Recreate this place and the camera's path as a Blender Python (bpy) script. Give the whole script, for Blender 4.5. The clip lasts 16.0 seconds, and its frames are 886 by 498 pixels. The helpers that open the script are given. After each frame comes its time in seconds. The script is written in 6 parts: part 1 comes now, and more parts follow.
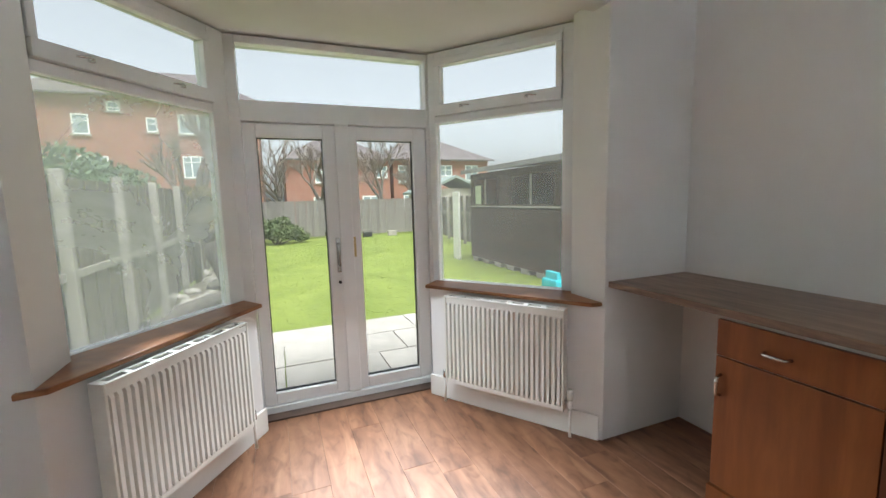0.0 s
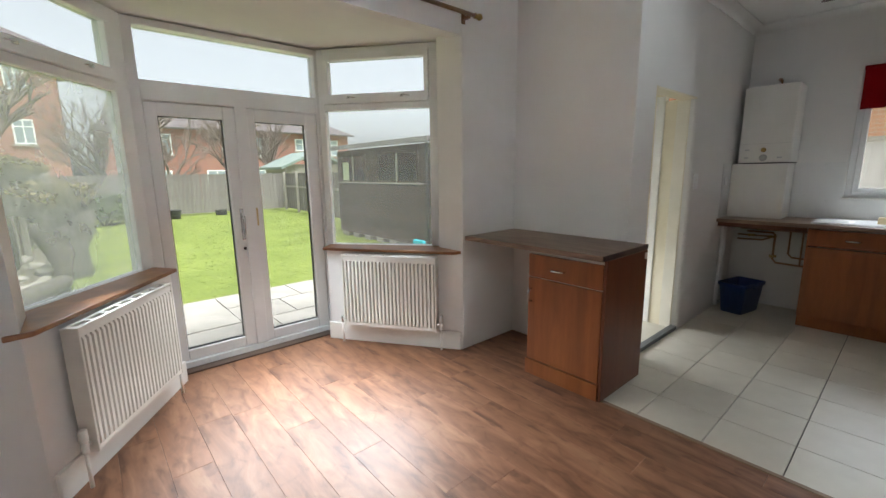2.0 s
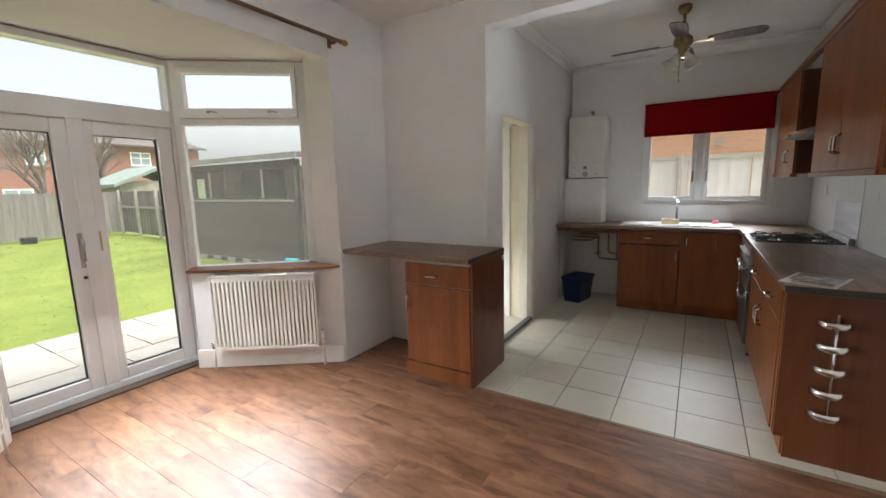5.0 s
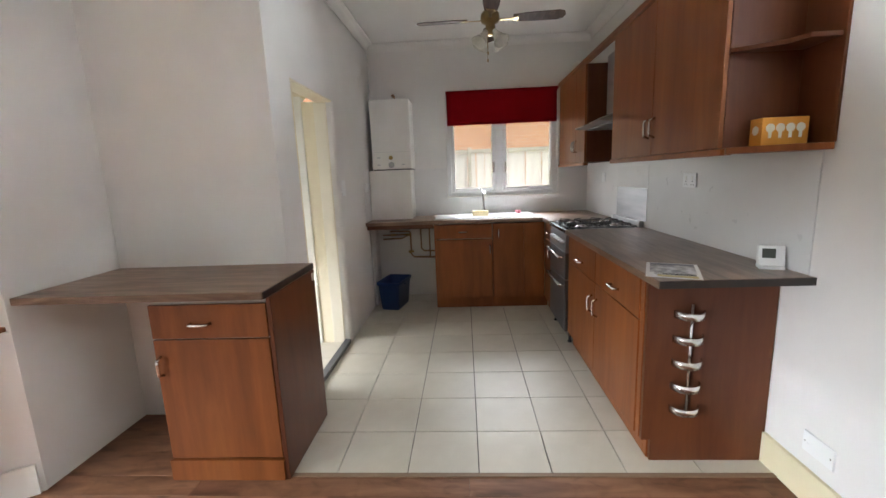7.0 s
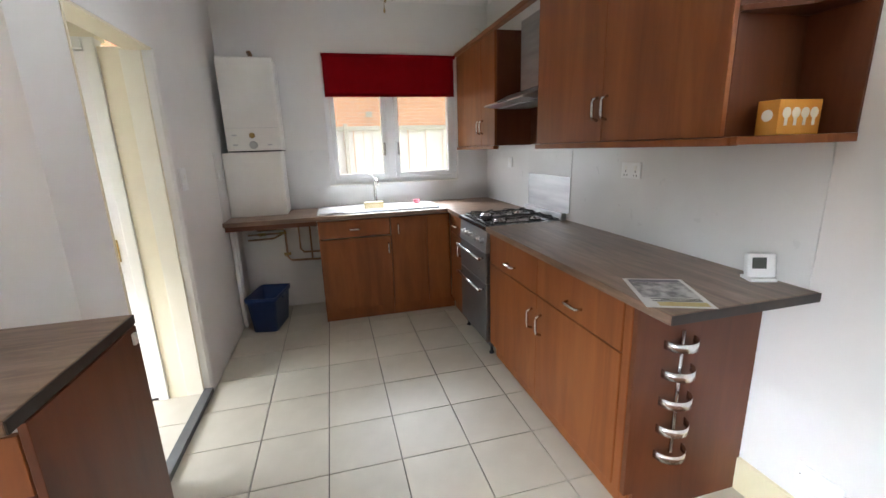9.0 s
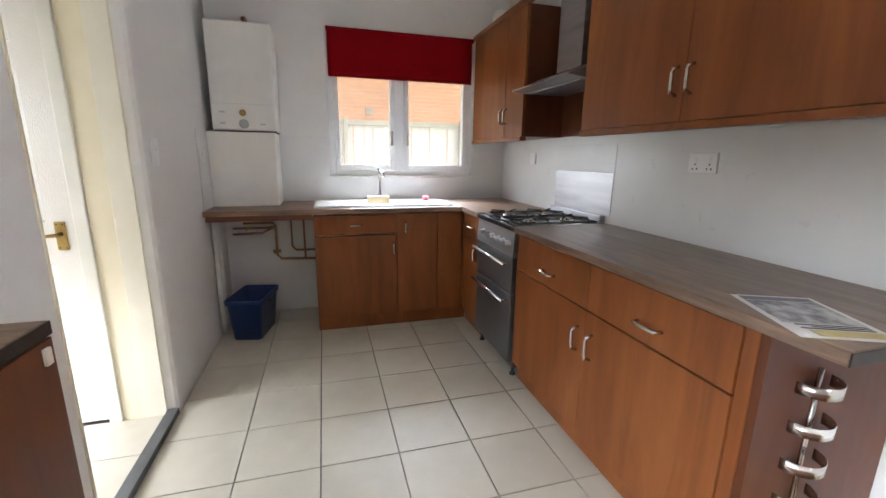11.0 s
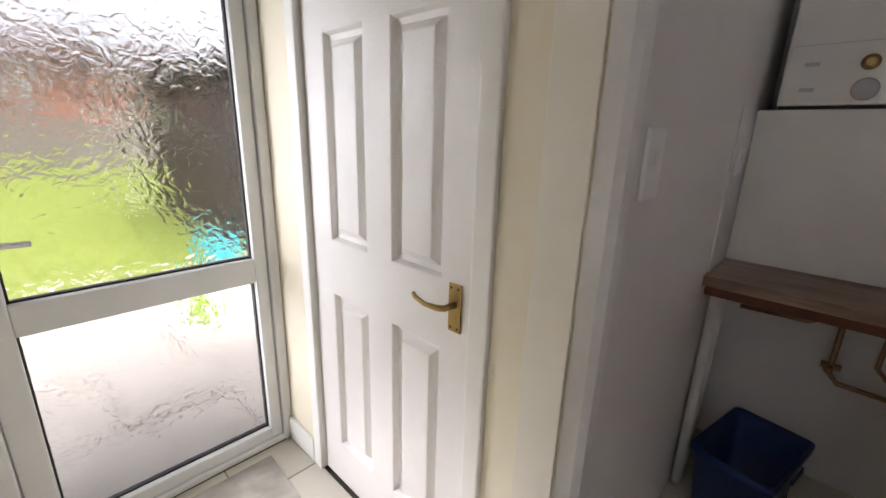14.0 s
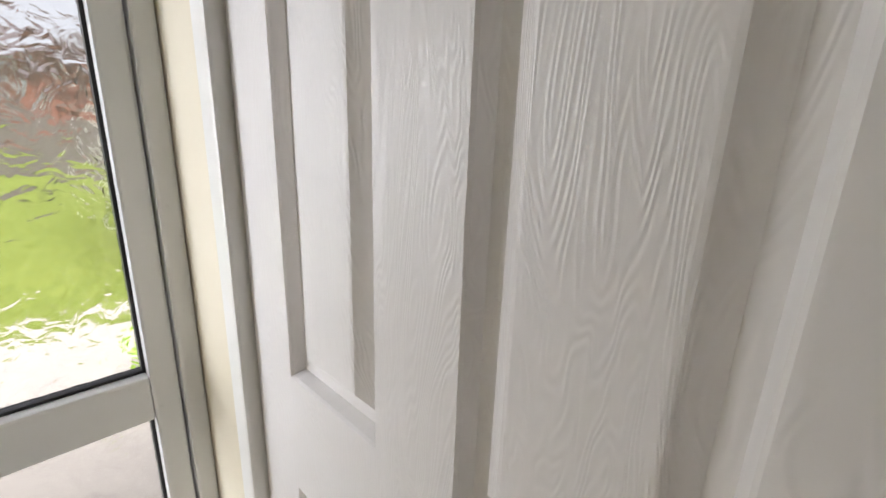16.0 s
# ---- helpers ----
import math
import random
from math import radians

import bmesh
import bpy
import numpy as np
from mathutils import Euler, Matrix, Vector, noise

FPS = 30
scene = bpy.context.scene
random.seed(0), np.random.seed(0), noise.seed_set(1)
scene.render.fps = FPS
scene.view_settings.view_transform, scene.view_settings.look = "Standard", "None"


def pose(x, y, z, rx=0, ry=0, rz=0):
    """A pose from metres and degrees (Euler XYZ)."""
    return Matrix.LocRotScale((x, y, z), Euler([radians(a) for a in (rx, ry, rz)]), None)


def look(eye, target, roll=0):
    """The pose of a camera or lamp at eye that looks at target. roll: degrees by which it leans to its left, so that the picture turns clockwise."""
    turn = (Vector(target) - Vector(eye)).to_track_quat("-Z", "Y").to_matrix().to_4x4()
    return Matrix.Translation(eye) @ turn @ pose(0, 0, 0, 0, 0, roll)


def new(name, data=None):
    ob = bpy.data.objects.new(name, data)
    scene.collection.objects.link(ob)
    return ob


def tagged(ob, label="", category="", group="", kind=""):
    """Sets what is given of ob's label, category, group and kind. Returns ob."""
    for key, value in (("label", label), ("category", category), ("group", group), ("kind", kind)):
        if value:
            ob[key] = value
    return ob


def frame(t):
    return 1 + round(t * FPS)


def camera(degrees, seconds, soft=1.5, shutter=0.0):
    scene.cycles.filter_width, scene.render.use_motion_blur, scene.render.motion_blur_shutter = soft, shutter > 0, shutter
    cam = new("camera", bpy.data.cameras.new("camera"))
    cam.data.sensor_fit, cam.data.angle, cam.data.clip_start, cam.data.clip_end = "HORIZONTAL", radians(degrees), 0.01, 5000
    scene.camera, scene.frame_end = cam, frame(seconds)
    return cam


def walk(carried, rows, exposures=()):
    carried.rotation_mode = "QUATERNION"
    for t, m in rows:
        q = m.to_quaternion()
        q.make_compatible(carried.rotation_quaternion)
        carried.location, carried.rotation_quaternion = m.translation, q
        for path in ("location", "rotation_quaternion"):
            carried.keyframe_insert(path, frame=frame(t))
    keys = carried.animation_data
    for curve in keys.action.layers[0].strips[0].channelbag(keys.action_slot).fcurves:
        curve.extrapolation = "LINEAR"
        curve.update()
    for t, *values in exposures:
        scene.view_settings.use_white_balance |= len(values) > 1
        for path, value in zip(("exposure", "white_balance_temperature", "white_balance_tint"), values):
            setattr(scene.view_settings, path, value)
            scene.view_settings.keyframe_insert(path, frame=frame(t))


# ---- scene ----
cam = camera(93.9, 16.0)
PATH = [
    (0, (0.113, 0.046, 1.417), (0.852, 1.888, 1.175), -1.6),
    (0.5, (0.021, -0.118, 1.420), (0.928, 1.642, 1.139), -2.2),
    (1, (-0.107, -0.213, 1.437), (0.936, 1.465, 1.125), -2.0),
    (1.5, (-0.318, -0.349, 1.420), (0.859, 1.228, 1.067), -1.4),
    (2, (-0.430, -0.507, 1.428), (0.859, 0.978, 1.063), -0.8),
    (2.5, (-0.528, -0.661, 1.434), (0.850, 0.741, 1.067), -0.9),
    (3, (-0.595, -0.710, 1.454), (0.890, 0.583, 1.103), -0.7),
    (3.5, (-0.640, -0.708, 1.454), (0.931, 0.491, 1.144), -0.7),
    (3.7, (-0.635, -0.701, 1.465), (0.952, 0.477, 1.163), -0.7),
    (6, (-0.436, -0.500, 1.407), (1.381, 0.264, 1.068), -2.1),
    (6.5, (-0.164, -0.386, 1.408), (1.740, 0.114, 1.054), -2.2),
    (7, (0.140, -0.221, 1.396), (2.105, -0.109, 1.044), -2.3),
    (7.5, (0.427, -0.126, 1.397), (2.387, -0.303, 1.036), -3.1),
    (8, (0.708, -0.109, 1.414), (2.651, -0.403, 1.044), -3.0),
    (8.5, (0.829, -0.079, 1.431), (2.738, -0.499, 1.006), -2.3),
    (8.7, (0.841, -0.065, 1.458), (2.733, -0.522, 0.997), -2.5),
    (10.8, (1.154, 0.053, 1.324), (3.011, -0.543, 0.882), 0.9),
    (11, (1.282, 0.022, 1.319), (3.158, -0.517, 0.881), 0.8),
    (11.5, (1.586, -0.015, 1.366), (3.507, -0.345, 0.920), 1.7),
    (11.6, (1.653, -0.019, 1.361), (3.580, -0.287, 0.896), 1.2),
    (12, (1.921, 0.015, 1.328), (3.881, -0.026, 0.934), 1.7),
    (12.5, (2.202, 0.145, 1.361), (4.133, 0.370, 0.891), 1.5),
    (12.9, (2.444, 0.223, 1.359), (4.304, 0.759, 0.856), 1.5),
    (13, (2.489, 0.236, 1.361), (4.323, 0.855, 0.859), 1.6),
    (13.5, (2.652, 0.365, 1.362), (4.292, 1.391, 0.856), 2.1),
    (14, (2.789, 0.535, 1.368), (4.185, 1.859, 0.821), 1.6),
    (14.5, (2.929, 0.701, 1.375), (4.147, 2.194, 0.837), 1.3),
    (15, (3.047, 0.904, 1.383), (4.182, 2.464, 0.857), 1.7),
    (15.5, (3.212, 1.137, 1.348), (4.494, 2.584, 0.836), 2.1),
    (16, (3.270, 1.215, 1.343), (4.672, 2.545, 0.829), 1.9),
]
EXPOSURES = [(0.0, 1.9, 6250, 9), (2.0, 1.95, 6350, 10), (3.5, 1.97, 6550, 11), (6.5, 2.45, 6600, 13), (8.0, 2.85, 6400, 13), (11.0, 2.95, 6350, 14), (12.2, 2.8, 6450, 17), (13.0, 2.15, 6550, 19), (13.5, 1.95, 6550, 20), (14.5, 1.8, 6450, 19), (15.0, 1.5, 6450, 18), (15.5, 1.47, 6500, 17), (16.0, 1.58, 6500, 17)]
walk(cam, [(t, look(eye, target, roll)) for t, eye, target, roll in PATH], EXPOSURES)

# ---- world, sun, exposure ----
world = bpy.data.worlds.new("overcast_sky")
scene.world = world
world.use_nodes = True
wn = world.node_tree.nodes
sky = wn.new("ShaderNodeTexSky")
sky.sky_type = "NISHITA"
sky.sun_disc = False
sky.sun_elevation, sky.sun_rotation = radians(66), radians(200)
sky.air_density, sky.dust_density, sky.ozone_density = 1.0, 4.0, 1.0
greyed = wn.new("ShaderNodeHueSaturation")
greyed.inputs["Saturation"].default_value = 0.22
world.node_tree.links.new(sky.outputs["Color"], greyed.inputs["Color"])
world.node_tree.links.new(greyed.outputs["Color"], wn["Background"].inputs["Color"])
wn["Background"].inputs["Strength"].default_value = 0.088

sun = new("sun", bpy.data.lights.new("sun", "SUN"))
sun.data.energy, sun.data.angle, sun.data.color = 2.2, radians(40), (1.0, 0.97, 0.93)
sun.matrix_world = look((0, 0, 30), (-4.6, 12.5, 0))


def window_light(name, eye, down, facing, width, height, watts, spread, colour=(0.93, 0.97, 1.0)):
    """Daylight of the sky in a window's opening, which falls into the room and downwards."""
    a = new(name, bpy.data.lights.new(name, "AREA"))
    a.data.shape, a.data.size, a.data.size_y = "RECTANGLE", width, height
    a.data.energy, a.data.spread, a.data.color = watts, radians(spread), colour
    d = Vector((facing[0], facing[1], 0)).normalized() * math.cos(radians(down)) + Vector((0, 0, -math.sin(radians(down))))
    a.matrix_world = look(eye, Vector(eye) + d)
    return a


COOL, PALE_DAY = (0.86, 0.94, 1.0), (0.90, 0.95, 1.0)
window_light("daylight_doors", (0.55, 2.58, 0.88), 55, (0, -1), 1.05, 0.8, 5.6, 122, COOL)
window_light("daylight_doors_upper", (0.55, 2.90, 1.69), -8, (0, -1), 1.05, 0.44, 4.6, 21, COOL)
window_light("daylight_bay_right", (1.27, 2.30, 1.18), 42, (-0.6, -0.8), 0.6, 0.4, 3.0, 80, COOL)
window_light("daylight_bay_right_upper", (1.33, 2.36, 1.69), -5, (-0.33, -0.94), 0.6, 0.44, 2.2, 14, COOL)
window_light("daylight_bay_left", (-0.19, 2.30, 1.18), 46, (0.5, -0.86), 0.6, 0.4, 2.4, 84, COOL)
window_light("daylight_bay_left_far", (-0.23, 2.34, 1.20), 13, (0.46, -0.89), 0.6, 0.5, 0.8, 31, COOL)
window_light("daylight_bay_left_upper", (-0.25, 2.36, 1.69), -8, (0.30, -0.95), 0.6, 0.44, 1.5, 22, COOL)
window_light("daylight_back_door", (3.0, 1.86, 0.58), 38, (0.0, -1), 0.6, 0.75, 1.65, 112, PALE_DAY)
window_light("daylight_back_door_side", (2.34, 2.60, 1.05), 6, (0.80, -0.60), 0.5, 1.6, 1.8, 62, PALE_DAY)
window_light("daylight_kitchen_side", (4.80, -0.55, 1.25), 12, (-0.62, -0.78), 0.7, 0.3, 0.15, 66, COOL)
window_light("daylight_kitchen", (4.84, -0.65, 1.29), 44, (-1, 0), 1.0, 0.2, 1.4, 84, COOL)
window_light("daylight_kitchen_upper", (4.80, -0.65, 1.72), -14, (-1, 0.25), 1.0, 0.35, 1.25, 44, COOL)


# ---- materials ----
def nodes_of(name):
    m = bpy.data.materials.new(name)
    m.use_nodes = True
    nt = m.node_tree
    return m, nt, nt.nodes, nt.links, nt.nodes["Principled BSDF"]


def coords(nd, ln, scale=(1, 1, 1), space="Object"):
    tc = nd.new("ShaderNodeTexCoord")
    mp = nd.new("ShaderNodeMapping")
    mp.inputs["Scale"].default_value = scale
    ln.new(tc.outputs[space], mp.inputs["Vector"])
    return mp.outputs["Vector"]


def tex_noise(nd, ln, vec, scale, detail=4.0, rough=0.55, distort=0.0):
    n = nd.new("ShaderNodeTexNoise")
    n.inputs["Scale"].default_value = scale
    n.inputs["Detail"].default_value = detail
    n.inputs["Roughness"].default_value = rough
    n.inputs["Distortion"].default_value = distort
    ln.new(vec, n.inputs["Vector"])
    return n.outputs["Fac"]


def ramp(nd, ln, fac, stops):
    r = nd.new("ShaderNodeValToRGB")
    el = r.color_ramp.elements
    while len(el) < len(stops):
        el.new(0.5)
    for e, (p, c) in zip(el, stops):
        e.position, e.color = p, (*c, 1)
    ln.new(fac, r.inputs["Fac"])
    return r.outputs["Color"]


def mix(nd, ln, a, b, fac, mode="MIX"):
    m = nd.new("ShaderNodeMix")
    m.data_type, m.blend_type = "RGBA", mode
    for sock, v in ((m.inputs["Factor"], fac), (m.inputs["A"], a), (m.inputs["B"], b)):
        if hasattr(v, "is_linked"):
            ln.new(v, sock)
        elif isinstance(v, (int, float)):
            sock.default_value = v
        else:
            sock.default_value = (*v, 1)
    return m.outputs["Result"]


def bump(nd, ln, bs, height, strength, dist=0.002):
    b = nd.new("ShaderNodeBump")
    b.inputs["Strength"].default_value, b.inputs["Distance"].default_value = strength, dist
    ln.new(height, b.inputs["Height"])
    ln.new(b.outputs["Normal"], bs.inputs["Normal"])


def surface(name, c1, c2, rough=0.5, metal=0.0, scale=3.0, fine=60.0, relief=0.1, stretch=(1, 1, 1), spread=0.35, vary=0.0, dist=0.002):
    """A plain surface: two tones blotched at a large scale, fine relief, roughness that varies."""
    m, nt, nd, ln, bs = nodes_of(name)
    v = coords(nd, ln, stretch)
    big = tex_noise(nd, ln, v, scale, 5)
    small = tex_noise(nd, ln, v, fine, 4)
    col = ramp(nd, ln, big, [(0.5 - spread / 2, c1), (0.5 + spread / 2, c2)])
    col = mix(nd, ln, col, mix(nd, ln, col, (0.5, 0.5, 0.5), small, "OVERLAY"), 0.18)
    if vary:
        oi = nd.new("ShaderNodeObjectInfo")
        tone = ramp(nd, ln, oi.outputs["Random"], [(0.0, (1 - vary,) * 3), (1.0, (1, 1, 1))])
        col = mix(nd, ln, col, tone, 1.0, "MULTIPLY")
    ln.new(col, bs.inputs["Base Color"])
    rr = nd.new("ShaderNodeMapRange")
    rr.inputs["To Min"].default_value, rr.inputs["To Max"].default_value = max(rough - 0.08, 0.02), min(rough + 0.1, 1)
    ln.new(small, rr.inputs["Value"])
    ln.new(rr.outputs["Result"], bs.inputs["Roughness"])
    bs.inputs["Metallic"].default_value = metal
    if relief:
        bump(nd, ln, bs, small, relief, dist)
    return m


def wood(name, dark, mid, light, rough=0.4, along=(1, 14, 14), scale=2.2, relief=0.08, vary=0.0, spec=0.5, planks=False, knots=False, streak=0.6):
    """Grained wood; along has a small number for the axis the grain follows."""
    m, nt, nd, ln, bs = nodes_of(name)
    v = coords(nd, ln, along)
    if planks:
        oi = nd.new("ShaderNodeObjectInfo")
        add = nd.new("ShaderNodeVectorMath")
        add.operation = "MULTIPLY_ADD"
        add.inputs[1].default_value = (1, 1, 1)
        comb = nd.new("ShaderNodeCombineXYZ")
        mul = nd.new("ShaderNodeMath")
        mul.operation = "MULTIPLY"
        mul.inputs[1].default_value = 57.0
        ln.new(oi.outputs["Random"], mul.inputs[0])
        for k in ("X", "Y", "Z"):
            ln.new(mul.outputs[0], comb.inputs[k])
        ln.new(v, add.inputs[0])
        ln.new(comb.outputs[0], add.inputs[2])
        v = add.outputs[0]
    g1 = tex_noise(nd, ln, v, scale, 6, 0.6, 0.8)
    g2 = tex_noise(nd, ln, v, scale * 6, 5, 0.6, 0.3)
    col = ramp(nd, ln, g1, [(0.3, dark), (0.5, mid), (0.72, light)])
    fine = ramp(nd, ln, g2, [(0.3, (0.72, 0.72, 0.72)), (0.65, (1, 1, 1))])
    col = mix(nd, ln, col, fine, streak, "MULTIPLY")
    if knots:
        soft = coords(nd, ln, (6, 3.0, 1))
        k1 = tex_noise(nd, ln, soft, 1.6, 3, 0.5, 1.2)
        blot = ramp(nd, ln, k1, [(0.30, (0.40, 0.34, 0.30)), (0.45, (0.9, 0.88, 0.86)), (0.62, (1.0, 1.0, 1.0))])
        col = mix(nd, ln, col, blot, 0.75, "MULTIPLY")
    if vary:
        oi2 = nd.new("ShaderNodeObjectInfo")
        tone = ramp(nd, ln, oi2.outputs["Random"], [(0.0, (1 - vary,) * 3), (1.0, (1, 1, 1))])
        col = mix(nd, ln, col, tone, 1.0, "MULTIPLY")
    ln.new(col, bs.inputs["Base Color"])
    rr = nd.new("ShaderNodeMapRange")
    rr.inputs["To Min"].default_value, rr.inputs["To Max"].default_value = rough - 0.06, rough + 0.1
    ln.new(g2, rr.inputs["Value"])
    ln.new(rr.outputs["Result"], bs.inputs["Roughness"])
    bs.inputs["Specular IOR Level"].default_value = spec
    if relief:
        bump(nd, ln, bs, g2, relief, 0.001)
    return m


def clear_glass(name, dust=0.05):
    """A thin clear pane with a film of dust on it."""
    m, nt, nd, ln, bs = nodes_of(name)
    out = nd["Material Output"]
    tr = nd.new("ShaderNodeBsdfTransparent")
    tr.inputs["Color"].default_value = (0.86, 0.88, 0.87, 1)
    gl = nd.new("ShaderNodeBsdfGlossy")
    gl.inputs["Roughness"].default_value = 0.02
    lw = nd.new("ShaderNodeLayerWeight")
    lw.inputs["Blend"].default_value = 0.5
    pw5 = nd.new("ShaderNodeMath")
    pw5.operation = "POWER"
    pw5.inputs[1].default_value = 4.0
    ln.new(lw.outputs["Facing"], pw5.inputs[0])
    fr = nd.new("ShaderNodeMapRange")
    fr.inputs["To Min"].default_value, fr.inputs["To Max"].default_value = 0.004, 0.25
    ln.new(pw5.outputs[0], fr.inputs["Value"])
    m1 = nd.new("ShaderNodeMixShader")
    ln.new(fr.outputs[0], m1.inputs[0])
    ln.new(tr.outputs[0], m1.inputs[1])
    ln.new(gl.outputs[0], m1.inputs[2])
    film = nd.new("ShaderNodeBsdfTranslucent")
    film.inputs["Color"].default_value = (0.8, 0.82, 0.84, 1)
    v = coords(nd, ln)
    n = tex_noise(nd, ln, v, 2.3, 5, 0.6, 0.6)
    mr = nd.new("ShaderNodeMapRange")
    mr.inputs["From Min"].default_value, mr.inputs["From Max"].default_value = 0.25, 0.8
    mr.inputs["To Min"].default_value, mr.inputs["To Max"].default_value = dust * 0.55, dust * 1.35
    ln.new(n, mr.inputs["Value"])
    m2 = nd.new("ShaderNodeMixShader")
    ln.new(mr.outputs["Result"], m2.inputs[0])
    ln.new(m1.outputs[0], m2.inputs[1])
    ln.new(film.outputs[0], m2.inputs[2])
    ln.new(m2.outputs[0], out.inputs["Surface"])
    return m


def pattern_glass(name):
    """Obscured glass with a flowing, leaf-like relief."""
    m, nt, nd, ln, bs = nodes_of(name)
    bs.inputs["Base Color"].default_value = (0.95, 0.97, 0.96, 1)
    bs.inputs["Transmission Weight"].default_value = 1.0
    bs.inputs["Roughness"].default_value = 0.10
    bs.inputs["IOR"].default_value = 1.45
    v = coords(nd, ln, (1, 1, 1))
    warp = nd.new("ShaderNodeTexNoise")
    warp.inputs["Scale"].default_value, warp.inputs["Detail"].default_value = 9.0, 2.0
    ln.new(v, warp.inputs["Vector"])
    add = nd.new("ShaderNodeVectorMath")
    add.operation = "MULTIPLY_ADD"
    add.inputs[1].default_value = (0.09, 0.09, 0.09)
    ln.new(warp.outputs["Color"], add.inputs[0])
    ln.new(v, add.inputs[2])
    vo = nd.new("ShaderNodeTexVoronoi")
    vo.feature = "SMOOTH_F1"
    vo.inputs["Scale"].default_value = 26.0
    ln.new(add.outputs[0], vo.inputs["Vector"])
    n = tex_noise(nd, ln, add.outputs[0], 30, 2, 0.4, 1.0)
    hm = mix(nd, ln, vo.outputs["Distance"], n, 0.5)
    bump(nd, ln, bs, hm, 0.45, 0.012)
    return m


WALL = surface("wall_paint", (0.70, 0.69, 0.67), (0.76, 0.75, 0.73), 0.75, scale=1.3, fine=120, relief=0.12)
CEIL = surface("ceiling_paint", (0.74, 0.73, 0.70), (0.80, 0.79, 0.76), 0.85, scale=1.5, fine=90, relief=0.3)
CREAM = surface("cream_wall_paint", (0.73, 0.66, 0.50), (0.80, 0.74, 0.59), 0.6, scale=1.8, fine=100, relief=0.12)
UPVC = surface("white_upvc", (0.76, 0.77, 0.77), (0.82, 0.83, 0.83), 0.3, scale=2.5, fine=40, relief=0.02)
GLOSSW = surface("white_gloss_paint", (0.76, 0.75, 0.70), (0.82, 0.81, 0.77), 0.35, scale=3, fine=70, relief=0.06)
RADW = surface("radiator_enamel", (0.74, 0.73, 0.68), (0.80, 0.79, 0.74), 0.3, scale=3, fine=60, relief=0.02)
BLACK = surface("black_rubber", (0.012, 0.012, 0.013), (0.03, 0.03, 0.03), 0.5, scale=6)
LAMINATE = wood("brown_laminate_floor", (0.15, 0.064, 0.033), (0.25, 0.115, 0.061), (0.36, 0.185, 0.105), 0.44, (7, 1.5, 1), 1.3, 0.03, spec=0.35, vary=0.2, planks=True, knots=True, streak=0.3)
TILE = surface("cream_floor_tile", (0.55, 0.512, 0.428), (0.65, 0.612, 0.522), 0.42, scale=3.0, fine=25, relief=0.05, vary=0.10)
GROUT = surface("dark_floor_grout", (0.06, 0.054, 0.046), (0.12, 0.11, 0.095), 0.9, scale=8, fine=80, relief=0.3)
SPLASH = surface("pale_wall_tile", (0.65, 0.65, 0.64), (0.71, 0.71, 0.70), 0.3, scale=2.0, fine=14, relief=0.04)
CHERRY = wood("cherry_cabinet_laminate", (0.175, 0.050, 0.012), (0.23, 0.071, 0.018), (0.285, 0.096, 0.026), 0.36, (5, 5, 0.7), 1.4, 0.02, spec=0.34, streak=0.35)
# Half-bright copy of the cabinet cherry, with shade put into its colour.
CHERRY_SHADED = wood("shaded_cherry_panel", (0.085, 0.024, 0.009), (0.112, 0.033, 0.012), (0.14, 0.044, 0.016), 0.36, (5, 5, 0.7), 1.4, 0.02, spec=0.34, streak=0.35)
WORKTOP = wood("butcher_block_worktop", (0.11, 0.066, 0.045), (0.22, 0.14, 0.095), (0.36, 0.24, 0.165), 0.36, (12, 1.4, 12), 1.8, 0.03)
WORKTOP_X = wood("butcher_block_worktop_along", (0.10, 0.064, 0.045), (0.19, 0.125, 0.088), (0.30, 0.20, 0.145), 0.3, (1.4, 12, 12), 1.8, 0.03)
EDGE = surface("dark_worktop_edge", (0.02, 0.015, 0.013), (0.035, 0.025, 0.02), 0.4, scale=9)
SILLWOOD = wood("varnished_sill_wood", (0.17, 0.055, 0.018), (0.27, 0.105, 0.035), (0.36, 0.16, 0.06), 0.36, (2, 2, 12), 3.0, 0.04)
CHROME = surface("brushed_metal", (0.62, 0.62, 0.61), (0.72, 0.72, 0.71), 0.22, 1.0, scale=5, fine=90, relief=0.02)
STEEL = surface("dull_stainless_steel", (0.34, 0.34, 0.345), (0.46, 0.46, 0.46), 0.42, 1.0, scale=2, fine=30, relief=0.03, stretch=(1, 1, 9))
COOKER = surface("grey_cooker_enamel", (0.13, 0.13, 0.135), (0.19, 0.19, 0.195), 0.3, 0.7, scale=2, fine=50, relief=0.02)
BRASS = surface("worn_brass", (0.30, 0.20, 0.07), (0.46, 0.33, 0.13), 0.34, 1.0, scale=9, fine=70, relief=0.03)
RED = surface("dark_red_blind_fabric", (0.20, 0.001, 0.004), (0.25, 0.002, 0.006), 0.9, scale=2, fine=160, relief=0.15)
RED.node_tree.nodes["Principled BSDF"].inputs["Specular IOR Level"].default_value = 0.1
CLEAR = clear_glass("clear_window_glass", 0.055)
DUSTY = clear_glass("dusty_window_glass", 0.27)
HAZY = clear_glass("lightly_dusted_window_glass", 0.11)
OBSCURE = pattern_glass("leaf_pattern_glass")


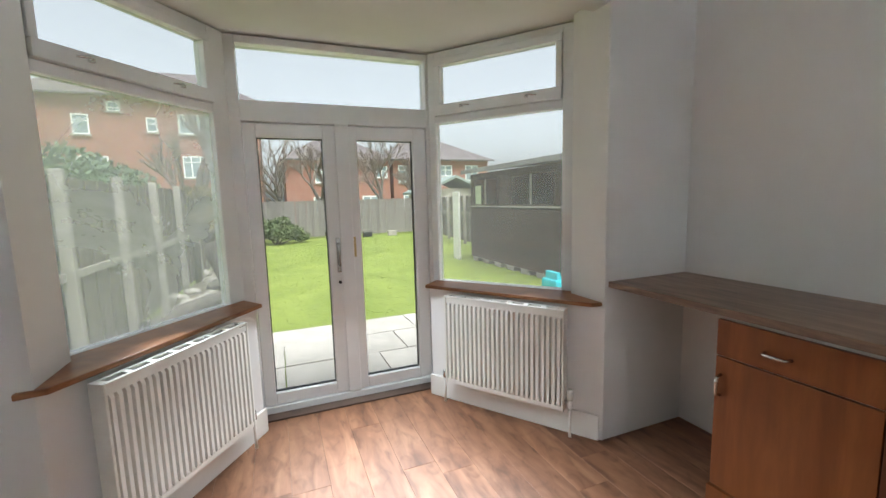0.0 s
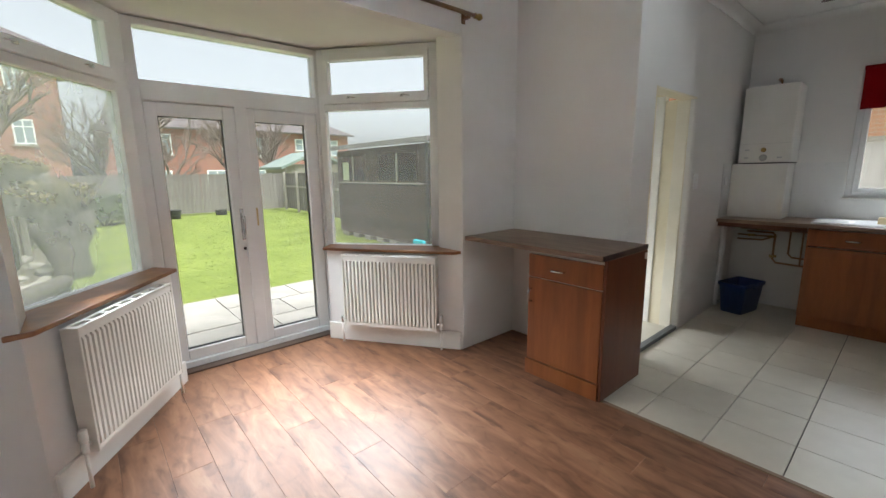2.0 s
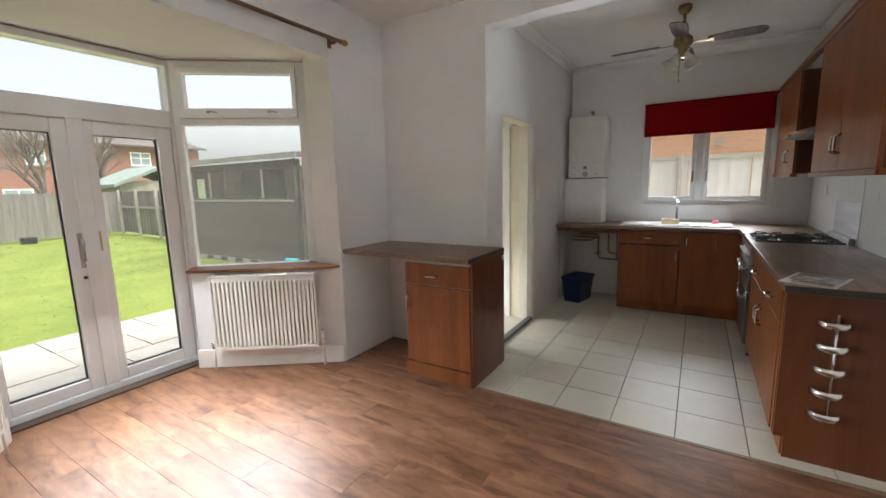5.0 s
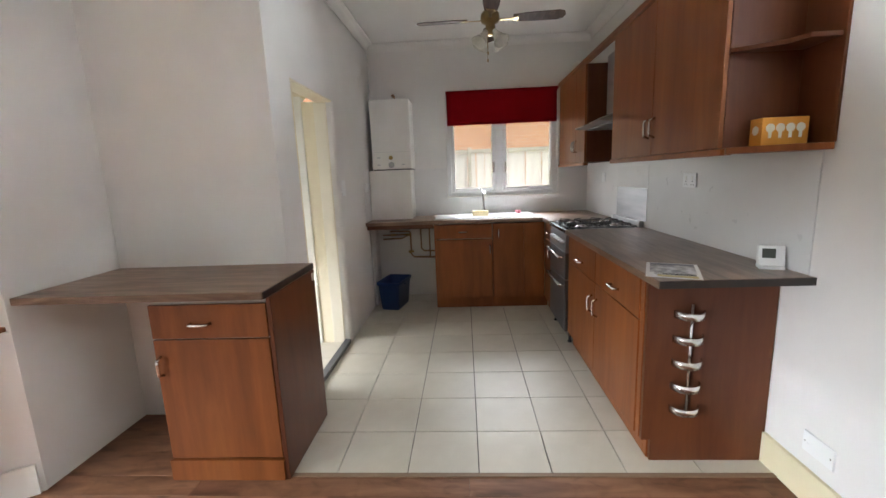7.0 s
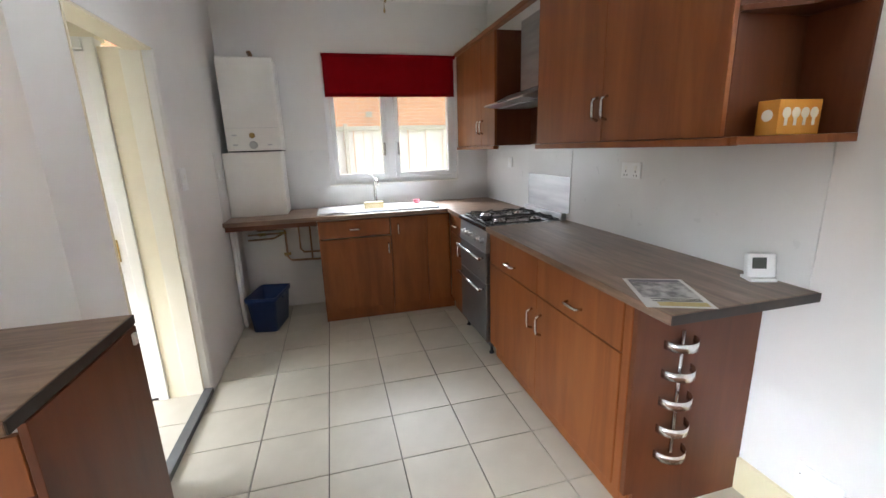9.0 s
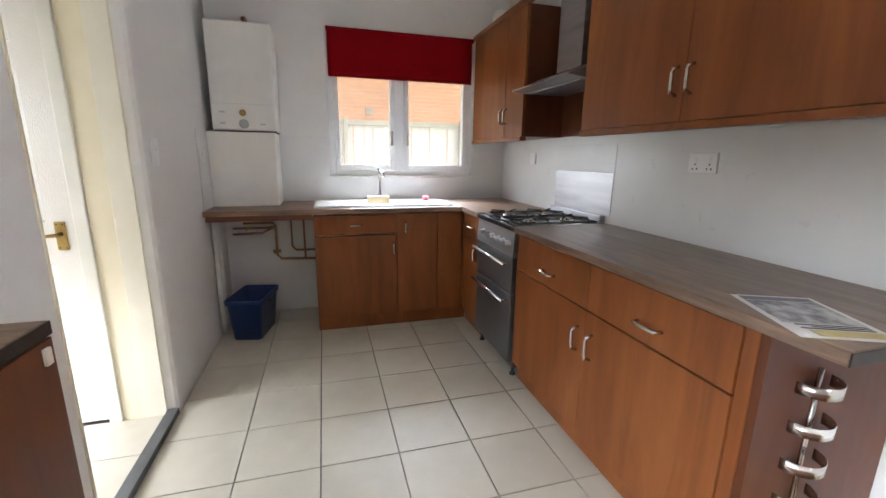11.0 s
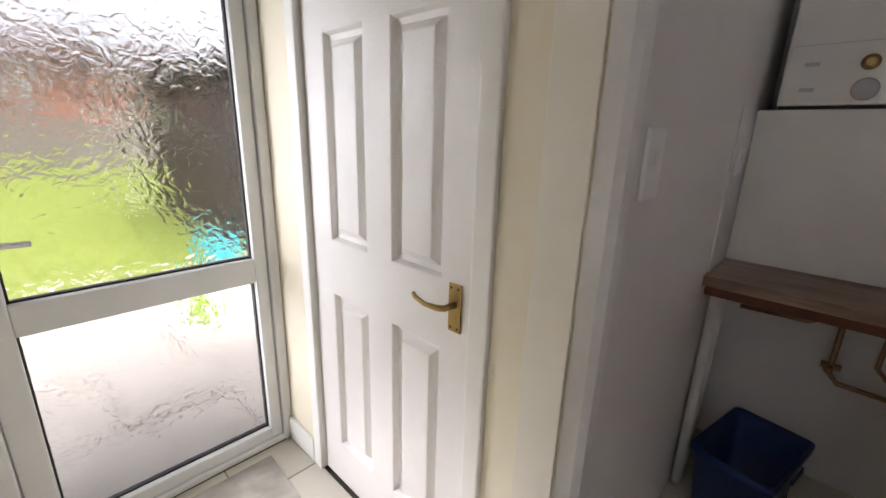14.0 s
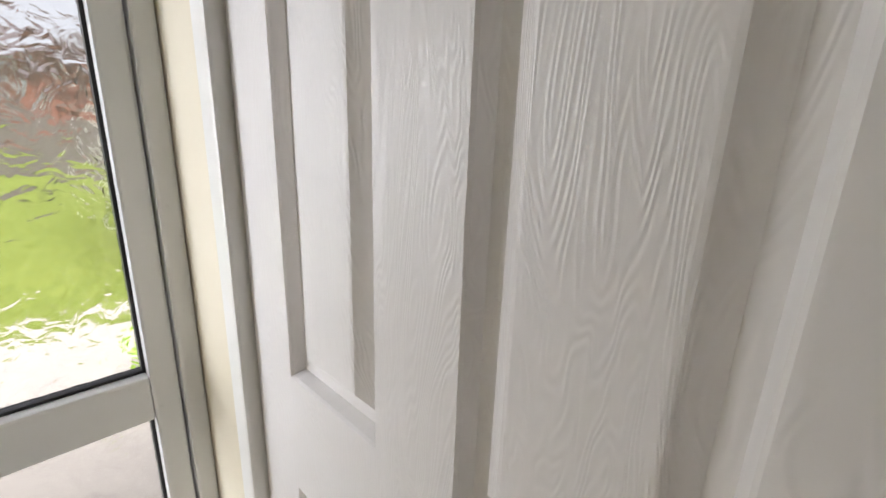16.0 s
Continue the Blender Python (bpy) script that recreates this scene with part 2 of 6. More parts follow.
# ---- mesh helpers ----
def box(bm, x0, x1, y0, y1, z0, z1, bevel=0.0):
    vs = [bm.verts.new((x, y, z)) for z in (z0, z1) for y in (y0, y1) for x in (x0, x1)]
    fs = [bm.faces.new([vs[i] for i in f]) for f in ((0, 2, 3, 1), (4, 5, 7, 6), (0, 1, 5, 4), (2, 6, 7, 3), (0, 4, 6, 2), (1, 3, 7, 5))]
    if bevel:
        es = list({e for f in fs for e in f.edges})
        bmesh.ops.bevel(bm, geom=es, offset=bevel, segments=2, profile=0.6, affect="EDGES")
    return vs


def slab(bm, pts, z0, z1, bevel=0.0):
    """An upright prism over the outline pts (x, y), counter-clockwise."""
    lo = [bm.verts.new((x, y, z0)) for x, y in pts]
    hi = [bm.verts.new((x, y, z1)) for x, y in pts]
    n = len(pts)
    fs = [bm.faces.new(lo[::-1]), bm.faces.new(hi)]
    fs += [bm.faces.new((lo[i], lo[(i + 1) % n], hi[(i + 1) % n], hi[i])) for i in range(n)]
    if bevel:
        bmesh.ops.bevel(bm, geom=list({e for f in fs for e in f.edges}), offset=bevel, segments=2, profile=0.6, affect="EDGES")


def tube(bm, pts, r, seg=10, close=True):
    """A round bar through the points pts."""
    pts = [Vector(p) for p in pts]
    rings = []
    for i, p in enumerate(pts):
        d = (pts[min(i + 1, len(pts) - 1)] - pts[max(i - 1, 0)]).normalized()
        a = d.cross(Vector((0, 0, 1)))
        if a.length < 0.05:
            a = d.cross(Vector((1, 0, 0)))
        a.normalize()
        b = d.cross(a)
        rr = r[i] if isinstance(r, (list, tuple)) else r
        rings.append([bm.verts.new(p + rr * (a * math.cos(2 * math.pi * k / seg) + b * math.sin(2 * math.pi * k / seg))) for k in range(seg)])
    for u, w in zip(rings, rings[1:]):
        for k in range(seg):
            f = bm.faces.new((u[k], u[(k + 1) % seg], w[(k + 1) % seg], w[k]))
            f.smooth = True
    if close:
        bm.faces.new(rings[0][::-1])
        bm.faces.new(rings[-1])


def lathe(bm, profile, cx, cy, cz, seg=20, m=None):
    """A turned body round the z axis: profile is rows of (radius, height)."""
    rings = []
    for r, h in profile:
        ring = []
        for k in range(seg):
            p = Vector((r * math.cos(2 * math.pi * k / seg), r * math.sin(2 * math.pi * k / seg), h))
            if m is not None:
                p = m @ p
            ring.append(bm.verts.new(p + Vector((cx, cy, cz))))
        rings.append(ring)
    for u, w in zip(rings, rings[1:]):
        for k in range(seg):
            f = bm.faces.new((u[k], u[(k + 1) % seg], w[(k + 1) % seg], w[k]))
            f.smooth = True
    for ring in (rings[0], rings[-1]):
        try:
            bm.faces.new(ring)
        except ValueError:
            pass


def part(name, bm, material, parent=None, label=""):
    me = bpy.data.meshes.new(name)
    bmesh.ops.recalc_face_normals(bm, faces=bm.faces[:])
    bm.to_mesh(me)
    bm.free()
    me.materials.append(material)
    ob = new(name, me)
    if parent is not None:
        ob.parent = parent
        ob.matrix_parent_inverse = parent.matrix_world.inverted()
    return tagged(ob, label)


def empty(name, at, label, category, group="", kind=""):
    ob = new(name)
    ob.empty_display_size = 0.1
    ob.matrix_world = at if isinstance(at, Matrix) else Matrix.Translation(at)
    ob.matrix_basis = ob.matrix_world.copy()
    return tagged(ob, label, category, group, kind)


def solid(name, boxes, material, label="", category="", kind="structure", bevel=0.0):
    bm = bmesh.new()
    for b in boxes:
        box(bm, *b, bevel=bevel)
    return tagged(part(name, bm, material), label, category, "", kind)


def prism(name, pts, z0, z1, material, label="", category="", kind="structure", bevel=0.0):
    bm = bmesh.new()
    slab(bm, pts, z0, z1, bevel)
    return tagged(part(name, bm, material), label, category, "", kind)


# ---- the room: dining area, kitchen, bay, rear lobby ----
CEIL_Z, BAY_Z = 2.81, 2.44
WEST, SOUTH, EAST = -1.9, -1.60, 4.92
NORTH = 1.80          # rear wall of the dining area
NOOK = 2.40           # wall behind the short worktop
KN = 0.80             # kitchen's wall with the doorway
LOBW, LOBE, LOBN = 2.54, 3.50, 2.12
BAY_IN_R, BAY_OUT_R = (1.10, 2.77), (1.775, 1.795)
BAY_IN_L, BAY_OUT_L = (-0.04, 2.74), (-0.684, 1.80)
WIN_R = ((1.20, 2.93), (1.86, 2.12))
WIN_L = ((-0.12, 2.93), (-0.78, 2.12))

solid("wall_west", [(WEST - 0.2, WEST, SOUTH - 0.2, NORTH + 0.25, -0.1, CEIL_Z + 0.1)], WALL, "plain off-white painted plaster wall", "wall")
solid("wall_south", [(WEST, EAST + 0.25, SOUTH - 0.2, SOUTH, -0.1, CEIL_Z + 0.1)], WALL, "off-white painted plaster wall along dining area and kitchen", "wall")
solid("wall_north_left", [(WEST, BAY_OUT_L[0], NORTH, NORTH + 0.28, -0.1, CEIL_Z + 0.1)], WALL, "off-white plaster wall beside the bay", "wall")
solid("wall_north_right", [(BAY_OUT_R[0], LOBW, NORTH, NORTH + 0.28, -0.1, CEIL_Z + 0.1)], WALL, "off-white plaster wall beside the bay", "wall")
solid("wall_nook", [(NOOK, LOBW, KN + 0.12, NORTH, -0.1, CEIL_Z + 0.1)], WALL, "off-white plaster wall behind the short worktop", "wall")
# kitchen wall with the doorway to the lobby
solid("wall_kitchen_north", [(NOOK, 2.70, KN, KN + 0.12, -0.1, CEIL_Z + 0.1), (2.70, LOBE + 0.045, KN, KN + 0.12, 2.005, CEIL_Z + 0.1),
                             (LOBE + 0.045, EAST + 0.25, KN, KN + 0.12, -0.1, CEIL_Z + 0.1)], WALL, "off-white plaster wall with an open doorway", "wall")
prism("wall_doorway_corner", [(LOBE + 0.045, KN), (LOBE + 0.045, KN + 0.06), (LOBE - 0.007, KN + 0.05), (LOBE + 0.004, KN + 0.018), (LOBE + 0.02, KN + 0.004)][::-1], -0.1, 2.004, WALL, "rounded white corner of the doorway", "wall")
KW = (-1.275, -0.035, 1.145, 2.295)
solid("wall_east", [(EAST, EAST + 0.25, SOUTH - 0.2, KW[0], -0.1, CEIL_Z + 0.1), (EAST, EAST + 0.25, KW[1], KN, -0.1, CEIL_Z + 0.1),
                    (EAST, EAST + 0.25, KW[0], KW[1], -0.1, KW[2]), (EAST, EAST + 0.25, KW[0], KW[1], KW[3], CEIL_Z + 0.1)], WALL, "off-white plaster wall round the kitchen window", "wall")
# lobby walls
solid("wall_lobby_west", [(LOBW, LOBW + 0.06, KN + 0.12, LOBN, -0.1, 2.5)], CREAM, "cream painted lobby wall", "wall")
solid("wall_lobby_east", [(LOBE - 0.008, LOBE + 0.10, KN + 0.0495, 1.045, -0.1, 2.004), (LOBE - 0.008, LOBE + 0.10, 1.905, LOBN + 0.2, -0.1, 2.5), (LOBE - 0.008, LOBE + 0.10, 1.045, 1.905, 2.04, 2.5)],
      CREAM, "cream painted lobby wall round the panelled door", "wall")
solid("wall_lobby_north", [(LOBW, 2.60, LOBN, LOBN + 0.2, -0.1, 2.5), (2.60, LOBE, LOBN, LOBN + 0.2, 2.10, 2.5)], CREAM, "cream painted lobby wall over the glazed door", "wall")
solid("ceiling_lobby", [(LOBW, LOBE + 0.1, KN + 0.12, LOBN + 0.2, 2.5, 2.6)], CEIL, "white lobby ceiling", "ceiling")

solid("ceiling", [(WEST - 0.2, EAST + 0.25, SOUTH - 0.2, NORTH + 0.1, CEIL_Z, CEIL_Z + 0.12)], CEIL, "white painted ceiling", "ceiling")
# dropped beam between dining area and kitchen, eased into the wall by a curve
bm = bmesh.new()
outline = [(KN, CEIL_Z), (KN, 2.60), (KN - 0.17, 2.60), (KN - 0.4, 2.615), (SOUTH, 2.615), (SOUTH, CEIL_Z)]
a = [bm.verts.new((NOOK, y, z)) for y, z in outline]
b = [bm.verts.new((NOOK + 0.16, y, z)) for y, z in outline]
bm.faces.new(a)
bm.faces.new(b[::-1])
for i in range(len(outline)):
    bm.faces.new((a[i], a[(i + 1) % len(a)], b[(i + 1) % len(a)], b[i]))
tagged(part("trim_beam", bm, WALL), "off-white plastered beam under the ceiling", "beam", "", "structure")
# beam over the mouth of the bay
solid("trim_bay_beam", [(BAY_OUT_L[0], BAY_OUT_R[0], NORTH, NORTH + 0.12, 2.39, CEIL_Z)], WALL, "plastered beam over the mouth of the bay", "beam")
bay_out = [(-0.95, 1.92), (2.03, 1.92), (1.30, 3.06), (-0.22, 3.06)]
prism("ceiling_bay", bay_out, BAY_Z, BAY_Z + 0.15, CEIL, "white ceiling of the bay", "ceiling")

# coving round the kitchen ceiling
def coving(name, p, q, inward):
    bm = bmesh.new()
    prof = [(0, 0), (0.0, -0.075), (0.012, -0.08)] + [(0.075 - 0.06 * math.cos(a), -0.075 + 0.06 * math.sin(a)) for a in [i * math.pi / 12 for i in range(1, 6)]] + [(0.08, -0.012), (0.08, 0)]
    r0 = [bm.verts.new((p[0] + inward[0] * u, p[1] + inward[1] * u, CEIL_Z + h)) for u, h in prof]
    r1 = [bm.verts.new((q[0] + inward[0] * u, q[1] + inward[1] * u, CEIL_Z + h)) for u, h in prof]
    for i in range(len(prof)):
        bm.faces.new((r0[i], r0[(i + 1) % len(prof)], r1[(i + 1) % len(prof)], r1[i]))
    return tagged(part(name, bm, CEIL), "white plaster coving", "coving", "", "structure")
coving("trim_coving_east", (EAST, SOUTH), (EAST, KN), (-1, 0))
coving("trim_coving_south", (NOOK + 0.16, SOUTH), (EAST - 0.08, SOUTH), (0, 1))
coving("trim_coving_north", (NOOK + 0.16, KN), (EAST - 0.08, KN), (0, -1))


def along(p, q, s, off, z):
    """A point s metres from p towards q and off metres to the room's side of that line."""
    d = Vector((q[0] - p[0], q[1] - p[1])).normalized()
    n = Vector((-d.y, d.x))
    if n.dot(Vector((0.53, 1.0)) - Vector(p)) < 0:
        n = -n
    return (p[0] + d.x * s + n.x * off, p[1] + d.y * s + n.y * off, z)


def wall_frame(p, q):
    """Matrix of a wall: x along it from p, y into the room, z up."""
    d = Vector((q[0] - p[0], q[1] - p[1], 0)).normalized()
    n = Vector((-d.y, d.x, 0))
    flip = n.dot(Vector((0.53 - p[0], 1.0 - p[1], 0))) < 0
    if flip:
        n = -n
    m = Matrix(((d.x, n.x, 0, p[0]), (d.y, n.y, 0, p[1]), (0, 0, 1, 0), (0, 0, 0, 1)))
    return m


def placed(bm, m):
    bmesh.ops.transform(bm, matrix=m, verts=bm.verts[:])


for side, (pin, pout, win) in {"right": (BAY_IN_R, BAY_OUT_R, WIN_R), "left": (BAY_IN_L, BAY_OUT_L, WIN_L)}.items():
    sg = 1 if side == "right" else -1
    door_edge = (1.235, 3.02) if side == "right" else (-0.155, 3.02)
    door_in = (1.20, 2.93) if side == "right" else (-0.12, 2.93)
    w1 = win[1]
    outer = [(w1[0] + sg * 0.055, w1[1] + 0.045), (door_edge[0] + sg * 0.015, door_edge[1] - 0.03)]
    pts = [pin, pout, (pout[0] + sg * 0.16, NORTH + 0.14), outer[0], outer[1], door_edge, door_in]
    if side == "left":
        pts = pts[::-1]
    prism("wall_bay_" + side, pts, -0.1, 0.79, WALL, "low off-white plastered wall of the bay", "wall")
    # pier between the window and the room, above the sill
    pier = [pout, (pout[0] + sg * 0.16, NORTH + 0.14), (w1[0] + sg * 0.10, w1[1] - 0.06), (w1[0] + sg * 0.03, w1[1] + 0.02), (w1[0] - sg * 0.005, w1[1])]
    if side == "left":
        pier = pier[::-1]
    prism("wall_bay_pier_" + side, pier, 0.79, BAY_Z, WALL, "white plastered window reveal", "wall")
    # skirting under the radiator
    m = wall_frame(pin, pout)
    L = math.hypot(pout[0] - pin[0], pout[1] - pin[1])
    bm = bmesh.new()
    box(bm, -0.01, L - 0.02, 0.0, 0.018, 0.0, 0.15, 0.004)
    placed(bm, m)
    tagged(part("baseboard_bay_" + side, bm, GLOSSW), "white painted skirting board", "skirting", "", "structure")

solid("baseboard_south", [(WEST, 1.975, SOUTH, SOUTH + 0.018, 0.0, 0.15)], surface("old_cream_gloss", (0.66, 0.58, 0.38), (0.74, 0.67, 0.47), 0.4), "yellowed cream skirting board", "skirting", bevel=0.004)
solid("baseboard_west", [(WEST, WEST + 0.018, SOUTH + 0.018, NORTH, 0.0, 0.15)], GLOSSW, "white painted skirting board", "skirting", bevel=0.004)

# ---- floors under the loose pieces ----
solid("floor_base", [(WEST - 0.2, EAST + 0.25, SOUTH - 0.2, NORTH, -0.12, -0.012)], GROUT, "dark screed under the floor coverings", "floor")
prism("floor_base_bay", [(-0.69, 1.80), (1.78, 1.80), (1.12, 3.0), (-0.06, 3.0)], -0.12, -0.0125, GROUT, "dark screed under the bay floor", "floor")
solid("floor_lobby_base", [(LOBW, LOBE + 0.1, NORTH, LOBN + 0.1, -0.12, -0.012)], GROUT, "dark screed under the lobby floor", "floor")

# ---- glazed openings ----
def bars(parent, m, rows, material=UPVC, bevel=0.006):
    """Members of a frame, each a part: rows of (name, x0, x1, y0, y1, z0, z1) in the wall's own axes."""
    for name, *b in rows:
        bm = bmesh.new()
        box(bm, *b, bevel=bevel)
        placed(bm, m)
        part(name, bm, material, parent)


def pane(parent, m, x0, x1, y, z0, z1, material, thick=0.006, gasket=True, name="pane"):
    bm = bmesh.new()
    box(bm, x0 - 0.004, x1 + 0.004, y - thick / 2, y + thick / 2, z0 - 0.004, z1 + 0.004)
    placed(bm, m)
    ob = part(name, bm, material, parent)
    ob.visible_shadow = False
    if gasket:
        bm = bmesh.new()
        g = 0.006
        for b in ((x0 - g, x1 + g, z0 - g, z0 + g), (x0 - g, x1 + g, z1 - g, z1 + g), (x0 - g, x0 + g, z0 + g, z1 - g), (x1 - g, x1 + g, z0 + g, z1 - g)):
            box(bm, b[0], b[1], y - 0.012, y + 0.012, b[2], b[3])
        placed(bm, m)
        part("gasket", bm, BLACK, parent, "black rubber glazing gasket")


def bay_window(name, win, glass, lo, hi, label, group):
    m = wall_frame(*win)
    L = math.hypot(win[1][0] - win[0][0], win[1][1] - win[0][1])
    w = empty(name, Matrix.Translation((*win[0], 0.8)), label, "window", group, "structure")
    x0, x1 = lo
    u0, u1 = hi
    bars(w, m, [("window_frame", 0.0, x0, -0.05, 0.02, 0.792, 2.43), ("window_frame", x1, L, -0.05, 0.02, 0.792, 2.43),
                ("window_sill", x0, x1, -0.05, 0.025, 0.792, 0.815), ("transom", x0, x1, -0.05, 0.02, 1.945, 1.995),
                ("window_frame", x0, x1, -0.05, 0.02, 2.385, 2.43),
                ("sash_rail", x0 + 0.003, x1 - 0.003, -0.04, 0.045, 1.998, 2.07), ("sash_rail", x0 + 0.003, x1 - 0.003, -0.04, 0.035, 2.335, 2.383),
                ("sash_stile", x0 + 0.003, u0, -0.04, 0.035, 2.0705, 2.3345), ("sash_stile", u1, x1 - 0.003, -0.04, 0.035, 2.0705, 2.3345)])
    pane(w, m, x0, x1, -0.015, 0.815, 1.945, glass, gasket=False)
    pane(w, m, u0, u1, -0.005, 2.07, 2.335, CLEAR, gasket=False)
    for k in (0.22, 0.78):
        bm = bmesh.new()
        xm = u0 + (u1 - u0) * k
        box(bm, xm - 0.012, xm + 0.012, 0.045, 0.06, 2.03, 2.05, 0.003)
        tube(bm, [(xm, 0.055, 2.045), (xm + 0.02, 0.075, 2.042), (xm + 0.07, 0.07, 2.035)], [0.006, 0.006, 0.004], 8)
        placed(bm, m)
        part("window_handle", bm, CHROME, w, "small metal casement catch")
    return w


bay_window("window_1", WIN_R, HAZY, (0.05, 0.945), (0.095, 0.905), "white upvc bay window with an opening toplight", "bay windows")
bay_window("window_2", WIN_L, DUSTY, (0.115, 0.97), (0.155, 0.935), "white upvc bay window with dusty glass and an opening toplight", "bay windows")

# corner posts between the windows and the French doors
for side, sg, x in (("right", 1, 1.20), ("left", -1, -0.12)):
    bm = bmesh.new()
    pts = [(x, 2.925), (x + sg * 0.035, 2.965), (x + sg * 0.10, 3.06), (x - sg * 0.005, 3.06)]
    slab(bm, pts if sg > 0 else pts[::-1], 0.0, 2.43, 0.004)
    tagged(part("window_frame_corner_" + side, bm, UPVC), "white upvc corner post of the bay", "window frame", "", "structure")

# sill boards of the bay
def sill(name, pin, pout, win, label):
    a0 = along(win[0], win[1], 0.02, 0.024, 0)
    a1 = along(win[0], win[1], 1.03, 0.024, 0)
    b0 = along(pin, pout, -0.02, 0.035, 0)
    b1 = along(pin, pout, 1.12, 0.035, 0)
    b2 = along(pin, pout, 1.185, -0.03, 0)
    bm = bmesh.new()
    pts = [a0[:2], b0[:2], b1[:2], b2[:2], a1[:2]]
    area = sum(pts[i][0] * pts[(i + 1) % 5][1] - pts[(i + 1) % 5][0] * pts[i][1] for i in range(5))
    slab(bm, pts if area > 0 else pts[::-1], 0.7905, 0.818 - 0.004, 0.006)
    return tagged(part(name, bm, SILLWOOD), label, "window sill", "bay sills", "structure")
sill("window_sill_right", BAY_IN_R, BAY_OUT_R, WIN_R, "varnished reddish-brown wooden window sill board")
sill("window_sill_left", BAY_IN_L, BAY_OUT_L, WIN_L, "varnished reddish-brown wooden window sill board")

# French doors, shut, with a fixed light over them
I4 = Matrix.Identity(4)
fd = empty("door_1", (0.54, 3.0, 0), "white upvc French doors, shut, with a fixed light above", "French doors", "", "structure")
bars(fd, I4, [("door_frame", -0.118, -0.045, 2.93, 3.05, 0.0, 2.43), ("door_frame", 1.165, 1.202, 2.93, 3.05, 0.0, 2.43), ("door_frame", -0.045, 1.165, 2.93, 3.05, 2.385, 2.43),
              ("transom", -0.045, 1.165, 2.93, 3.05, 1.925, 2.052), ("door_sill", -0.045, 1.165, 2.93, 3.05, 0.0, 0.055)])
pane(fd, I4, -0.045, 1.165, 3.0, 2.052, 2.385, CLEAR, gasket=False)
for lx0, lx1, g0, g1 in ((-0.04, 0.555, 0.034, 0.437), (0.56, 1.16, 0.662, 1.064)):
    leaf = part("door_leaf", (lambda b: (box(b, lx0, g0, 2.945, 3.02, 0.06, 1.92, 0.006), b)[1])(bmesh.new()), UPVC, fd)
    bars(leaf, I4, [("stile", g1, lx1, 2.945, 3.02, 0.06, 1.92), ("rail", g0, g1, 2.946, 3.02, 0.06, 0.138), ("rail", g0, g1, 2.946, 3.02, 1.832, 1.92)])
    pane(leaf, I4, g0, g1, 2.99, 0.138, 1.832, CLEAR)
bars(fd, I4, [("meeting_cover", 0.515, 0.605, 2.925, 2.944, 0.06, 1.93)])
bm = bmesh.new()
box(bm, 0.484, 0.514, 2.934, 2.944, 0.93, 1.17, 0.004)
tube(bm, [(0.499, 2.94, 1.12), (0.499, 2.90, 1.125), (0.499, 2.885, 1.10), (0.497, 2.885, 0.98)], [0.009, 0.010, 0.011, 0.009], 10)
part("door_handle", bm, CHROME, fd, "worn white and chrome lever handle")
bm = bmesh.new()
lathe(bm, [(0.011, 0), (0.011, 0.012), (0.006, 0.014)], 0.499, 2.944, 0.86, 12, Matrix.Rotation(radians(90), 3, "X"))
part("keyhole", bm, BLACK, fd)
bm = bmesh.new()
box(bm, 0.604, 0.622, 2.938, 2.9445, 1.03, 1.17, 0.003)
part("tape_mark", bm, surface("old_yellow_tape", (0.45, 0.33, 0.14), (0.6, 0.47, 0.24), 0.7), fd, "strip of yellowed old tape")
solid("trim_threshold", [(-0.05, 1.16, 2.835, 2.928, -0.01, 0.012)], surface("dark_threshold_wood", (0.06, 0.035, 0.025), (0.11, 0.07, 0.05), 0.6), "dark wooden threshold strip", "threshold", bevel=0.003)

# kitchen window
MKW = Matrix(((0, 1, 0, EAST + 0.062), (-1, 0, 0, 0), (0, 0, 1, 0), (0, 0, 0, 1)))
kw = empty("window_3", (EAST + 0.1, -0.65, KW[2]), "white upvc two-light kitchen window", "window", "", "structure")
k0, k1 = 0.035, 1.275
bars(kw, MKW, [("window_frame", k0, k0 + 0.045, -0.04, 0.03, KW[2], KW[3]), ("window_frame", k1 - 0.045, k1, -0.04, 0.03, KW[2], KW[3]),
               ("window_frame", k0 + 0.045, k1 - 0.045, -0.04, 0.03, KW[2], KW[2] + 0.045), ("window_frame", k0 + 0.045, k1 - 0.045, -0.04, 0.03, KW[3] - 0.045, KW[3]),
               ("mullion", 0.585, 0.66, -0.045, 0.03, KW[2] + 0.045, KW[3] - 0.045)])
for a, b, hx in ((k0 + 0.047, 0.583, 0.555), (0.662, k1 - 0.047, 0.69)):
    s = part("sash", (lambda bb: (box(bb, a, a + 0.04, -0.055, 0.02, KW[2] + 0.047, KW[3] - 0.047, 0.005), bb)[1])(bmesh.new()), UPVC, kw)
    for v in s.data.vertices:
        v.co = MKW @ v.co
    bars(s, MKW, [("stile", b - 0.04, b, -0.055, 0.02, KW[2] + 0.047, KW[3] - 0.047), ("rail", a + 0.04, b - 0.04, -0.055, 0.02, KW[2] + 0.047, KW[2] + 0.09), ("rail", a + 0.04, b - 0.04, -0.055, 0.02, KW[3] - 0.09, KW[3] - 0.047)])
    pane(s, MKW, a + 0.04, b - 0.04, -0.01, KW[2] + 0.09, KW[3] - 0.09, CLEAR, gasket=False)
    bm = bmesh.new()
    box(bm, hx - 0.011, hx + 0.011, -0.068, -0.055, 1.40, 1.52, 0.004)
    placed(bm, MKW)
    part("window_handle", bm, CHROME, s, "small metal window handle")
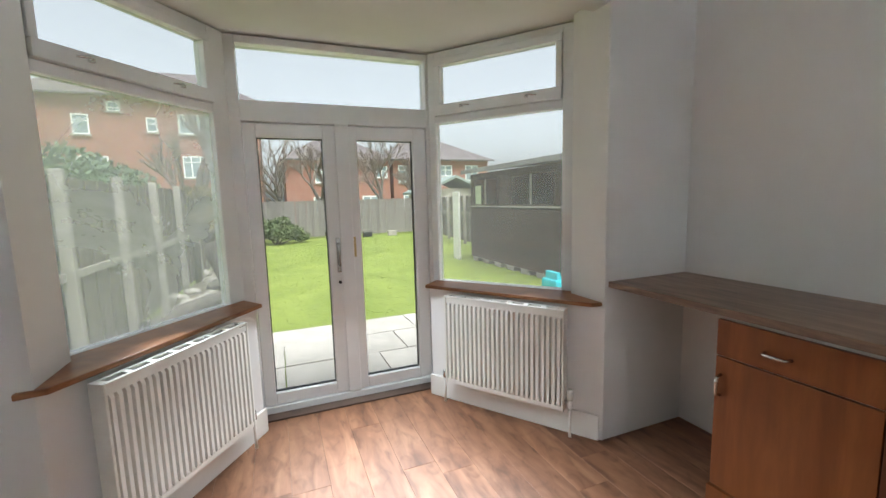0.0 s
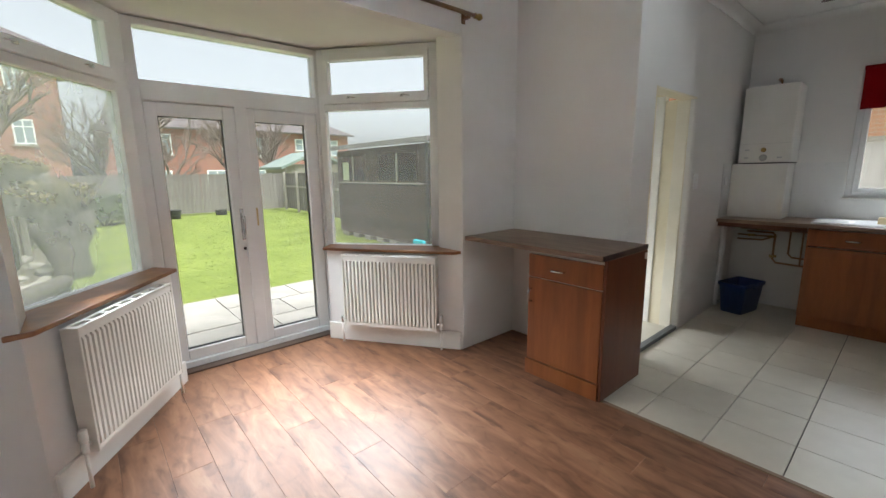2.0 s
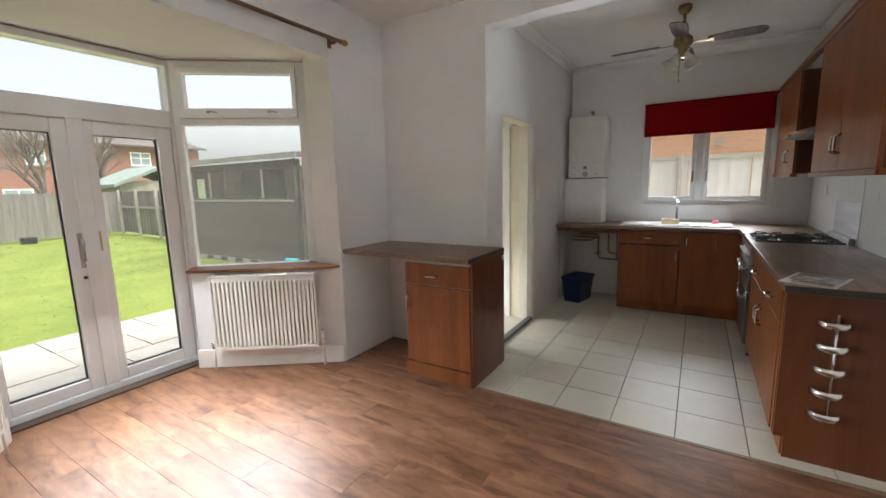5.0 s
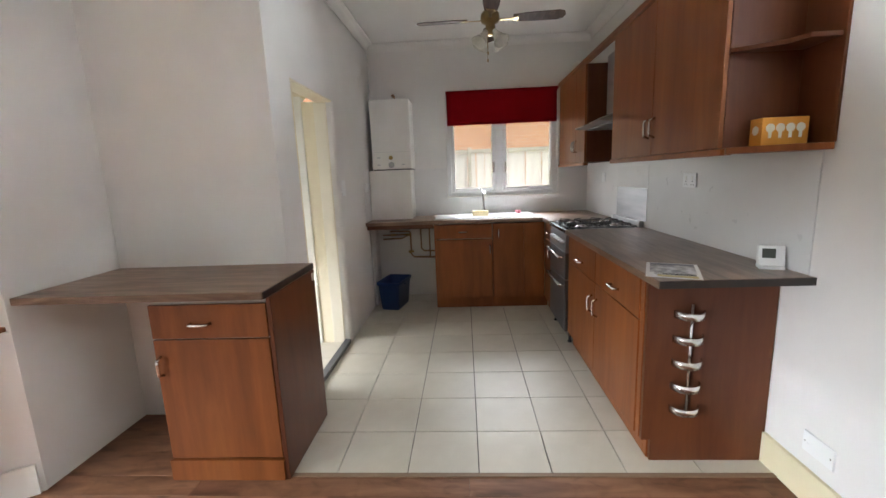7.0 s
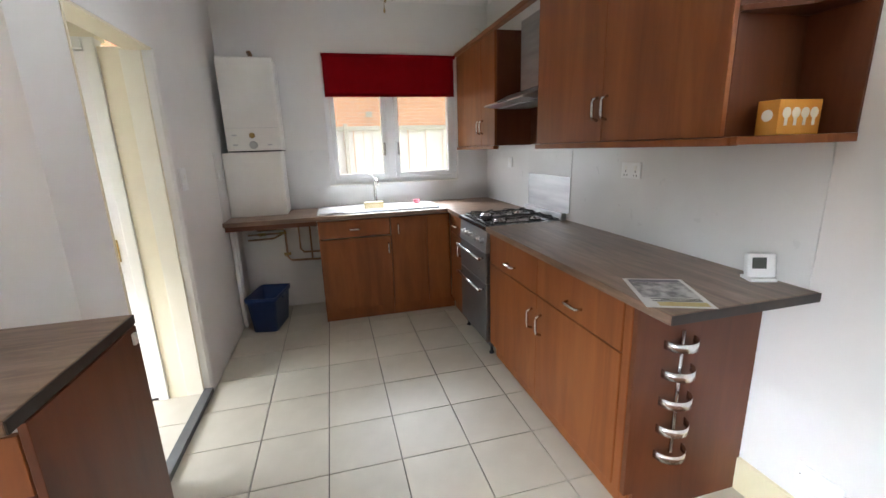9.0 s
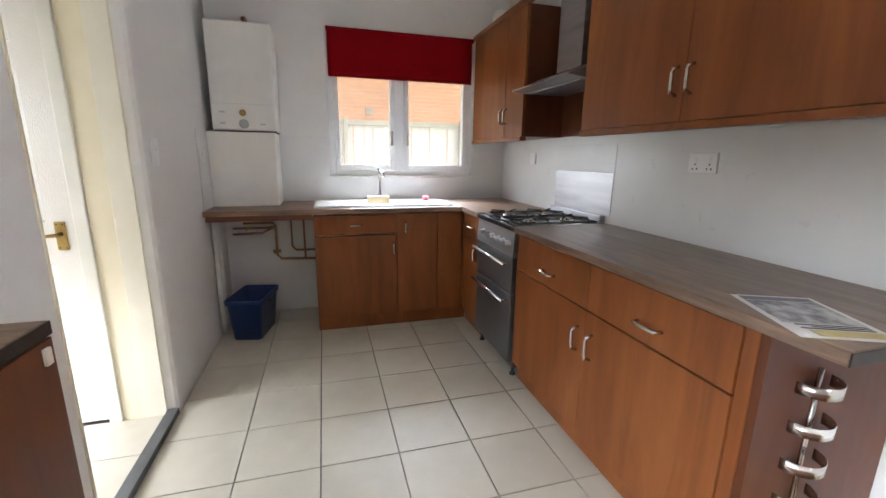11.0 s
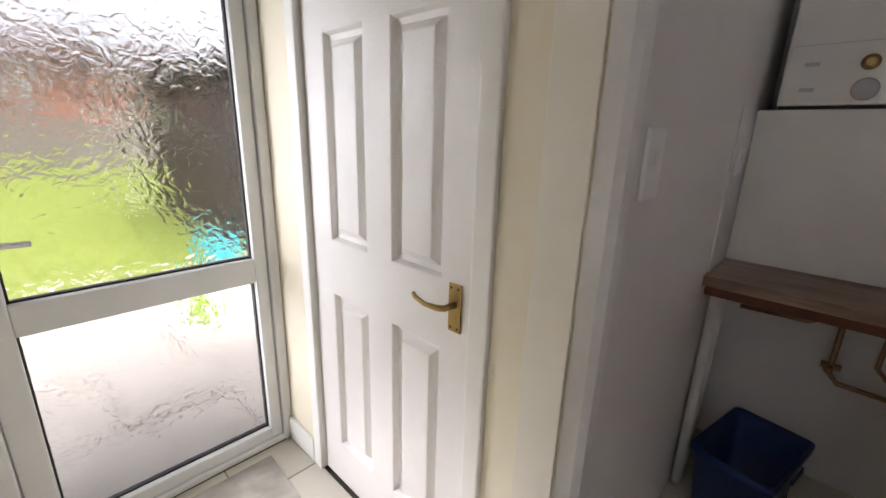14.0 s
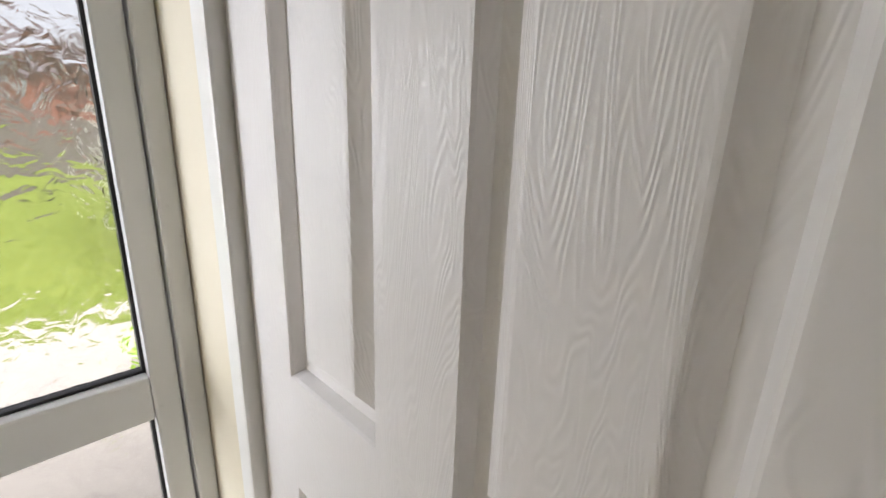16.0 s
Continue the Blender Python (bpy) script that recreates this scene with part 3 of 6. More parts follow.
solid("trim_kitchen_sill", [(EAST - 0.012, EAST + 0.02, KW[0] - 0.01, KW[1] + 0.01, KW[2] - 0.014, KW[2] + 0.004)], GLOSSW, "white window board", "window sill", bevel=0.003)

# roller blind, half down
bl = empty("roller_blind", (EAST + 0.02, -0.65, 2.27), "dark red fabric roller blind, pulled partly down", "blind")
bm = bmesh.new()
n = 24
rowz = [2.285 - i * 0.35 / 10 for i in range(11)]
grid = [[bm.verts.new((EAST - 0.025 + 0.003 * math.sin(i * 0.9) * (j / 10), -0.05 - 1.2 * i / n, z)) for i in range(n + 1)] for j, z in enumerate(rowz)]
for r0, r1 in zip(grid, grid[1:]):
    for i in range(n):
        bm.faces.new((r0[i], r0[i + 1], r1[i + 1], r1[i])).smooth = True
fab = part("fabric", bm, RED, bl)
fab.modifiers.new("thickness", "SOLIDIFY").thickness = 0.002
bm = bmesh.new()
tube(bm, [(EAST - 0.018, -0.045, 2.276), (EAST - 0.018, -1.265, 2.276)], 0.017, 14)
part("roller_tube", bm, RED, bl)
bm = bmesh.new()
box(bm, EAST - 0.031, EAST - 0.019, -1.25, -0.05, 1.925, 1.937, 0.003)
part("bottom_bar", bm, RED, bl)


# ---- radiators ----
def radiator(win_pin, win_pout, s0, s1, label):
    m = wall_frame(win_pin, win_pout)
    z0, z1, y0, y1 = 0.17, 0.775, 0.045, 0.115
    r = empty("radiator", m @ Matrix.Translation((s0, 0, z0)), label, "radiator", "bay radiators")
    bm = bmesh.new()
    ribs = 24
    prof = []
    w = (s1 - s0 - 0.03) / ribs
    for i in range(ribs):
        xa = s0 + 0.015 + i * w
        prof += [(xa, y1 - 0.028), (xa + 0.34 * w, y1 - 0.028), (xa + 0.42 * w, y1), (xa + 0.92 * w, y1)]
    prof.append((s1 - 0.015, y1 - 0.028))
    levels = [(z0 + 0.006, 0.0), (z0 + 0.03, 0.0), (z0 + 0.045, 1.0), (z1 - 0.06, 1.0), (z1 - 0.045, 0.0), (z1 - 0.015, 0.0)]
    rows_v = [[bm.verts.new((x, (y1 - 0.006) + (y - (y1 - 0.006)) * k, z)) for x, y in prof] for z, k in levels]
    for u, v in zip(rows_v, rows_v[1:]):
        for i in range(len(prof) - 1):
            bm.faces.new((u[i], u[i + 1], v[i + 1], v[i]))
    placed(bm, m)
    part("front_panel", bm, RADW, r)
    bm = bmesh.new()
    box(bm, s0 + 0.01, s1 - 0.01, y0, y0 + 0.02, z0 + 0.01, z1 - 0.02)
    placed(bm, m)
    part("back_panel", bm, RADW, r)
    for xs in (s0, s1 - 0.012):
        bm = bmesh.new()
        box(bm, xs, xs + 0.012, y0 - 0.01, y1 - 0.004, z0, z1, 0.004)
        placed(bm, m)
        part("side_panel", bm, RADW, r)
    # top grille with slots
    bm = bmesh.new()
    box(bm, s0 + 0.012, s1 - 0.012, y1 - 0.022, y1 - 0.006, z1 - 0.012, z1, 0.002)
    box(bm, s0 + 0.012, s1 - 0.012, y0 - 0.006, y0 + 0.01, z1 - 0.012, z1, 0.002)
    k = 7
    for i in range(k + 1):
        xc = s0 + 0.02 + (s1 - s0 - 0.04) * i / k
        box(bm, xc - 0.013, xc + 0.013, y0 + 0.0102, y1 - 0.0222, z1 - 0.01, z1 - 0.001)
    placed(bm, m)
    part("top_grille", bm, RADW, r)
    for xs, sg in ((s0 - 0.03, 1), (s1 + 0.03, -1)):
        bm = bmesh.new()
        tube(bm, [(xs, 0.075, 0.012), (xs, 0.075, z0 + 0.02)], 0.0085, 10)
        placed(bm, m)
        part("pipe", bm, GLOSSW, r, "white painted pipe")
        bm = bmesh.new()
        lathe(bm, [(0.013, 0.0), (0.015, 0.02), (0.015, 0.05), (0.011, 0.055)], xs, 0.075, z0 + 0.015, 12)
        tube(bm, [(xs, 0.075, z0 + 0.05), (xs + sg * 0.032, 0.075, z0 + 0.05)], 0.010, 10)
        if sg < 0:
            lathe(bm, [(0.016, 0.0), (0.019, 0.02), (0.018, 0.06), (0.012, 0.065)], xs, 0.075, z0 + 0.07, 14)
        placed(bm, m)
        part("valve", bm, CHROME if sg > 0 else GLOSSW, r, "radiator valve")
    for xs in (s0 + 0.1, s1 - 0.1):
        bm = bmesh.new()
        box(bm, xs - 0.015, xs + 0.015, 0.0, y0 + 0.001, z0 + 0.08, z1 - 0.1)
        placed(bm, m)
        part("wall_bracket", bm, RADW, r)
    return r


radiator(BAY_IN_R, BAY_OUT_R, 0.185, 0.99, "white ribbed panel radiator under the bay window sill")
radiator(BAY_IN_L, BAY_OUT_L, 0.215, 1.0, "white ribbed panel radiator under the dusty bay window")


# ---- cabinets ----
def bow_handle(name, p, q, out, parent, material=CHROME, r=0.0058):
    """A bowed bar handle from p to q that stands out along out."""
    p, q, out = Vector(p), Vector(q), Vector(out)
    bm = bmesh.new()
    pts, rad = [], []
    for i in range(11):
        t = i / 10
        pts.append(p.lerp(q, t) + out * (0.030 * min(1, 3.2 * math.sin(math.pi * t) ** 0.7) if 0 < t < 1 else 0))
        rad.append(r * (1.35 - 0.5 * abs(t - 0.5)))
    tube(bm, pts, rad, 10)
    return part(name, bm, material, parent, "brushed chrome bow handle")


def front(name, axis, face, a0, a1, z0, z1, parent, material=CHERRY, thick=0.019):
    """A door or drawer front. axis: the way that it faces, '-x' or '+y'; face: the place of its outer side."""
    bm = bmesh.new()
    if axis == "-x":
        box(bm, face, face + thick, a0 + 0.0015, a1 - 0.0015, z0, z1, 0.0025)
    else:
        box(bm, a0 + 0.0015, a1 - 0.0015, face - thick, face, z0, z1, 0.0025)
    return part(name, bm, material, parent)


def vhandle(axis, face, a, zc, parent, half=0.046):
    o = (-1, 0, 0) if axis == "-x" else (0, 1, 0)
    p = (face, a, zc - half) if axis == "-x" else (a, face, zc - half)
    q = (face, a, zc + half) if axis == "-x" else (a, face, zc + half)
    return bow_handle("handle", p, q, o, parent)


def hhandle(axis, face, a, zc, parent, half=0.046):
    o = (-1, 0, 0) if axis == "-x" else (0, 1, 0)
    p = (face, a - half, zc) if axis == "-x" else (a - half, face, zc)
    q = (face, a + half, zc) if axis == "-x" else (a + half, face, zc)
    return bow_handle("handle", p, q, o, parent)


def piece(name, b, material, parent, label="", bevel=0.002):
    bm = bmesh.new()
    box(bm, *b, bevel=bevel)
    return part(name, bm, material, parent, label)


# the short run in the dining area: one unit with an end panel
nook = empty("base_cabinet", (2.1, 0.93, 0), "cherry laminate base cabinet with one drawer and one door", "cabinet", "base cabinets")
piece("body", (1.865, 2.385, 0.666, 1.212, 0.11, 0.90), surface("pale_carcass_board", (0.62, 0.60, 0.54), (0.7, 0.68, 0.62), 0.5), nook, "pale board carcass side")
piece("end_panel", (1.845, 2.385, 0.645, 0.6645, 0.0, 0.90), CHERRY_SHADED, nook, "cherry end panel in a shaded tone")
piece("plinth", (1.836, 1.856, 0.665, 1.22, 0.0, 0.105), CHERRY, nook)
d = front("drawer_front", "-x", 1.845, 0.668, 1.212, 0.715, 0.872, nook)
hhandle("-x", 1.845, 0.975, 0.785, d)
d = front("door", "-x", 1.845, 0.668, 1.212, 0.115, 0.708, nook)
vhandle("-x", 1.845, 1.185, 0.585, d)
piece("hook_plate", (2.34, 2.362, 0.636, 0.6445, 0.845, 0.885), GLOSSW, nook, "small white plastic hook")
wt = empty("worktop_short", (2.1, 1.2, 0.9), "short wood-block pattern worktop with a dark end", "worktop", "worktops")
piece("slab", (1.80, 2.40, 0.655, 1.80, 0.9005, 0.935), WORKTOP, wt, bevel=0.004)
piece("edging", (1.803, 2.40, 0.650, 0.6545, 0.902, 0.934), EDGE, wt, "dark end strip", 0.001)

# kitchen, long wall
BF = -1.02   # outer side of the fronts on the long wall
for x0, x1, hx, split in ((2.04, 2.70, 2.648, 2.352), (2.70, 3.368, 2.748, 3.02)):
    c = empty("base_cabinet", ((x0 + x1) / 2, -1.3, 0), "cherry laminate base cabinet with one drawer over one door", "cabinet", "base cabinets")
    piece("body", (x0, x1 - 0.001, -1.595, BF - 0.0195, 0.11, 0.905), CHERRY, c)
    piece("plinth", (x0, x1 - 0.001, BF - 0.065, BF - 0.045, 0.0, 0.109), CHERRY, c)
    d = front("drawer_front", "+y", BF, x0, x1, 0.695, 0.893, c)
    hhandle("+y", BF, split, 0.765, d, 0.056)
    d = front("door", "+y", BF, x0, x1, 0.112, 0.688, c)
    vhandle("+y", BF, hx, 0.545, d, 0.056)
ep = bpy.data.objects["base_cabinet.001"]
bm = bmesh.new()
slab(bm, [(-1.595, 0.0), (-1.072, 0.0), (-1.072, 0.11), (-1.03, 0.11), (-1.03, 0.905), (-1.595, 0.905)], 1.975, 1.998)
bmesh.ops.transform(bm, matrix=Matrix(((0, 0, 1, 0), (1, 0, 0, 0), (0, 1, 0, 0), (0, 0, 0, 1))), verts=bm.verts[:])
part("end_panel", bm, CHERRY_SHADED, ep, "cherry end panel in a shaded tone")
piece("filler", (1.9985, 2.039, -1.595, BF - 0.006, 0.112, 0.905), CHERRY, ep)
piece("plinth", (1.9985, 2.039, BF - 0.065, BF - 0.045, 0.0, 0.109), CHERRY, ep)

c = empty("base_cabinet", (4.15, -1.3, 0), "narrow cherry base cabinet beside the cooker", "cabinet", "base cabinets")
piece("body", (3.975, 4.335, -1.595, BF - 0.0195, 0.11, 0.905), CHERRY, c)
piece("plinth", (3.975, 4.37, BF - 0.065, BF - 0.045, 0.0, 0.109), CHERRY, c)
d = front("drawer_front", "+y", BF, 3.975, 4.30, 0.735, 0.893, c)
hhandle("+y", BF, 4.135, 0.81, d, 0.05)
d = front("door", "+y", BF, 3.975, 4.30, 0.112, 0.728, c)
vhandle("+y", BF, 4.02, 0.62, d)
piece("filler", (4.30, 4.34, BF - 0.019, BF - 0.002, 0.112, 0.893), CHERRY, c)

# sink wall
SF = 4.34
c = empty("sink_cabinet", (4.62, -0.2, 0), "cherry laminate cabinet under the sink", "cabinet", "base cabinets")
piece("body", (SF + 0.0195, 4.90, -0.489, 0.105, 0.11, 0.62), CHERRY, c)
piece("side", (SF + 0.0195, 4.90, 0.09, 0.105, 0.6202, 0.905), CHERRY, c)
piece("plinth", (SF + 0.045, SF + 0.065, -0.49, 0.105, 0.0, 0.109), CHERRY, c)
d = front("drawer_front", "-x", SF, -0.49, 0.105, 0.745, 0.893, c)
hhandle("-x", SF, -0.19, 0.815, d)
d = front("door", "-x", SF, -0.49, 0.105, 0.112, 0.737, c)
vhandle("-x", SF, -0.465, 0.63, d)
c = empty("base_cabinet", (4.62, -0.75, 0), "cherry laminate corner cabinet with a full-height door", "cabinet", "base cabinets")
piece("body", (SF + 0.0195, 4.90, -1.018, -0.491, 0.11, 0.62), CHERRY, c)
piece("plinth", (SF + 0.045, SF + 0.065, -1.06, -0.491, 0.0, 0.109), CHERRY, c)
d = front("door", "-x", SF, -0.81, -0.492, 0.112, 0.893, c)
vhandle("-x", SF, -0.555, 0.79, d)
piece("filler", (SF + 0.004, SF + 0.02, -1.018, -0.811, 0.112, 0.893), CHERRY, c)

# worktops of the kitchen
WZ0, WZ1 = 0.9055, 0.940
wt = empty("worktop_long", (2.6, -1.3, WZ0), "long wood-block pattern worktop with a dark end", "worktop", "worktops")
piece("slab", (1.80, 3.374, SOUTH + 0.002, -0.992, WZ0, WZ1), WORKTOP_X, wt, bevel=0.004)
piece("edging", (1.7955, 1.7995, SOUTH + 0.002, -0.994, WZ0 + 0.002, WZ1 - 0.001), EDGE, wt, "dark end strip", 0.001)
wt = empty("worktop_corner", (4.6, -0.8, WZ0), "wood-block pattern corner worktop round the sink", "worktop", "worktops")
bm = bmesh.new()
xs, ys = [3.972, 4.306, 4.42, 4.80, EAST - 0.002], [SOUTH + 0.002, -0.992, -0.60, -0.10, KN - 0.002]
for i in range(4):
    for j in range(4):
        if (i == 0 and j > 0) or (i == 2 and j == 2):
            continue
        bm.faces.new([bm.verts.new((x, y, WZ1)) for x, y in ((xs[i], ys[j]), (xs[i + 1], ys[j]), (xs[i + 1], ys[j + 1]), (xs[i], ys[j + 1]))])
bmesh.ops.remove_doubles(bm, verts=bm.verts[:], dist=0.0005)
ext = bmesh.ops.extrude_face_region(bm, geom=bm.faces[:])
bmesh.ops.translate(bm, vec=(0, 0, WZ0 - WZ1), verts=[v for v in ext["geom"] if isinstance(v, bmesh.types.BMVert)])
bmesh.ops.recalc_face_normals(bm, faces=bm.faces[:])
part("slab", bm, WORKTOP, wt)
piece("batten", (4.35, 4.40, 0.11, KN - 0.004, 0.862, WZ0 - 0.001), CHERRY_SHADED, wt, "batten under the worktop in shaded cherry tone")

# white sink with a drainer
sk = empty("sink", (4.62, -0.42, WZ1), "white ceramic inset sink with a drainer", "sink")
bm = bmesh.new()
x0, x1, y0, y1 = 4.375, 4.845, -0.95, 0.105
zt = WZ1 + 0.014
def ring(x0, x1, y0, y1, z, r=0.03):
    out = []
    for cx, cy, a0 in ((x1 - r, y1 - r, 0), (x0 + r, y1 - r, 90), (x0 + r, y0 + r, 180), (x1 - r, y0 + r, 270)):
        for k in range(5):
            a = radians(a0 + 22.5 * k)
            out.append(bm.verts.new((cx + r * math.cos(a), cy + r * math.sin(a), z)))
    return out
def bridge(u, v):
    for i in range(len(u)):
        f = bm.faces.new((u[i], u[(i + 1) % len(u)], v[(i + 1) % len(u)], v[i]))
        f.smooth = True
r1 = ring(x0, x1, y0, y1, WZ1 + 0.0005)
r2 = ring(x0 + 0.004, x1 - 0.004, y0 + 0.004, y1 - 0.004, zt - 0.002)
r3 = ring(x0 + 0.014, x1 - 0.014, y0 + 0.014, y1 - 0.014, zt)
r4 = ring(x0 + 0.03, x1 - 0.03, y0 + 0.03, y1 - 0.03, zt - 0.005)
for u, v in ((r1, r2), (r2, r3), (r3, r4)):
    bridge(u, v)
b1 = ring(4.43, 4.79, -0.59, -0.11, zt - 0.006, 0.05)
b2 = ring(4.445, 4.775, -0.575, -0.125, zt - 0.06, 0.05)
b3 = ring(4.47, 4.75, -0.55, -0.15, WZ1 - 0.17, 0.05)
bridge(r4, b1)
bridge(b1, b2)
bridge(b2, b3)
bm.faces.new(b3)
part("basin", bm, surface("white_sink_ceramic", (0.80, 0.81, 0.82), (0.86, 0.87, 0.88), 0.12, scale=3, relief=0), sk)
for i in range(6):
    piece("drainer_rib", (4.45, 4.78, -0.90 + i * 0.045, -0.888 + i * 0.045, zt - 0.0055, zt - 0.001), sk.children[0].data.materials[0], sk, "", 0.002)
bm = bmesh.new()
lathe(bm, [(0.026, 0), (0.024, 0.012), (0.014, 0.02), (0.013, 0.20), (0.015, 0.205), (0.015, 0.245), (0.010, 0.25)], 4.815, -0.43, zt - 0.004, 16)
tube(bm, [(4.815, -0.43, zt + 0.225), (4.74, -0.435, zt + 0.235), (4.68, -0.44, zt + 0.225), (4.675, -0.44, zt + 0.19)], [0.012, 0.011, 0.012, 0.013], 12)
tube(bm, [(4.815, -0.43, zt + 0.245), (4.80, -0.40, zt + 0.27), (4.79, -0.385, zt + 0.285)], [0.008, 0.007, 0.006], 10)
tagged(part("tap", bm, CHROME), "chrome mixer tap with a tall stem", "tap")
CREAMBLK = surface("cream_sponge", (0.62, 0.50, 0.28), (0.70, 0.58, 0.36), 0.9, scale=12, fine=90, relief=0.4)
bm = bmesh.new()
box(bm, 4.50, 4.58, -0.465, -0.30, zt + 0.001, zt + 0.055, 0.006)
tagged(part("soap_box", bm, CREAMBLK), "cream cardboard soap box on the sink edge", "box")
bm = bmesh.new()
lathe(bm, [(0.024, 0), (0.03, 0.004), (0.032, 0.03), (0.029, 0.034), (0.025, 0.03), (0.022, 0.006)], 4.70, -0.80, zt, 16)
tagged(part("pink_dish", bm, surface("pink_plastic", (0.72, 0.16, 0.22), (0.8, 0.22, 0.28), 0.4)), "small pink plastic dish on the sink", "dish")

# ---- cooker ----
ck = empty("cooker", (3.67, -1.3, 0), "grey freestanding gas cooker with two ovens", "cooker")
CX0, CX1, CF = 3.385, 3.962, -1.0
piece("body", (CX0, CX1, -1.585, CF - 0.03, 0.06, 0.905), COOKER, ck, bevel=0.004)
piece("hob", (CX0 - 0.004, CX1 + 0.004, -1.59, CF + 0.004, 0.9055, 0.935), surface("black_hob_enamel", (0.012, 0.012, 0.013), (0.025, 0.025, 0.027), 0.22), ck, "black enamel hob plate", 0.006)
bm = bmesh.new()
slab(bm, [(CF - 0.03, 0.755), (CF + 0.004, 0.755), (CF - 0.006, 0.9045), (CF - 0.03, 0.9045)], CX0, CX1)
bmesh.ops.transform(bm, matrix=Matrix(((0, 0, 1, 0), (1, 0, 0, 0), (0, 1, 0, 0), (0, 0, 0, 1))), verts=bm.verts[:])
cp = part("control_panel", bm, STEEL, ck, "brushed steel control panel")
for i in range(6):
    kx = CX0 + 0.06 + i * 0.078
    bm = bmesh.new()
    lathe(bm, [(0.019, 0), (0.019, 0.006), (0.0155, 0.01), (0.0145, 0.03), (0.011, 0.033)], kx, CF - 0.002, 0.83, 14, Matrix.Rotation(radians(-90), 3, "X"))
    part("knob", bm, STEEL, cp, "round metal control knob")
for z0, z1, hz in ((0.535, 0.748, 0.71), (0.10, 0.528, 0.485)):
    dr = piece("oven_door", (CX0 + 0.004, CX1 - 0.004, CF - 0.03, CF + 0.002, z0, z1), COOKER, ck, "dark grey oven door", 0.006)
    bm = bmesh.new()
    tube(bm, [(CX0 + 0.03, CF + 0.04, hz), (CX1 - 0.03, CF + 0.04, hz)], 0.010, 12)
    for hx in (CX0 + 0.05, CX1 - 0.05):
        tube(bm, [(hx, CF + 0.0, hz), (hx, CF + 0.038, hz)], 0.007, 8)
    part("handle", bm, CHROME, dr, "chrome bar handle")
for fx in (CX0 + 0.03, CX1 - 0.03):
    for fy in (CF - 0.05, -1.55):
        bm = bmesh.new()
        lathe(bm, [(0.018, 0.001), (0.018, 0.012), (0.010, 0.016), (0.010, 0.06)], fx, fy, 0.0, 12)
        part("foot", bm, BLACK, ck)
for bx in (CX0 + 0.15, CX1 - 0.15):
    for by in (CF - 0.16, CF - 0.43):
        bm = bmesh.new()
        lathe(bm, [(0.045, 0), (0.043, 0.010), (0.030, 0.012), (0.030, 0.018), (0.0, 0.02)], bx, by, 0.9355, 18)
        part("burner", bm, CHROME, ck, "round gas burner")
for bx in (CX0 + 0.15, CX1 - 0.15):
    bm = bmesh.new()
    for by in (CF - 0.16, CF - 0.43):
        for k in range(4):
            a = math.pi / 4 + k * math.pi / 2
            ca, sa = math.cos(a), math.sin(a)
            tube(bm, [(bx + 0.03 * ca, by + 0.03 * sa, 0.966), (bx + 0.12 * ca, by + 0.12 * sa, 0.966), (bx + 0.13 * ca, by + 0.13 * sa, 0.937)], 0.0045, 6)
    fr = [(bx - 0.125, CF - 0.04), (bx + 0.125, CF - 0.04), (bx + 0.125, CF - 0.55), (bx - 0.125, CF - 0.55), (bx - 0.125, CF - 0.04)]
    tube(bm, [(x, y, 0.945) for x, y in fr], 0.005, 6)
    part("pan_support", bm, BLACK, ck, "black wire pan support")
piece("rear_rail", (CX0, CX1, -1.592, -1.555, 0.936, 0.985), STEEL, ck, "steel upstand at the back of the hob", 0.005)

# steel splashback behind the cooker
sb = empty("splashback", (3.65, SOUTH, 1.0), "brushed steel splashback sheets behind the cooker", "splashback")
piece("lower_sheet", (3.345, 3.965, SOUTH + 0.0065, SOUTH + 0.010, 0.985, 1.235), STEEL, sb, "", 0.001)
piece("upper_sheet", (3.340, 3.970, SOUTH + 0.0065, SOUTH + 0.009, 1.237, 1.405), surface("pale_sheet", (0.62, 0.62, 0.61), (0.68, 0.68, 0.67), 0.3, 0.0), sb, "pale sheet above the steel", 0.001)

# tiled bands
solid("trim_wall_tiles_south", [(1.835, EAST - 0.006, SOUTH + 0.0005, SOUTH + 0.006, WZ1, 1.45)], SPLASH, "pale glazed wall tiles over the worktop", "tiles")
solid("trim_wall_tiles_east", [(EAST - 0.006, EAST - 0.0005, SOUTH + 0.0065, KW[0] - 0.011, WZ1, 1.47), (EAST - 0.006, EAST - 0.0005, KW[0] - 0.011, KW[1] + 0.011, WZ1, KW[2] - 0.016), (EAST - 0.006, EAST - 0.0005, KW[1] + 0.011, 0.345, WZ1, 1.47)], SPLASH, "pale glazed wall tiles round the sink", "tiles")
solid("trim_wall_tiles_north", [(4.355, 4.60, KN - 0.006, KN - 0.0005, WZ1, 1.47)], SPLASH, "narrow band of pale glazed wall tiles", "tiles")

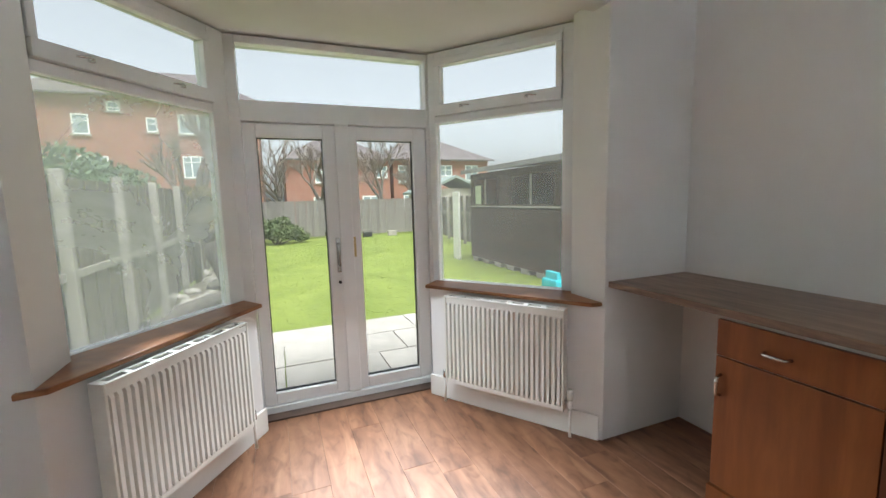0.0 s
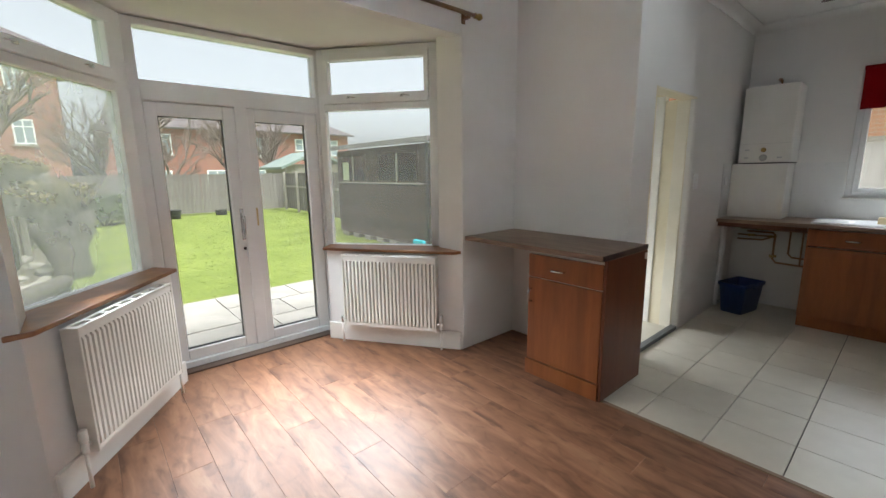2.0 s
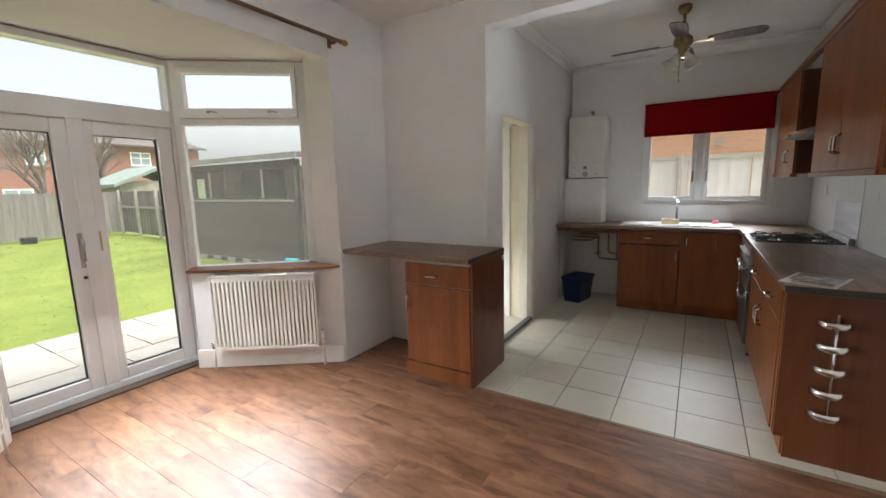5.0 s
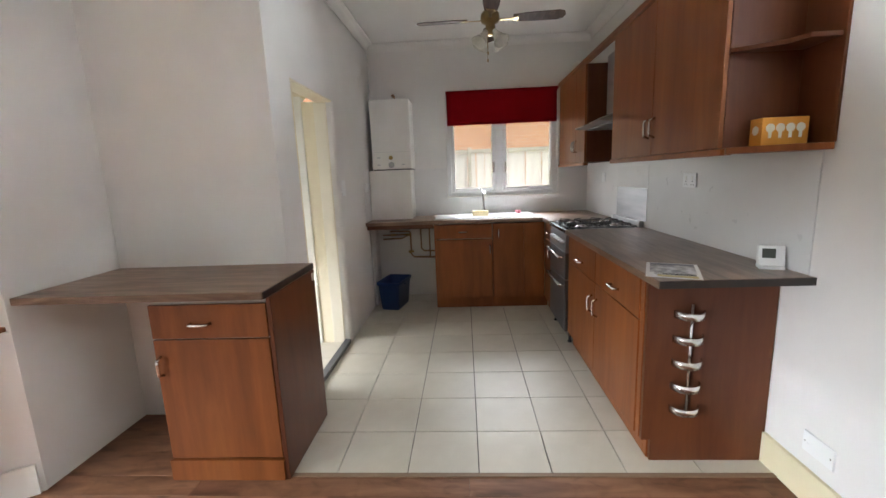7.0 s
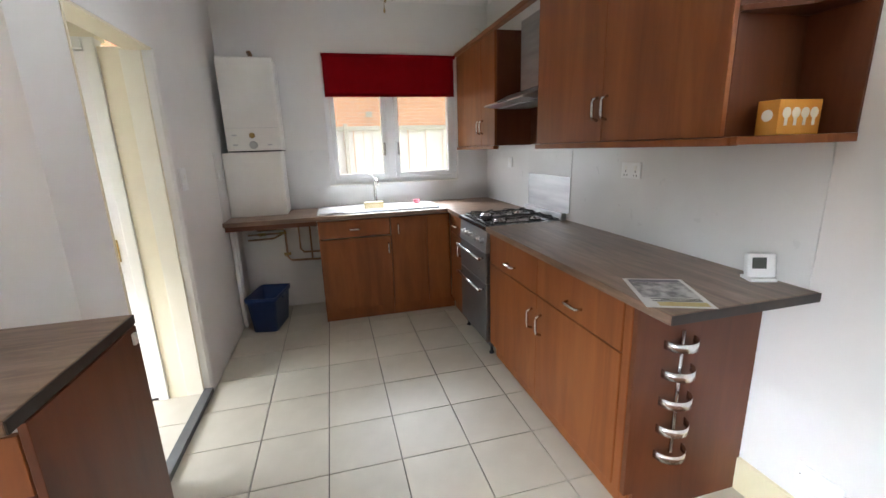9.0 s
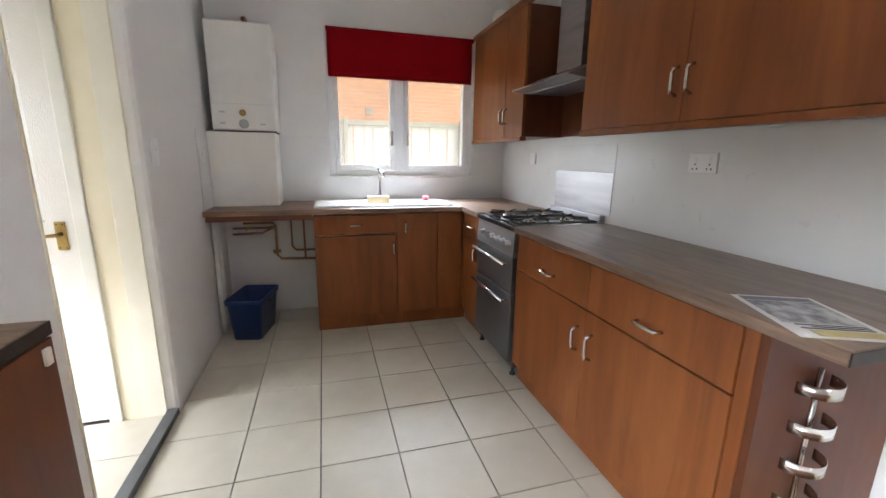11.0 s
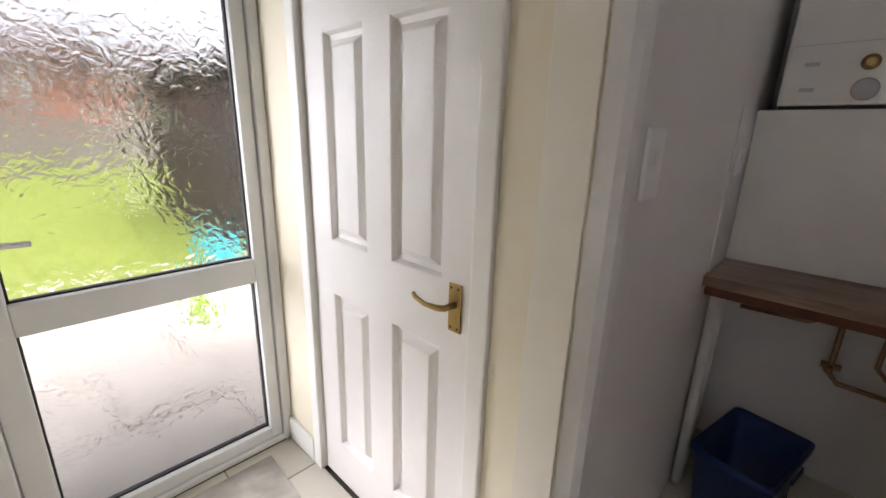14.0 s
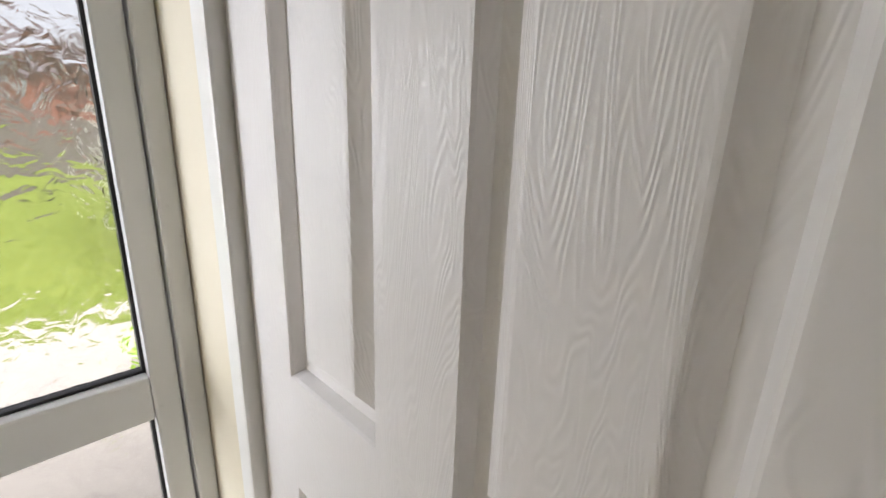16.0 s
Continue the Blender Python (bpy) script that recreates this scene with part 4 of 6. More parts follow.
# ---- wall units, hood, open end shelf ----
UZ0, UZ1, UF = 1.457, 2.28, -1.285
for x0, x1, split, cond in ((3.94, 4.912, 4.235, "two-door cherry wall cabinet beside the window"), (1.975, 3.25, 2.612, "wide two-door cherry wall cabinet")):
    c = empty("wall_cabinet", ((x0 + x1) / 2, -1.45, UZ0), cond, "cabinet", "wall cabinets")
    # Carcass sides take the shaded copy of the door laminate.
    piece("body", (x0, x1, SOUTH + 0.001, UF - 0.0195, UZ0, UZ1), CHERRY_SHADED, c)
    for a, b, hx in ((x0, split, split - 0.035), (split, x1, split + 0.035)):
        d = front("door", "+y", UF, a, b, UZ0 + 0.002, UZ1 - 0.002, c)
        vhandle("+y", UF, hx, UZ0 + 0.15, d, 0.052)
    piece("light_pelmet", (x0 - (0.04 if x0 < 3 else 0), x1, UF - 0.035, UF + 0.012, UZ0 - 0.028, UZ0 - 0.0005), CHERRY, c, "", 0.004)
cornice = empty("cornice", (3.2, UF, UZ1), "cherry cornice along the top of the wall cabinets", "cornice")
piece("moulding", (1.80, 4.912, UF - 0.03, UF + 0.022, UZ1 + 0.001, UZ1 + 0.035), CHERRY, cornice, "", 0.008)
piece("back_board", (3.262, 3.951, SOUTH + 0.001, SOUTH + 0.012, 1.46, UZ1), CHERRY_SHADED, cornice, "board behind the hood in shaded cherry tone")

hd = empty("cooker_hood", (3.6, -1.4, 1.73), "stainless steel chimney cooker hood with a curved lip", "cooker hood")
piece("chimney", (3.475, 3.735, SOUTH + 0.013, -1.40, 1.8305, UZ1), STEEL, hd, "", 0.003)
bm = bmesh.new()
hp = [(-1.585, 1.73), (-1.28, 1.73), (-1.20, 1.738), (-1.20, 1.748), (-1.28, 1.77), (-1.40, 1.825), (-1.585, 1.83)]
slab(bm, hp[::-1], 3.272, 3.94)
bmesh.ops.transform(bm, matrix=Matrix(((0, 0, 1, 0), (1, 0, 0, 0), (0, 1, 0, 0), (0, 0, 0, 1))), verts=bm.verts[:])
part("canopy", bm, STEEL, hd)
piece("filter", (3.32, 3.90, -1.53, -1.30, 1.722, 1.7295), surface("hood_filter_mesh", (0.25, 0.25, 0.25), (0.33, 0.33, 0.33), 0.4, 0.9, fine=200), hd, "grey metal grease filter")
for k in range(4):
    piece("button", (3.52 + k * 0.04, 3.54 + k * 0.04, -1.2005, -1.194, 1.740, 1.746), BLACK, hd, "", 0.001)

es = empty("end_shelf", (1.9, -1.45, UZ0), "open cherry end shelf unit of the wall cabinets", "shelf")
out = [(1.974, -1.30), (1.93, -1.30), (1.795, -1.46), (1.795, SOUTH + 0.014), (1.974, SOUTH + 0.014)]
short = [(1.974, -1.30), (1.962, -1.30), (1.87, -1.455), (1.795, -1.475), (1.795, SOUTH + 0.014), (1.974, SOUTH + 0.014)]
for name, z0, z1, e in (("bottom_shelf", UZ0 - 0.024, UZ0 + 0.002, 0.02), ("middle_shelf", 1.83, 1.848, 0.0), ("top_shelf", UZ1 - 0.018, UZ1, 0.0)):
    bm = bmesh.new()
    slab(bm, [(x - (e if x < 1.95 else 0), y + (e if y > -1.4 and x < 1.95 else 0)) for x, y in (short if name == "middle_shelf" else out)][::-1], z0, z1, 0.003)
    part(name, bm, CHERRY if name == "bottom_shelf" else CHERRY_SHADED, es)
# The recess's shade is in the colour of this board and the upper shelves.
piece("back_panel", (1.785, 1.974, SOUTH + 0.001, SOUTH + 0.0135, UZ0 + 0.0025, UZ1), CHERRY_SHADED, es, "back panel in shaded cherry tone")

ul = empty("under_cabinet_light", (2.38, -1.46, UZ0), "small round light under the wall cabinet, switched off", "lamp")
bm = bmesh.new()
lathe(bm, [(0.042, -0.0005), (0.044, -0.008), (0.040, -0.018), (0.028, -0.021)], 2.38, -1.46, UZ0, 20)
part("housing", bm, STEEL, ul)
bm = bmesh.new()
lathe(bm, [(0.027, -0.0212), (0.022, -0.024), (0.0, -0.025)], 2.38, -1.46, UZ0, 20)
part("lens", bm, GLOSSW, ul, "frosted white lens")
bm = bmesh.new()
lathe(bm, [(0.058, 0.0), (0.060, 0.05), (0.056, 0.11), (0.042, 0.15), (0.015, 0.168), (0.0, 0.17)], 4.72, -1.42, UZ1 + 0.0365, 20)
tagged(part("plastic_dome", bm, GLOSSW), "white rounded plastic cover on top of the wall cabinet", "cover")

# the box of bulbs on the end shelf
bx = empty("bulb_box", (1.90, -1.46, UZ0), "orange cardboard box of light bulbs on the shelf", "box")
piece("carton", (1.87, 1.94, -1.56, -1.385, UZ0 + 0.0025, UZ0 + 0.108), surface("orange_card", (0.55, 0.22, 0.02), (0.66, 0.30, 0.04), 0.5, scale=8), bx, bevel=0.002)
PALE = surface("pale_print", (0.72, 0.70, 0.64), (0.8, 0.78, 0.72), 0.5)
for k in range(4):
    bm = bmesh.new()
    lathe(bm, [(0.017, 0), (0.017, 0.001)], 1.8695, -1.530 + k * 0.038, UZ0 + 0.068, 14, Matrix.Rotation(radians(-90), 3, "Y"))
    box(bm, 1.8685, 1.8695, -1.536 + k * 0.038, -1.524 + k * 0.038, UZ0 + 0.03, UZ0 + 0.056)
    part("printed_bulb", bm, PALE, bx, "printed pale bulb picture")
bm = bmesh.new()
lathe(bm, [(0.018, 0), (0.018, 0.001)], 1.905, -1.3845, UZ0 + 0.062, 14, Matrix.Rotation(radians(-90), 3, "X"))
part("printed_bulb", bm, PALE, bx)

# under-cabinet lamp fitting
bm = bmesh.new()
slab(bm, [(2.30, -1.36), (2.46, -1.36), (2.46, -1.44), (2.30, -1.44)][::-1], UZ0 - 0.022, UZ0 - 0.0005, 0.006)
tagged(part("cabinet_light", bm, CHROME), "small unlit metal light under the wall cabinet", "light fitting")

# ---- boiler and boxing ----
bo = empty("boiler", (4.76, 0.54, 1.47), "white wall-hung boiler with two dials", "boiler")
BX = 4.60
piece("casing", (BX, EAST - 0.001, 0.332, 0.748, 1.478, 2.19), GLOSSW, bo, bevel=0.012)
# The gap's shade under the boiler is put in as a black strip.
piece("base_shadow_gap", (BX + 0.012, EAST - 0.001, 0.337, 0.743, 1.468, 1.4775), BLACK, bo, "black strip for the shade under the casing", 0.001)
bm = bmesh.new()
lathe(bm, [(0.022, 0), (0.022, 0.004), (0.016, 0.006), (0.015, 0.014), (0.010, 0.016)], BX, 0.548, 1.597, 18, Matrix.Rotation(radians(-90), 3, "Y"))
part("dial", bm, BRASS, bo, "brass-coloured dial")
bm = bmesh.new()
lathe(bm, [(0.032, 0), (0.032, 0.004), (0.026, 0.008), (0.006, 0.009)], BX, 0.545, 1.522, 20, Matrix.Rotation(radians(-90), 3, "Y"))
part("clock_dial", bm, surface("grey_plastic", (0.38, 0.38, 0.37), (0.46, 0.46, 0.45), 0.4), bo, "round grey timer dial")
for yy, zz in ((0.68, 1.60), (0.68, 1.525), (0.42, 1.522)):
    piece("printed_label", (BX - 0.0012, BX + 0.001, yy - 0.018, yy + 0.018, zz - 0.006, zz + 0.006), surface("grey_print", (0.5, 0.5, 0.5), (0.56, 0.56, 0.56), 0.5), bo, "unreadable grey print", 0.0005)
piece("panel_seam", (BX - 0.0015, BX + 0.002, 0.345, 0.735, 1.655, 1.6575), surface("seam_grey", (0.55, 0.55, 0.53), (0.6, 0.6, 0.58), 0.5), bo, "", 0.0005)
bm = bmesh.new()
tube(bm, [(4.76, 0.50, 2.19), (4.76, 0.50, 2.235), (4.765, 0.51, 2.255), (4.80, 0.53, 2.262), (4.918, 0.54, 2.262)], 0.011, 10)
part("pipe", bm, surface("tarnished_copper", (0.28, 0.16, 0.09), (0.4, 0.25, 0.15), 0.4, 0.8), bo, "short tarnished pipe")
solid("trim_boiler_boxing", [(BX - 0.004, EAST - 0.007, 0.347, KN - 0.007, WZ1 + 0.0005, 1.466)], GLOSSW, "white boxing under the boiler", "boxing", bevel=0.004)

# ---- the gap under the worktop: pipes and recycling box ----
COPPER = bpy.data.materials["tarnished_copper"]
PIPEW = surface("white_waste_pipe", (0.66, 0.66, 0.63), (0.74, 0.74, 0.71), 0.4)
pw = empty("pipework", (4.88, 0.4, 0.6), "copper and white plastic pipework under the worktop", "pipes")
for pts, r, mt, nm in (
    ([(4.88, 0.72, 0.80), (4.88, 0.30, 0.80), (4.88, 0.11, 0.80)], 0.009, COPPER, "copper_pipe"),
    ([(4.88, 0.74, 0.73), (4.88, 0.47, 0.73), (4.875, 0.45, 0.73)], 0.009, COPPER, "copper_pipe"),
    ([(4.865, 0.74, 0.685), (4.865, 0.52, 0.69), (4.875, 0.46, 0.72)], 0.009, COPPER, "copper_pipe"),
    ([(4.88, 0.66, 0.77), (4.88, 0.44, 0.77), (4.88, 0.42, 0.75), (4.88, 0.42, 0.50), (4.88, 0.39, 0.465), (4.88, 0.11, 0.455)], 0.010, COPPER, "copper_pipe"),
    ([(4.88, 0.30, 0.795), (4.88, 0.30, 0.57), (4.88, 0.27, 0.535), (4.88, 0.11, 0.53)], 0.009, COPPER, "copper_pipe"),
    ([(4.88, 0.20, 0.795), (4.88, 0.20, 0.47)], 0.008, COPPER, "copper_pipe"),
    ([(4.45, 0.772, 0.87), (4.45, 0.772, 0.10), (4.46, 0.772, 0.03), (4.55, 0.772, 0.03)], 0.019, PIPEW, "waste_pipe"),
    ([(4.56, 0.775, 0.87), (4.56, 0.775, 0.05)], 0.017, PIPEW, "waste_pipe"),
    ([(4.50, 0.66, 0.875), (4.60, 0.64, 0.87), (4.88, 0.60, 0.845)], 0.02, PIPEW, "waste_pipe"),
):
    bm = bmesh.new()
    tube(bm, pts, r, 10)
    part(nm, bm, mt, pw)
for yy, zz in ((0.42, 0.53), (0.44, 0.73), (0.55, 0.80), (0.62, 0.73)):
    bm = bmesh.new()
    tube(bm, [(4.88, yy - 0.03, zz), (4.88, yy + 0.03, zz)], 0.013, 10)
    tube(bm, [(4.88, yy, zz), (4.845, yy, zz), (4.835, yy + 0.015, zz)], [0.008, 0.008, 0.014], 8)
    part("valve", bm, BRASS, pw, "brass stop valve")

bn = empty("recycling_box", (4.45, 0.60, 0), "open blue plastic recycling box on the floor", "box")
bm = bmesh.new()
BLUE = surface("blue_plastic", (0.004, 0.024, 0.12), (0.008, 0.04, 0.17), 0.35, scale=4)
def rect(cx, cy, w, h, z, r=0.03):
    out = []
    for sx, sy, a0 in ((1, 1, 0), (-1, 1, 90), (-1, -1, 180), (1, -1, 270)):
        for k in range(4):
            a = radians(a0 + 30 * k)
            out.append(bm.verts.new((cx + sx * (w / 2 - r) + r * math.cos(a), cy + sy * (h / 2 - r) + r * math.sin(a), z)))
    return out
cx, cy = 4.50, 0.572
rows_b = [rect(cx, cy, 0.38, 0.22, 0.002), rect(cx, cy, 0.43, 0.27, 0.29), rect(cx, cy, 0.455, 0.295, 0.295), rect(cx, cy, 0.46, 0.30, 0.33), rect(cx, cy, 0.44, 0.28, 0.331), rect(cx, cy, 0.42, 0.26, 0.29), rect(cx, cy, 0.37, 0.21, 0.01)]
for u, v in zip(rows_b, rows_b[1:]):
    for i in range(len(u)):
        bm.faces.new((u[i], u[(i + 1) % len(u)], v[(i + 1) % len(u)], v[i])).smooth = True
bm.faces.new(rows_b[0][::-1])
bm.faces.new(rows_b[-1])
askew = pose(cx, cy, 0, 0, 0, -12) @ Matrix.Diagonal((0.88, 0.88, 0.92, 1)) @ pose(-cx, -cy, 0)
placed(bm, askew)
part("tub", bm, BLUE, bn)
for yy in (cy - 0.155, cy + 0.155):
    bm = bmesh.new()
    tube(bm, [(cx - 0.06, yy, 0.30), (cx - 0.06, yy * 1.0, 0.285), (cx + 0.06, yy, 0.285), (cx + 0.06, yy, 0.30)], 0.006, 8)
    placed(bm, askew)
    part("grip", bm, BLUE, bn)

# ---- small things on the worktop and walls ----
pp = empty("leaflet", (1.98, -1.13, WZ1), "printed glossy paper leaflet lying on the worktop", "leaflet")
mp = pose(1.972, -1.128, WZ1 + 0.001, 0, 0, -23.7)
def flat(name, x0, x1, y0, y1, z, material, parent, m):
    bm = bmesh.new()
    box(bm, x0, x1, y0, y1, z, z + 0.0006)
    placed(bm, m)
    return part(name, bm, material, parent)
PAPER = surface("white_paper", (0.66, 0.66, 0.66), (0.74, 0.74, 0.74), 0.35, scale=4, relief=0.02)
flat("sheet", -0.148, 0.148, -0.105, 0.105, 0.0, PAPER, pp, mp)
flat("photo_band", -0.06, 0.10, -0.09, 0.09, 0.0012, surface("grey_photo_print", (0.10, 0.10, 0.12), (0.5, 0.5, 0.52), 0.3, scale=18, spread=0.2), pp, mp)
flat("title_band", 0.105, 0.135, -0.09, 0.09, 0.0012, surface("dark_print", (0.08, 0.08, 0.12), (0.14, 0.14, 0.2), 0.35, scale=30), pp, mp)
flat("colour_band", -0.135, -0.10, -0.09, 0.06, 0.0012, surface("ochre_print", (0.42, 0.33, 0.10), (0.5, 0.42, 0.2), 0.35, scale=30), pp, mp)
for k in range(3):
    flat("text_line", -0.094 + k * 0.011, -0.089 + k * 0.011, -0.085, 0.07 - 0.03 * (k % 2), 0.0012, BLACK, pp, mp)

th = empty("thermostat", (2.0, -1.54, WZ1), "white room thermostat on a stand with a grey display", "thermostat")
mt = pose(1.96, -1.535, WZ1 + 0.001, 0, 0, -112)
bm = bmesh.new()
slab(bm, [(-0.048, -0.012), (0.048, -0.012), (0.05, 0.014), (-0.05, 0.014)], 0.012, 0.10, 0.006)
placed(bm, mt @ pose(0, 0, 0, -10, 0, 0))
part("casing", bm, UPVC, th)
bm = bmesh.new()
box(bm, -0.034, 0.014, -0.0135, -0.0115, 0.045, 0.086)
placed(bm, mt @ pose(0, 0, 0, -10, 0, 0))
part("display", bm, surface("grey_lcd", (0.06, 0.07, 0.06), (0.09, 0.1, 0.09), 0.2), th, "dark grey display")
bm = bmesh.new()
box(bm, -0.045, 0.045, -0.025, 0.045, 0.0, 0.012, 0.003)
placed(bm, mt)
part("stand", bm, UPVC, th)


def wall_plate(kind_name, m, w, h, label, category, n_rockers):
    """A switch or socket plate: x along the wall, y out of it."""
    s = empty(kind_name, m, label, category, "electric plates")
    bm = bmesh.new()
    box(bm, -w / 2, w / 2, 0.0, 0.009, -h / 2, h / 2, 0.003)
    placed(bm, m)
    part("plate", bm, UPVC, s)
    for i in range(n_rockers):
        xc = (i - (n_rockers - 1) / 2) * w / max(n_rockers, 1)
        bm = bmesh.new()
        box(bm, xc - 0.008, xc + 0.008, 0.009, 0.0125, 0.0, 0.024, 0.001)
        placed(bm, m)
        part("rocker", bm, GLOSSW, s)
    if category == "wall plate":
        for xc in (-0.06, 0.06):
            bm = bmesh.new()
            lathe(bm, [(0.0035, 0), (0.003, 0.001)], xc, 0.009, 0.0, 8, Matrix.Rotation(radians(-90), 3, "X"))
            placed(bm, m)
            part("screw", bm, CHROME, s)
    if category == "socket":
        for i in range(n_rockers):
            xc = (i - (n_rockers - 1) / 2) * w / 2
            for dx, dz in ((0, -0.006), (-0.011, -0.026), (0.011, -0.026)):
                bm = bmesh.new()
                box(bm, xc + dx - 0.003, xc + dx + 0.003, 0.0088, 0.0096, dz - 0.004, dz + 0.004)
                placed(bm, m)
                part("pin_hole", bm, BLACK, s)
    return s


def on_south(x, z, y=SOUTH):
    return Matrix.Translation((x, y, z))


def on_north(x, z, y=KN):
    return Matrix(((-1, 0, 0, x), (0, -1, 0, y), (0, 0, 1, z), (0, 0, 0, 1)))


wall_plate("blank_plate", on_south(1.69, 0.262), 0.146, 0.086, "white blank double wall plate over the skirting", "wall plate", 0)
wall_plate("socket", on_south(2.76, 1.305, SOUTH + 0.006), 0.146, 0.086, "white double socket on the wall tiles", "socket", 2)
wall_plate("switch", on_south(4.33, 1.31, SOUTH + 0.006), 0.086, 0.086, "white switch on the wall tiles beside the cooker", "switch", 1)
wall_plate("switch", on_north(3.62, 1.32), 0.086, 0.13, "white light switch beside the doorway", "switch", 1)
wall_plate("switch", on_north(4.44, 1.30, KN - 0.006), 0.086, 0.086, "white fused switch on the tile band", "switch", 1)

# wine bottle rack on the end panel
rk = empty("wine_rack", (1.97, -1.21, 0.5), "chrome wall-hung wine rack with five rings", "wine rack")
bm = bmesh.new()
tube(bm, [(1.969, -1.225, 0.27), (1.969, -1.225, 0.785)], 0.007, 10)
part("upright", bm, CHROME, rk)
for k in range(5):
    bm = bmesh.new()
    zc = 0.74 - 0.115 * k
    pts = [(1.972 - 0.062 * math.sin(a), -1.212 + 0.066 * math.cos(a)) for a in [i * math.pi / 12 for i in range(13)]]
    up = [bm.verts.new((x, y, zc + 0.017)) for x, y in pts]
    dn = [bm.verts.new((x, y, zc - 0.017)) for x, y in pts]
    for i in range(12):
        bm.faces.new((up[i], up[i + 1], dn[i + 1], dn[i])).smooth = True
    o = part("ring", bm, CHROME, rk, "half-round chrome strap")
    o.modifiers.new("thickness", "SOLIDIFY").thickness = 0.002

# ---- curtain pole over the bay ----
POLE = wood("brown_pole_wood", (0.12, 0.055, 0.025), (0.20, 0.10, 0.045), (0.28, 0.15, 0.07), 0.4, (1, 10, 10), 3)
cp = empty("curtain_pole", (0.5, 1.74, 2.52), "brown wooden curtain pole over the bay", "curtain pole")
bm = bmesh.new()
tube(bm, [(-0.80, 1.735, 2.515), (1.84, 1.735, 2.515)], 0.014, 14)
part("pole", bm, POLE, cp)
for px, sg in ((1.84, 1), (-0.80, -1)):
    bm = bmesh.new()
    lathe(bm, [(0.014, 0), (0.02, 0.008), (0.013, 0.02), (0.022, 0.04), (0.024, 0.055), (0.012, 0.075), (0.004, 0.08)], px, 1.735, 2.515, 14, Matrix.Rotation(radians(90 * sg), 3, "Y"))
    part("finial", bm, BRASS, cp, "turned finial")
for px in (1.79, -0.62, 0.55):
    bm = bmesh.new()
    box(bm, px - 0.014, px + 0.014, 1.735, 1.7995, 2.488, 2.506, 0.003)
    box(bm, px - 0.018, px + 0.018, 1.793, 1.7995, 2.465, 2.53, 0.002)
    part("bracket", bm, POLE, cp)

# ---- ceiling fan ----
fn = empty("ceiling_fan", (3.5, -0.45, CEIL_Z), "brown four-blade ceiling fan with brass motor and glass shades", "ceiling fan")
FX, FY = 3.5, -0.45
ANTIQ = surface("antique_brass", (0.24, 0.17, 0.08), (0.36, 0.27, 0.14), 0.35, 1.0, scale=8)
bm = bmesh.new()
lathe(bm, [(0.05, 0.0), (0.049, -0.03), (0.032, -0.06), (0.015, -0.065)], FX, FY, CEIL_Z - 0.001, 24)
part("canopy", bm, ANTIQ, fn)
bm = bmesh.new()
tube(bm, [(FX, FY, CEIL_Z - 0.06), (FX, FY, 2.600)], 0.012, 12)
part("downrod", bm, ANTIQ, fn)
bm = bmesh.new()
lathe(bm, [(0.02, 2.590), (0.05, 2.580), (0.068, 2.560), (0.072, 2.530), (0.066, 2.505), (0.036, 2.490), (0.034, 2.450), (0.042, 2.435), (0.036, 2.415), (0.01, 2.410)], FX, FY, 0, 28)
part("motor", bm, ANTIQ, fn, "antique brass motor housing")
BLADE = wood("brown_fan_blade", (0.05, 0.028, 0.018), (0.09, 0.05, 0.032), (0.14, 0.085, 0.055), 0.75, (1.5, 12, 12), 2)
for k in range(4):
    m = pose(FX, FY, 2.525, 0, 0, 88 + 90 * k) @ pose(0, 0, 0, -10, 0, 0)
    bm = bmesh.new()
    o = [(0.17, -0.045), (0.30, -0.058), (0.50, -0.062), (0.54, -0.045), (0.555, 0.0), (0.54, 0.045), (0.50, 0.062), (0.30, 0.058), (0.17, 0.045)]
    slab(bm, o, -0.003, 0.003)
    placed(bm, m)
    bl2 = part("blade", bm, BLADE, fn, "dark brown wooden blade")
    bm = bmesh.new()
    slab(bm, [(0.07, -0.012), (0.15, -0.012), (0.21, -0.035), (0.21, 0.035), (0.15, 0.012), (0.07, 0.012)], -0.010, -0.004)
    placed(bm, m)
    part("blade_iron", bm, ANTIQ, bl2, "brass blade bracket")
SHADE = surface("frosted_shade_glass", (0.60, 0.58, 0.52), (0.70, 0.68, 0.62), 0.25, scale=12, fine=40, relief=0.1)
for k in range(4):
    a = radians(40 + 90 * k)
    m = Matrix.Rotation(a, 3, "Z") @ Matrix.Rotation(radians(-38), 3, "Y")
    bm = bmesh.new()
    lathe(bm, [(0.018, 0.0), (0.022, -0.03), (0.034, -0.06), (0.042, -0.085), (0.058, -0.11), (0.062, -0.115), (0.056, -0.108), (0.038, -0.082), (0.03, -0.06), (0.016, -0.02)], FX + 0.045 * math.cos(a), FY + 0.045 * math.sin(a), 2.435, 20, m)
    part("shade", bm, SHADE, fn, "frosted glass tulip shade")
for dx, lo in ((0.03, 2.260), (-0.02, 2.300)):
    bm = bmesh.new()
    tube(bm, [(FX + dx, FY + 0.02, 2.420), (FX + dx, FY + 0.02, lo)], 0.0018, 6)
    lathe(bm, [(0.002, 0.0), (0.007, -0.012), (0.006, -0.025), (0.002, -0.03)], FX + dx, FY + 0.02, lo, 10)
    part("pull_chain", bm, ANTIQ, fn)

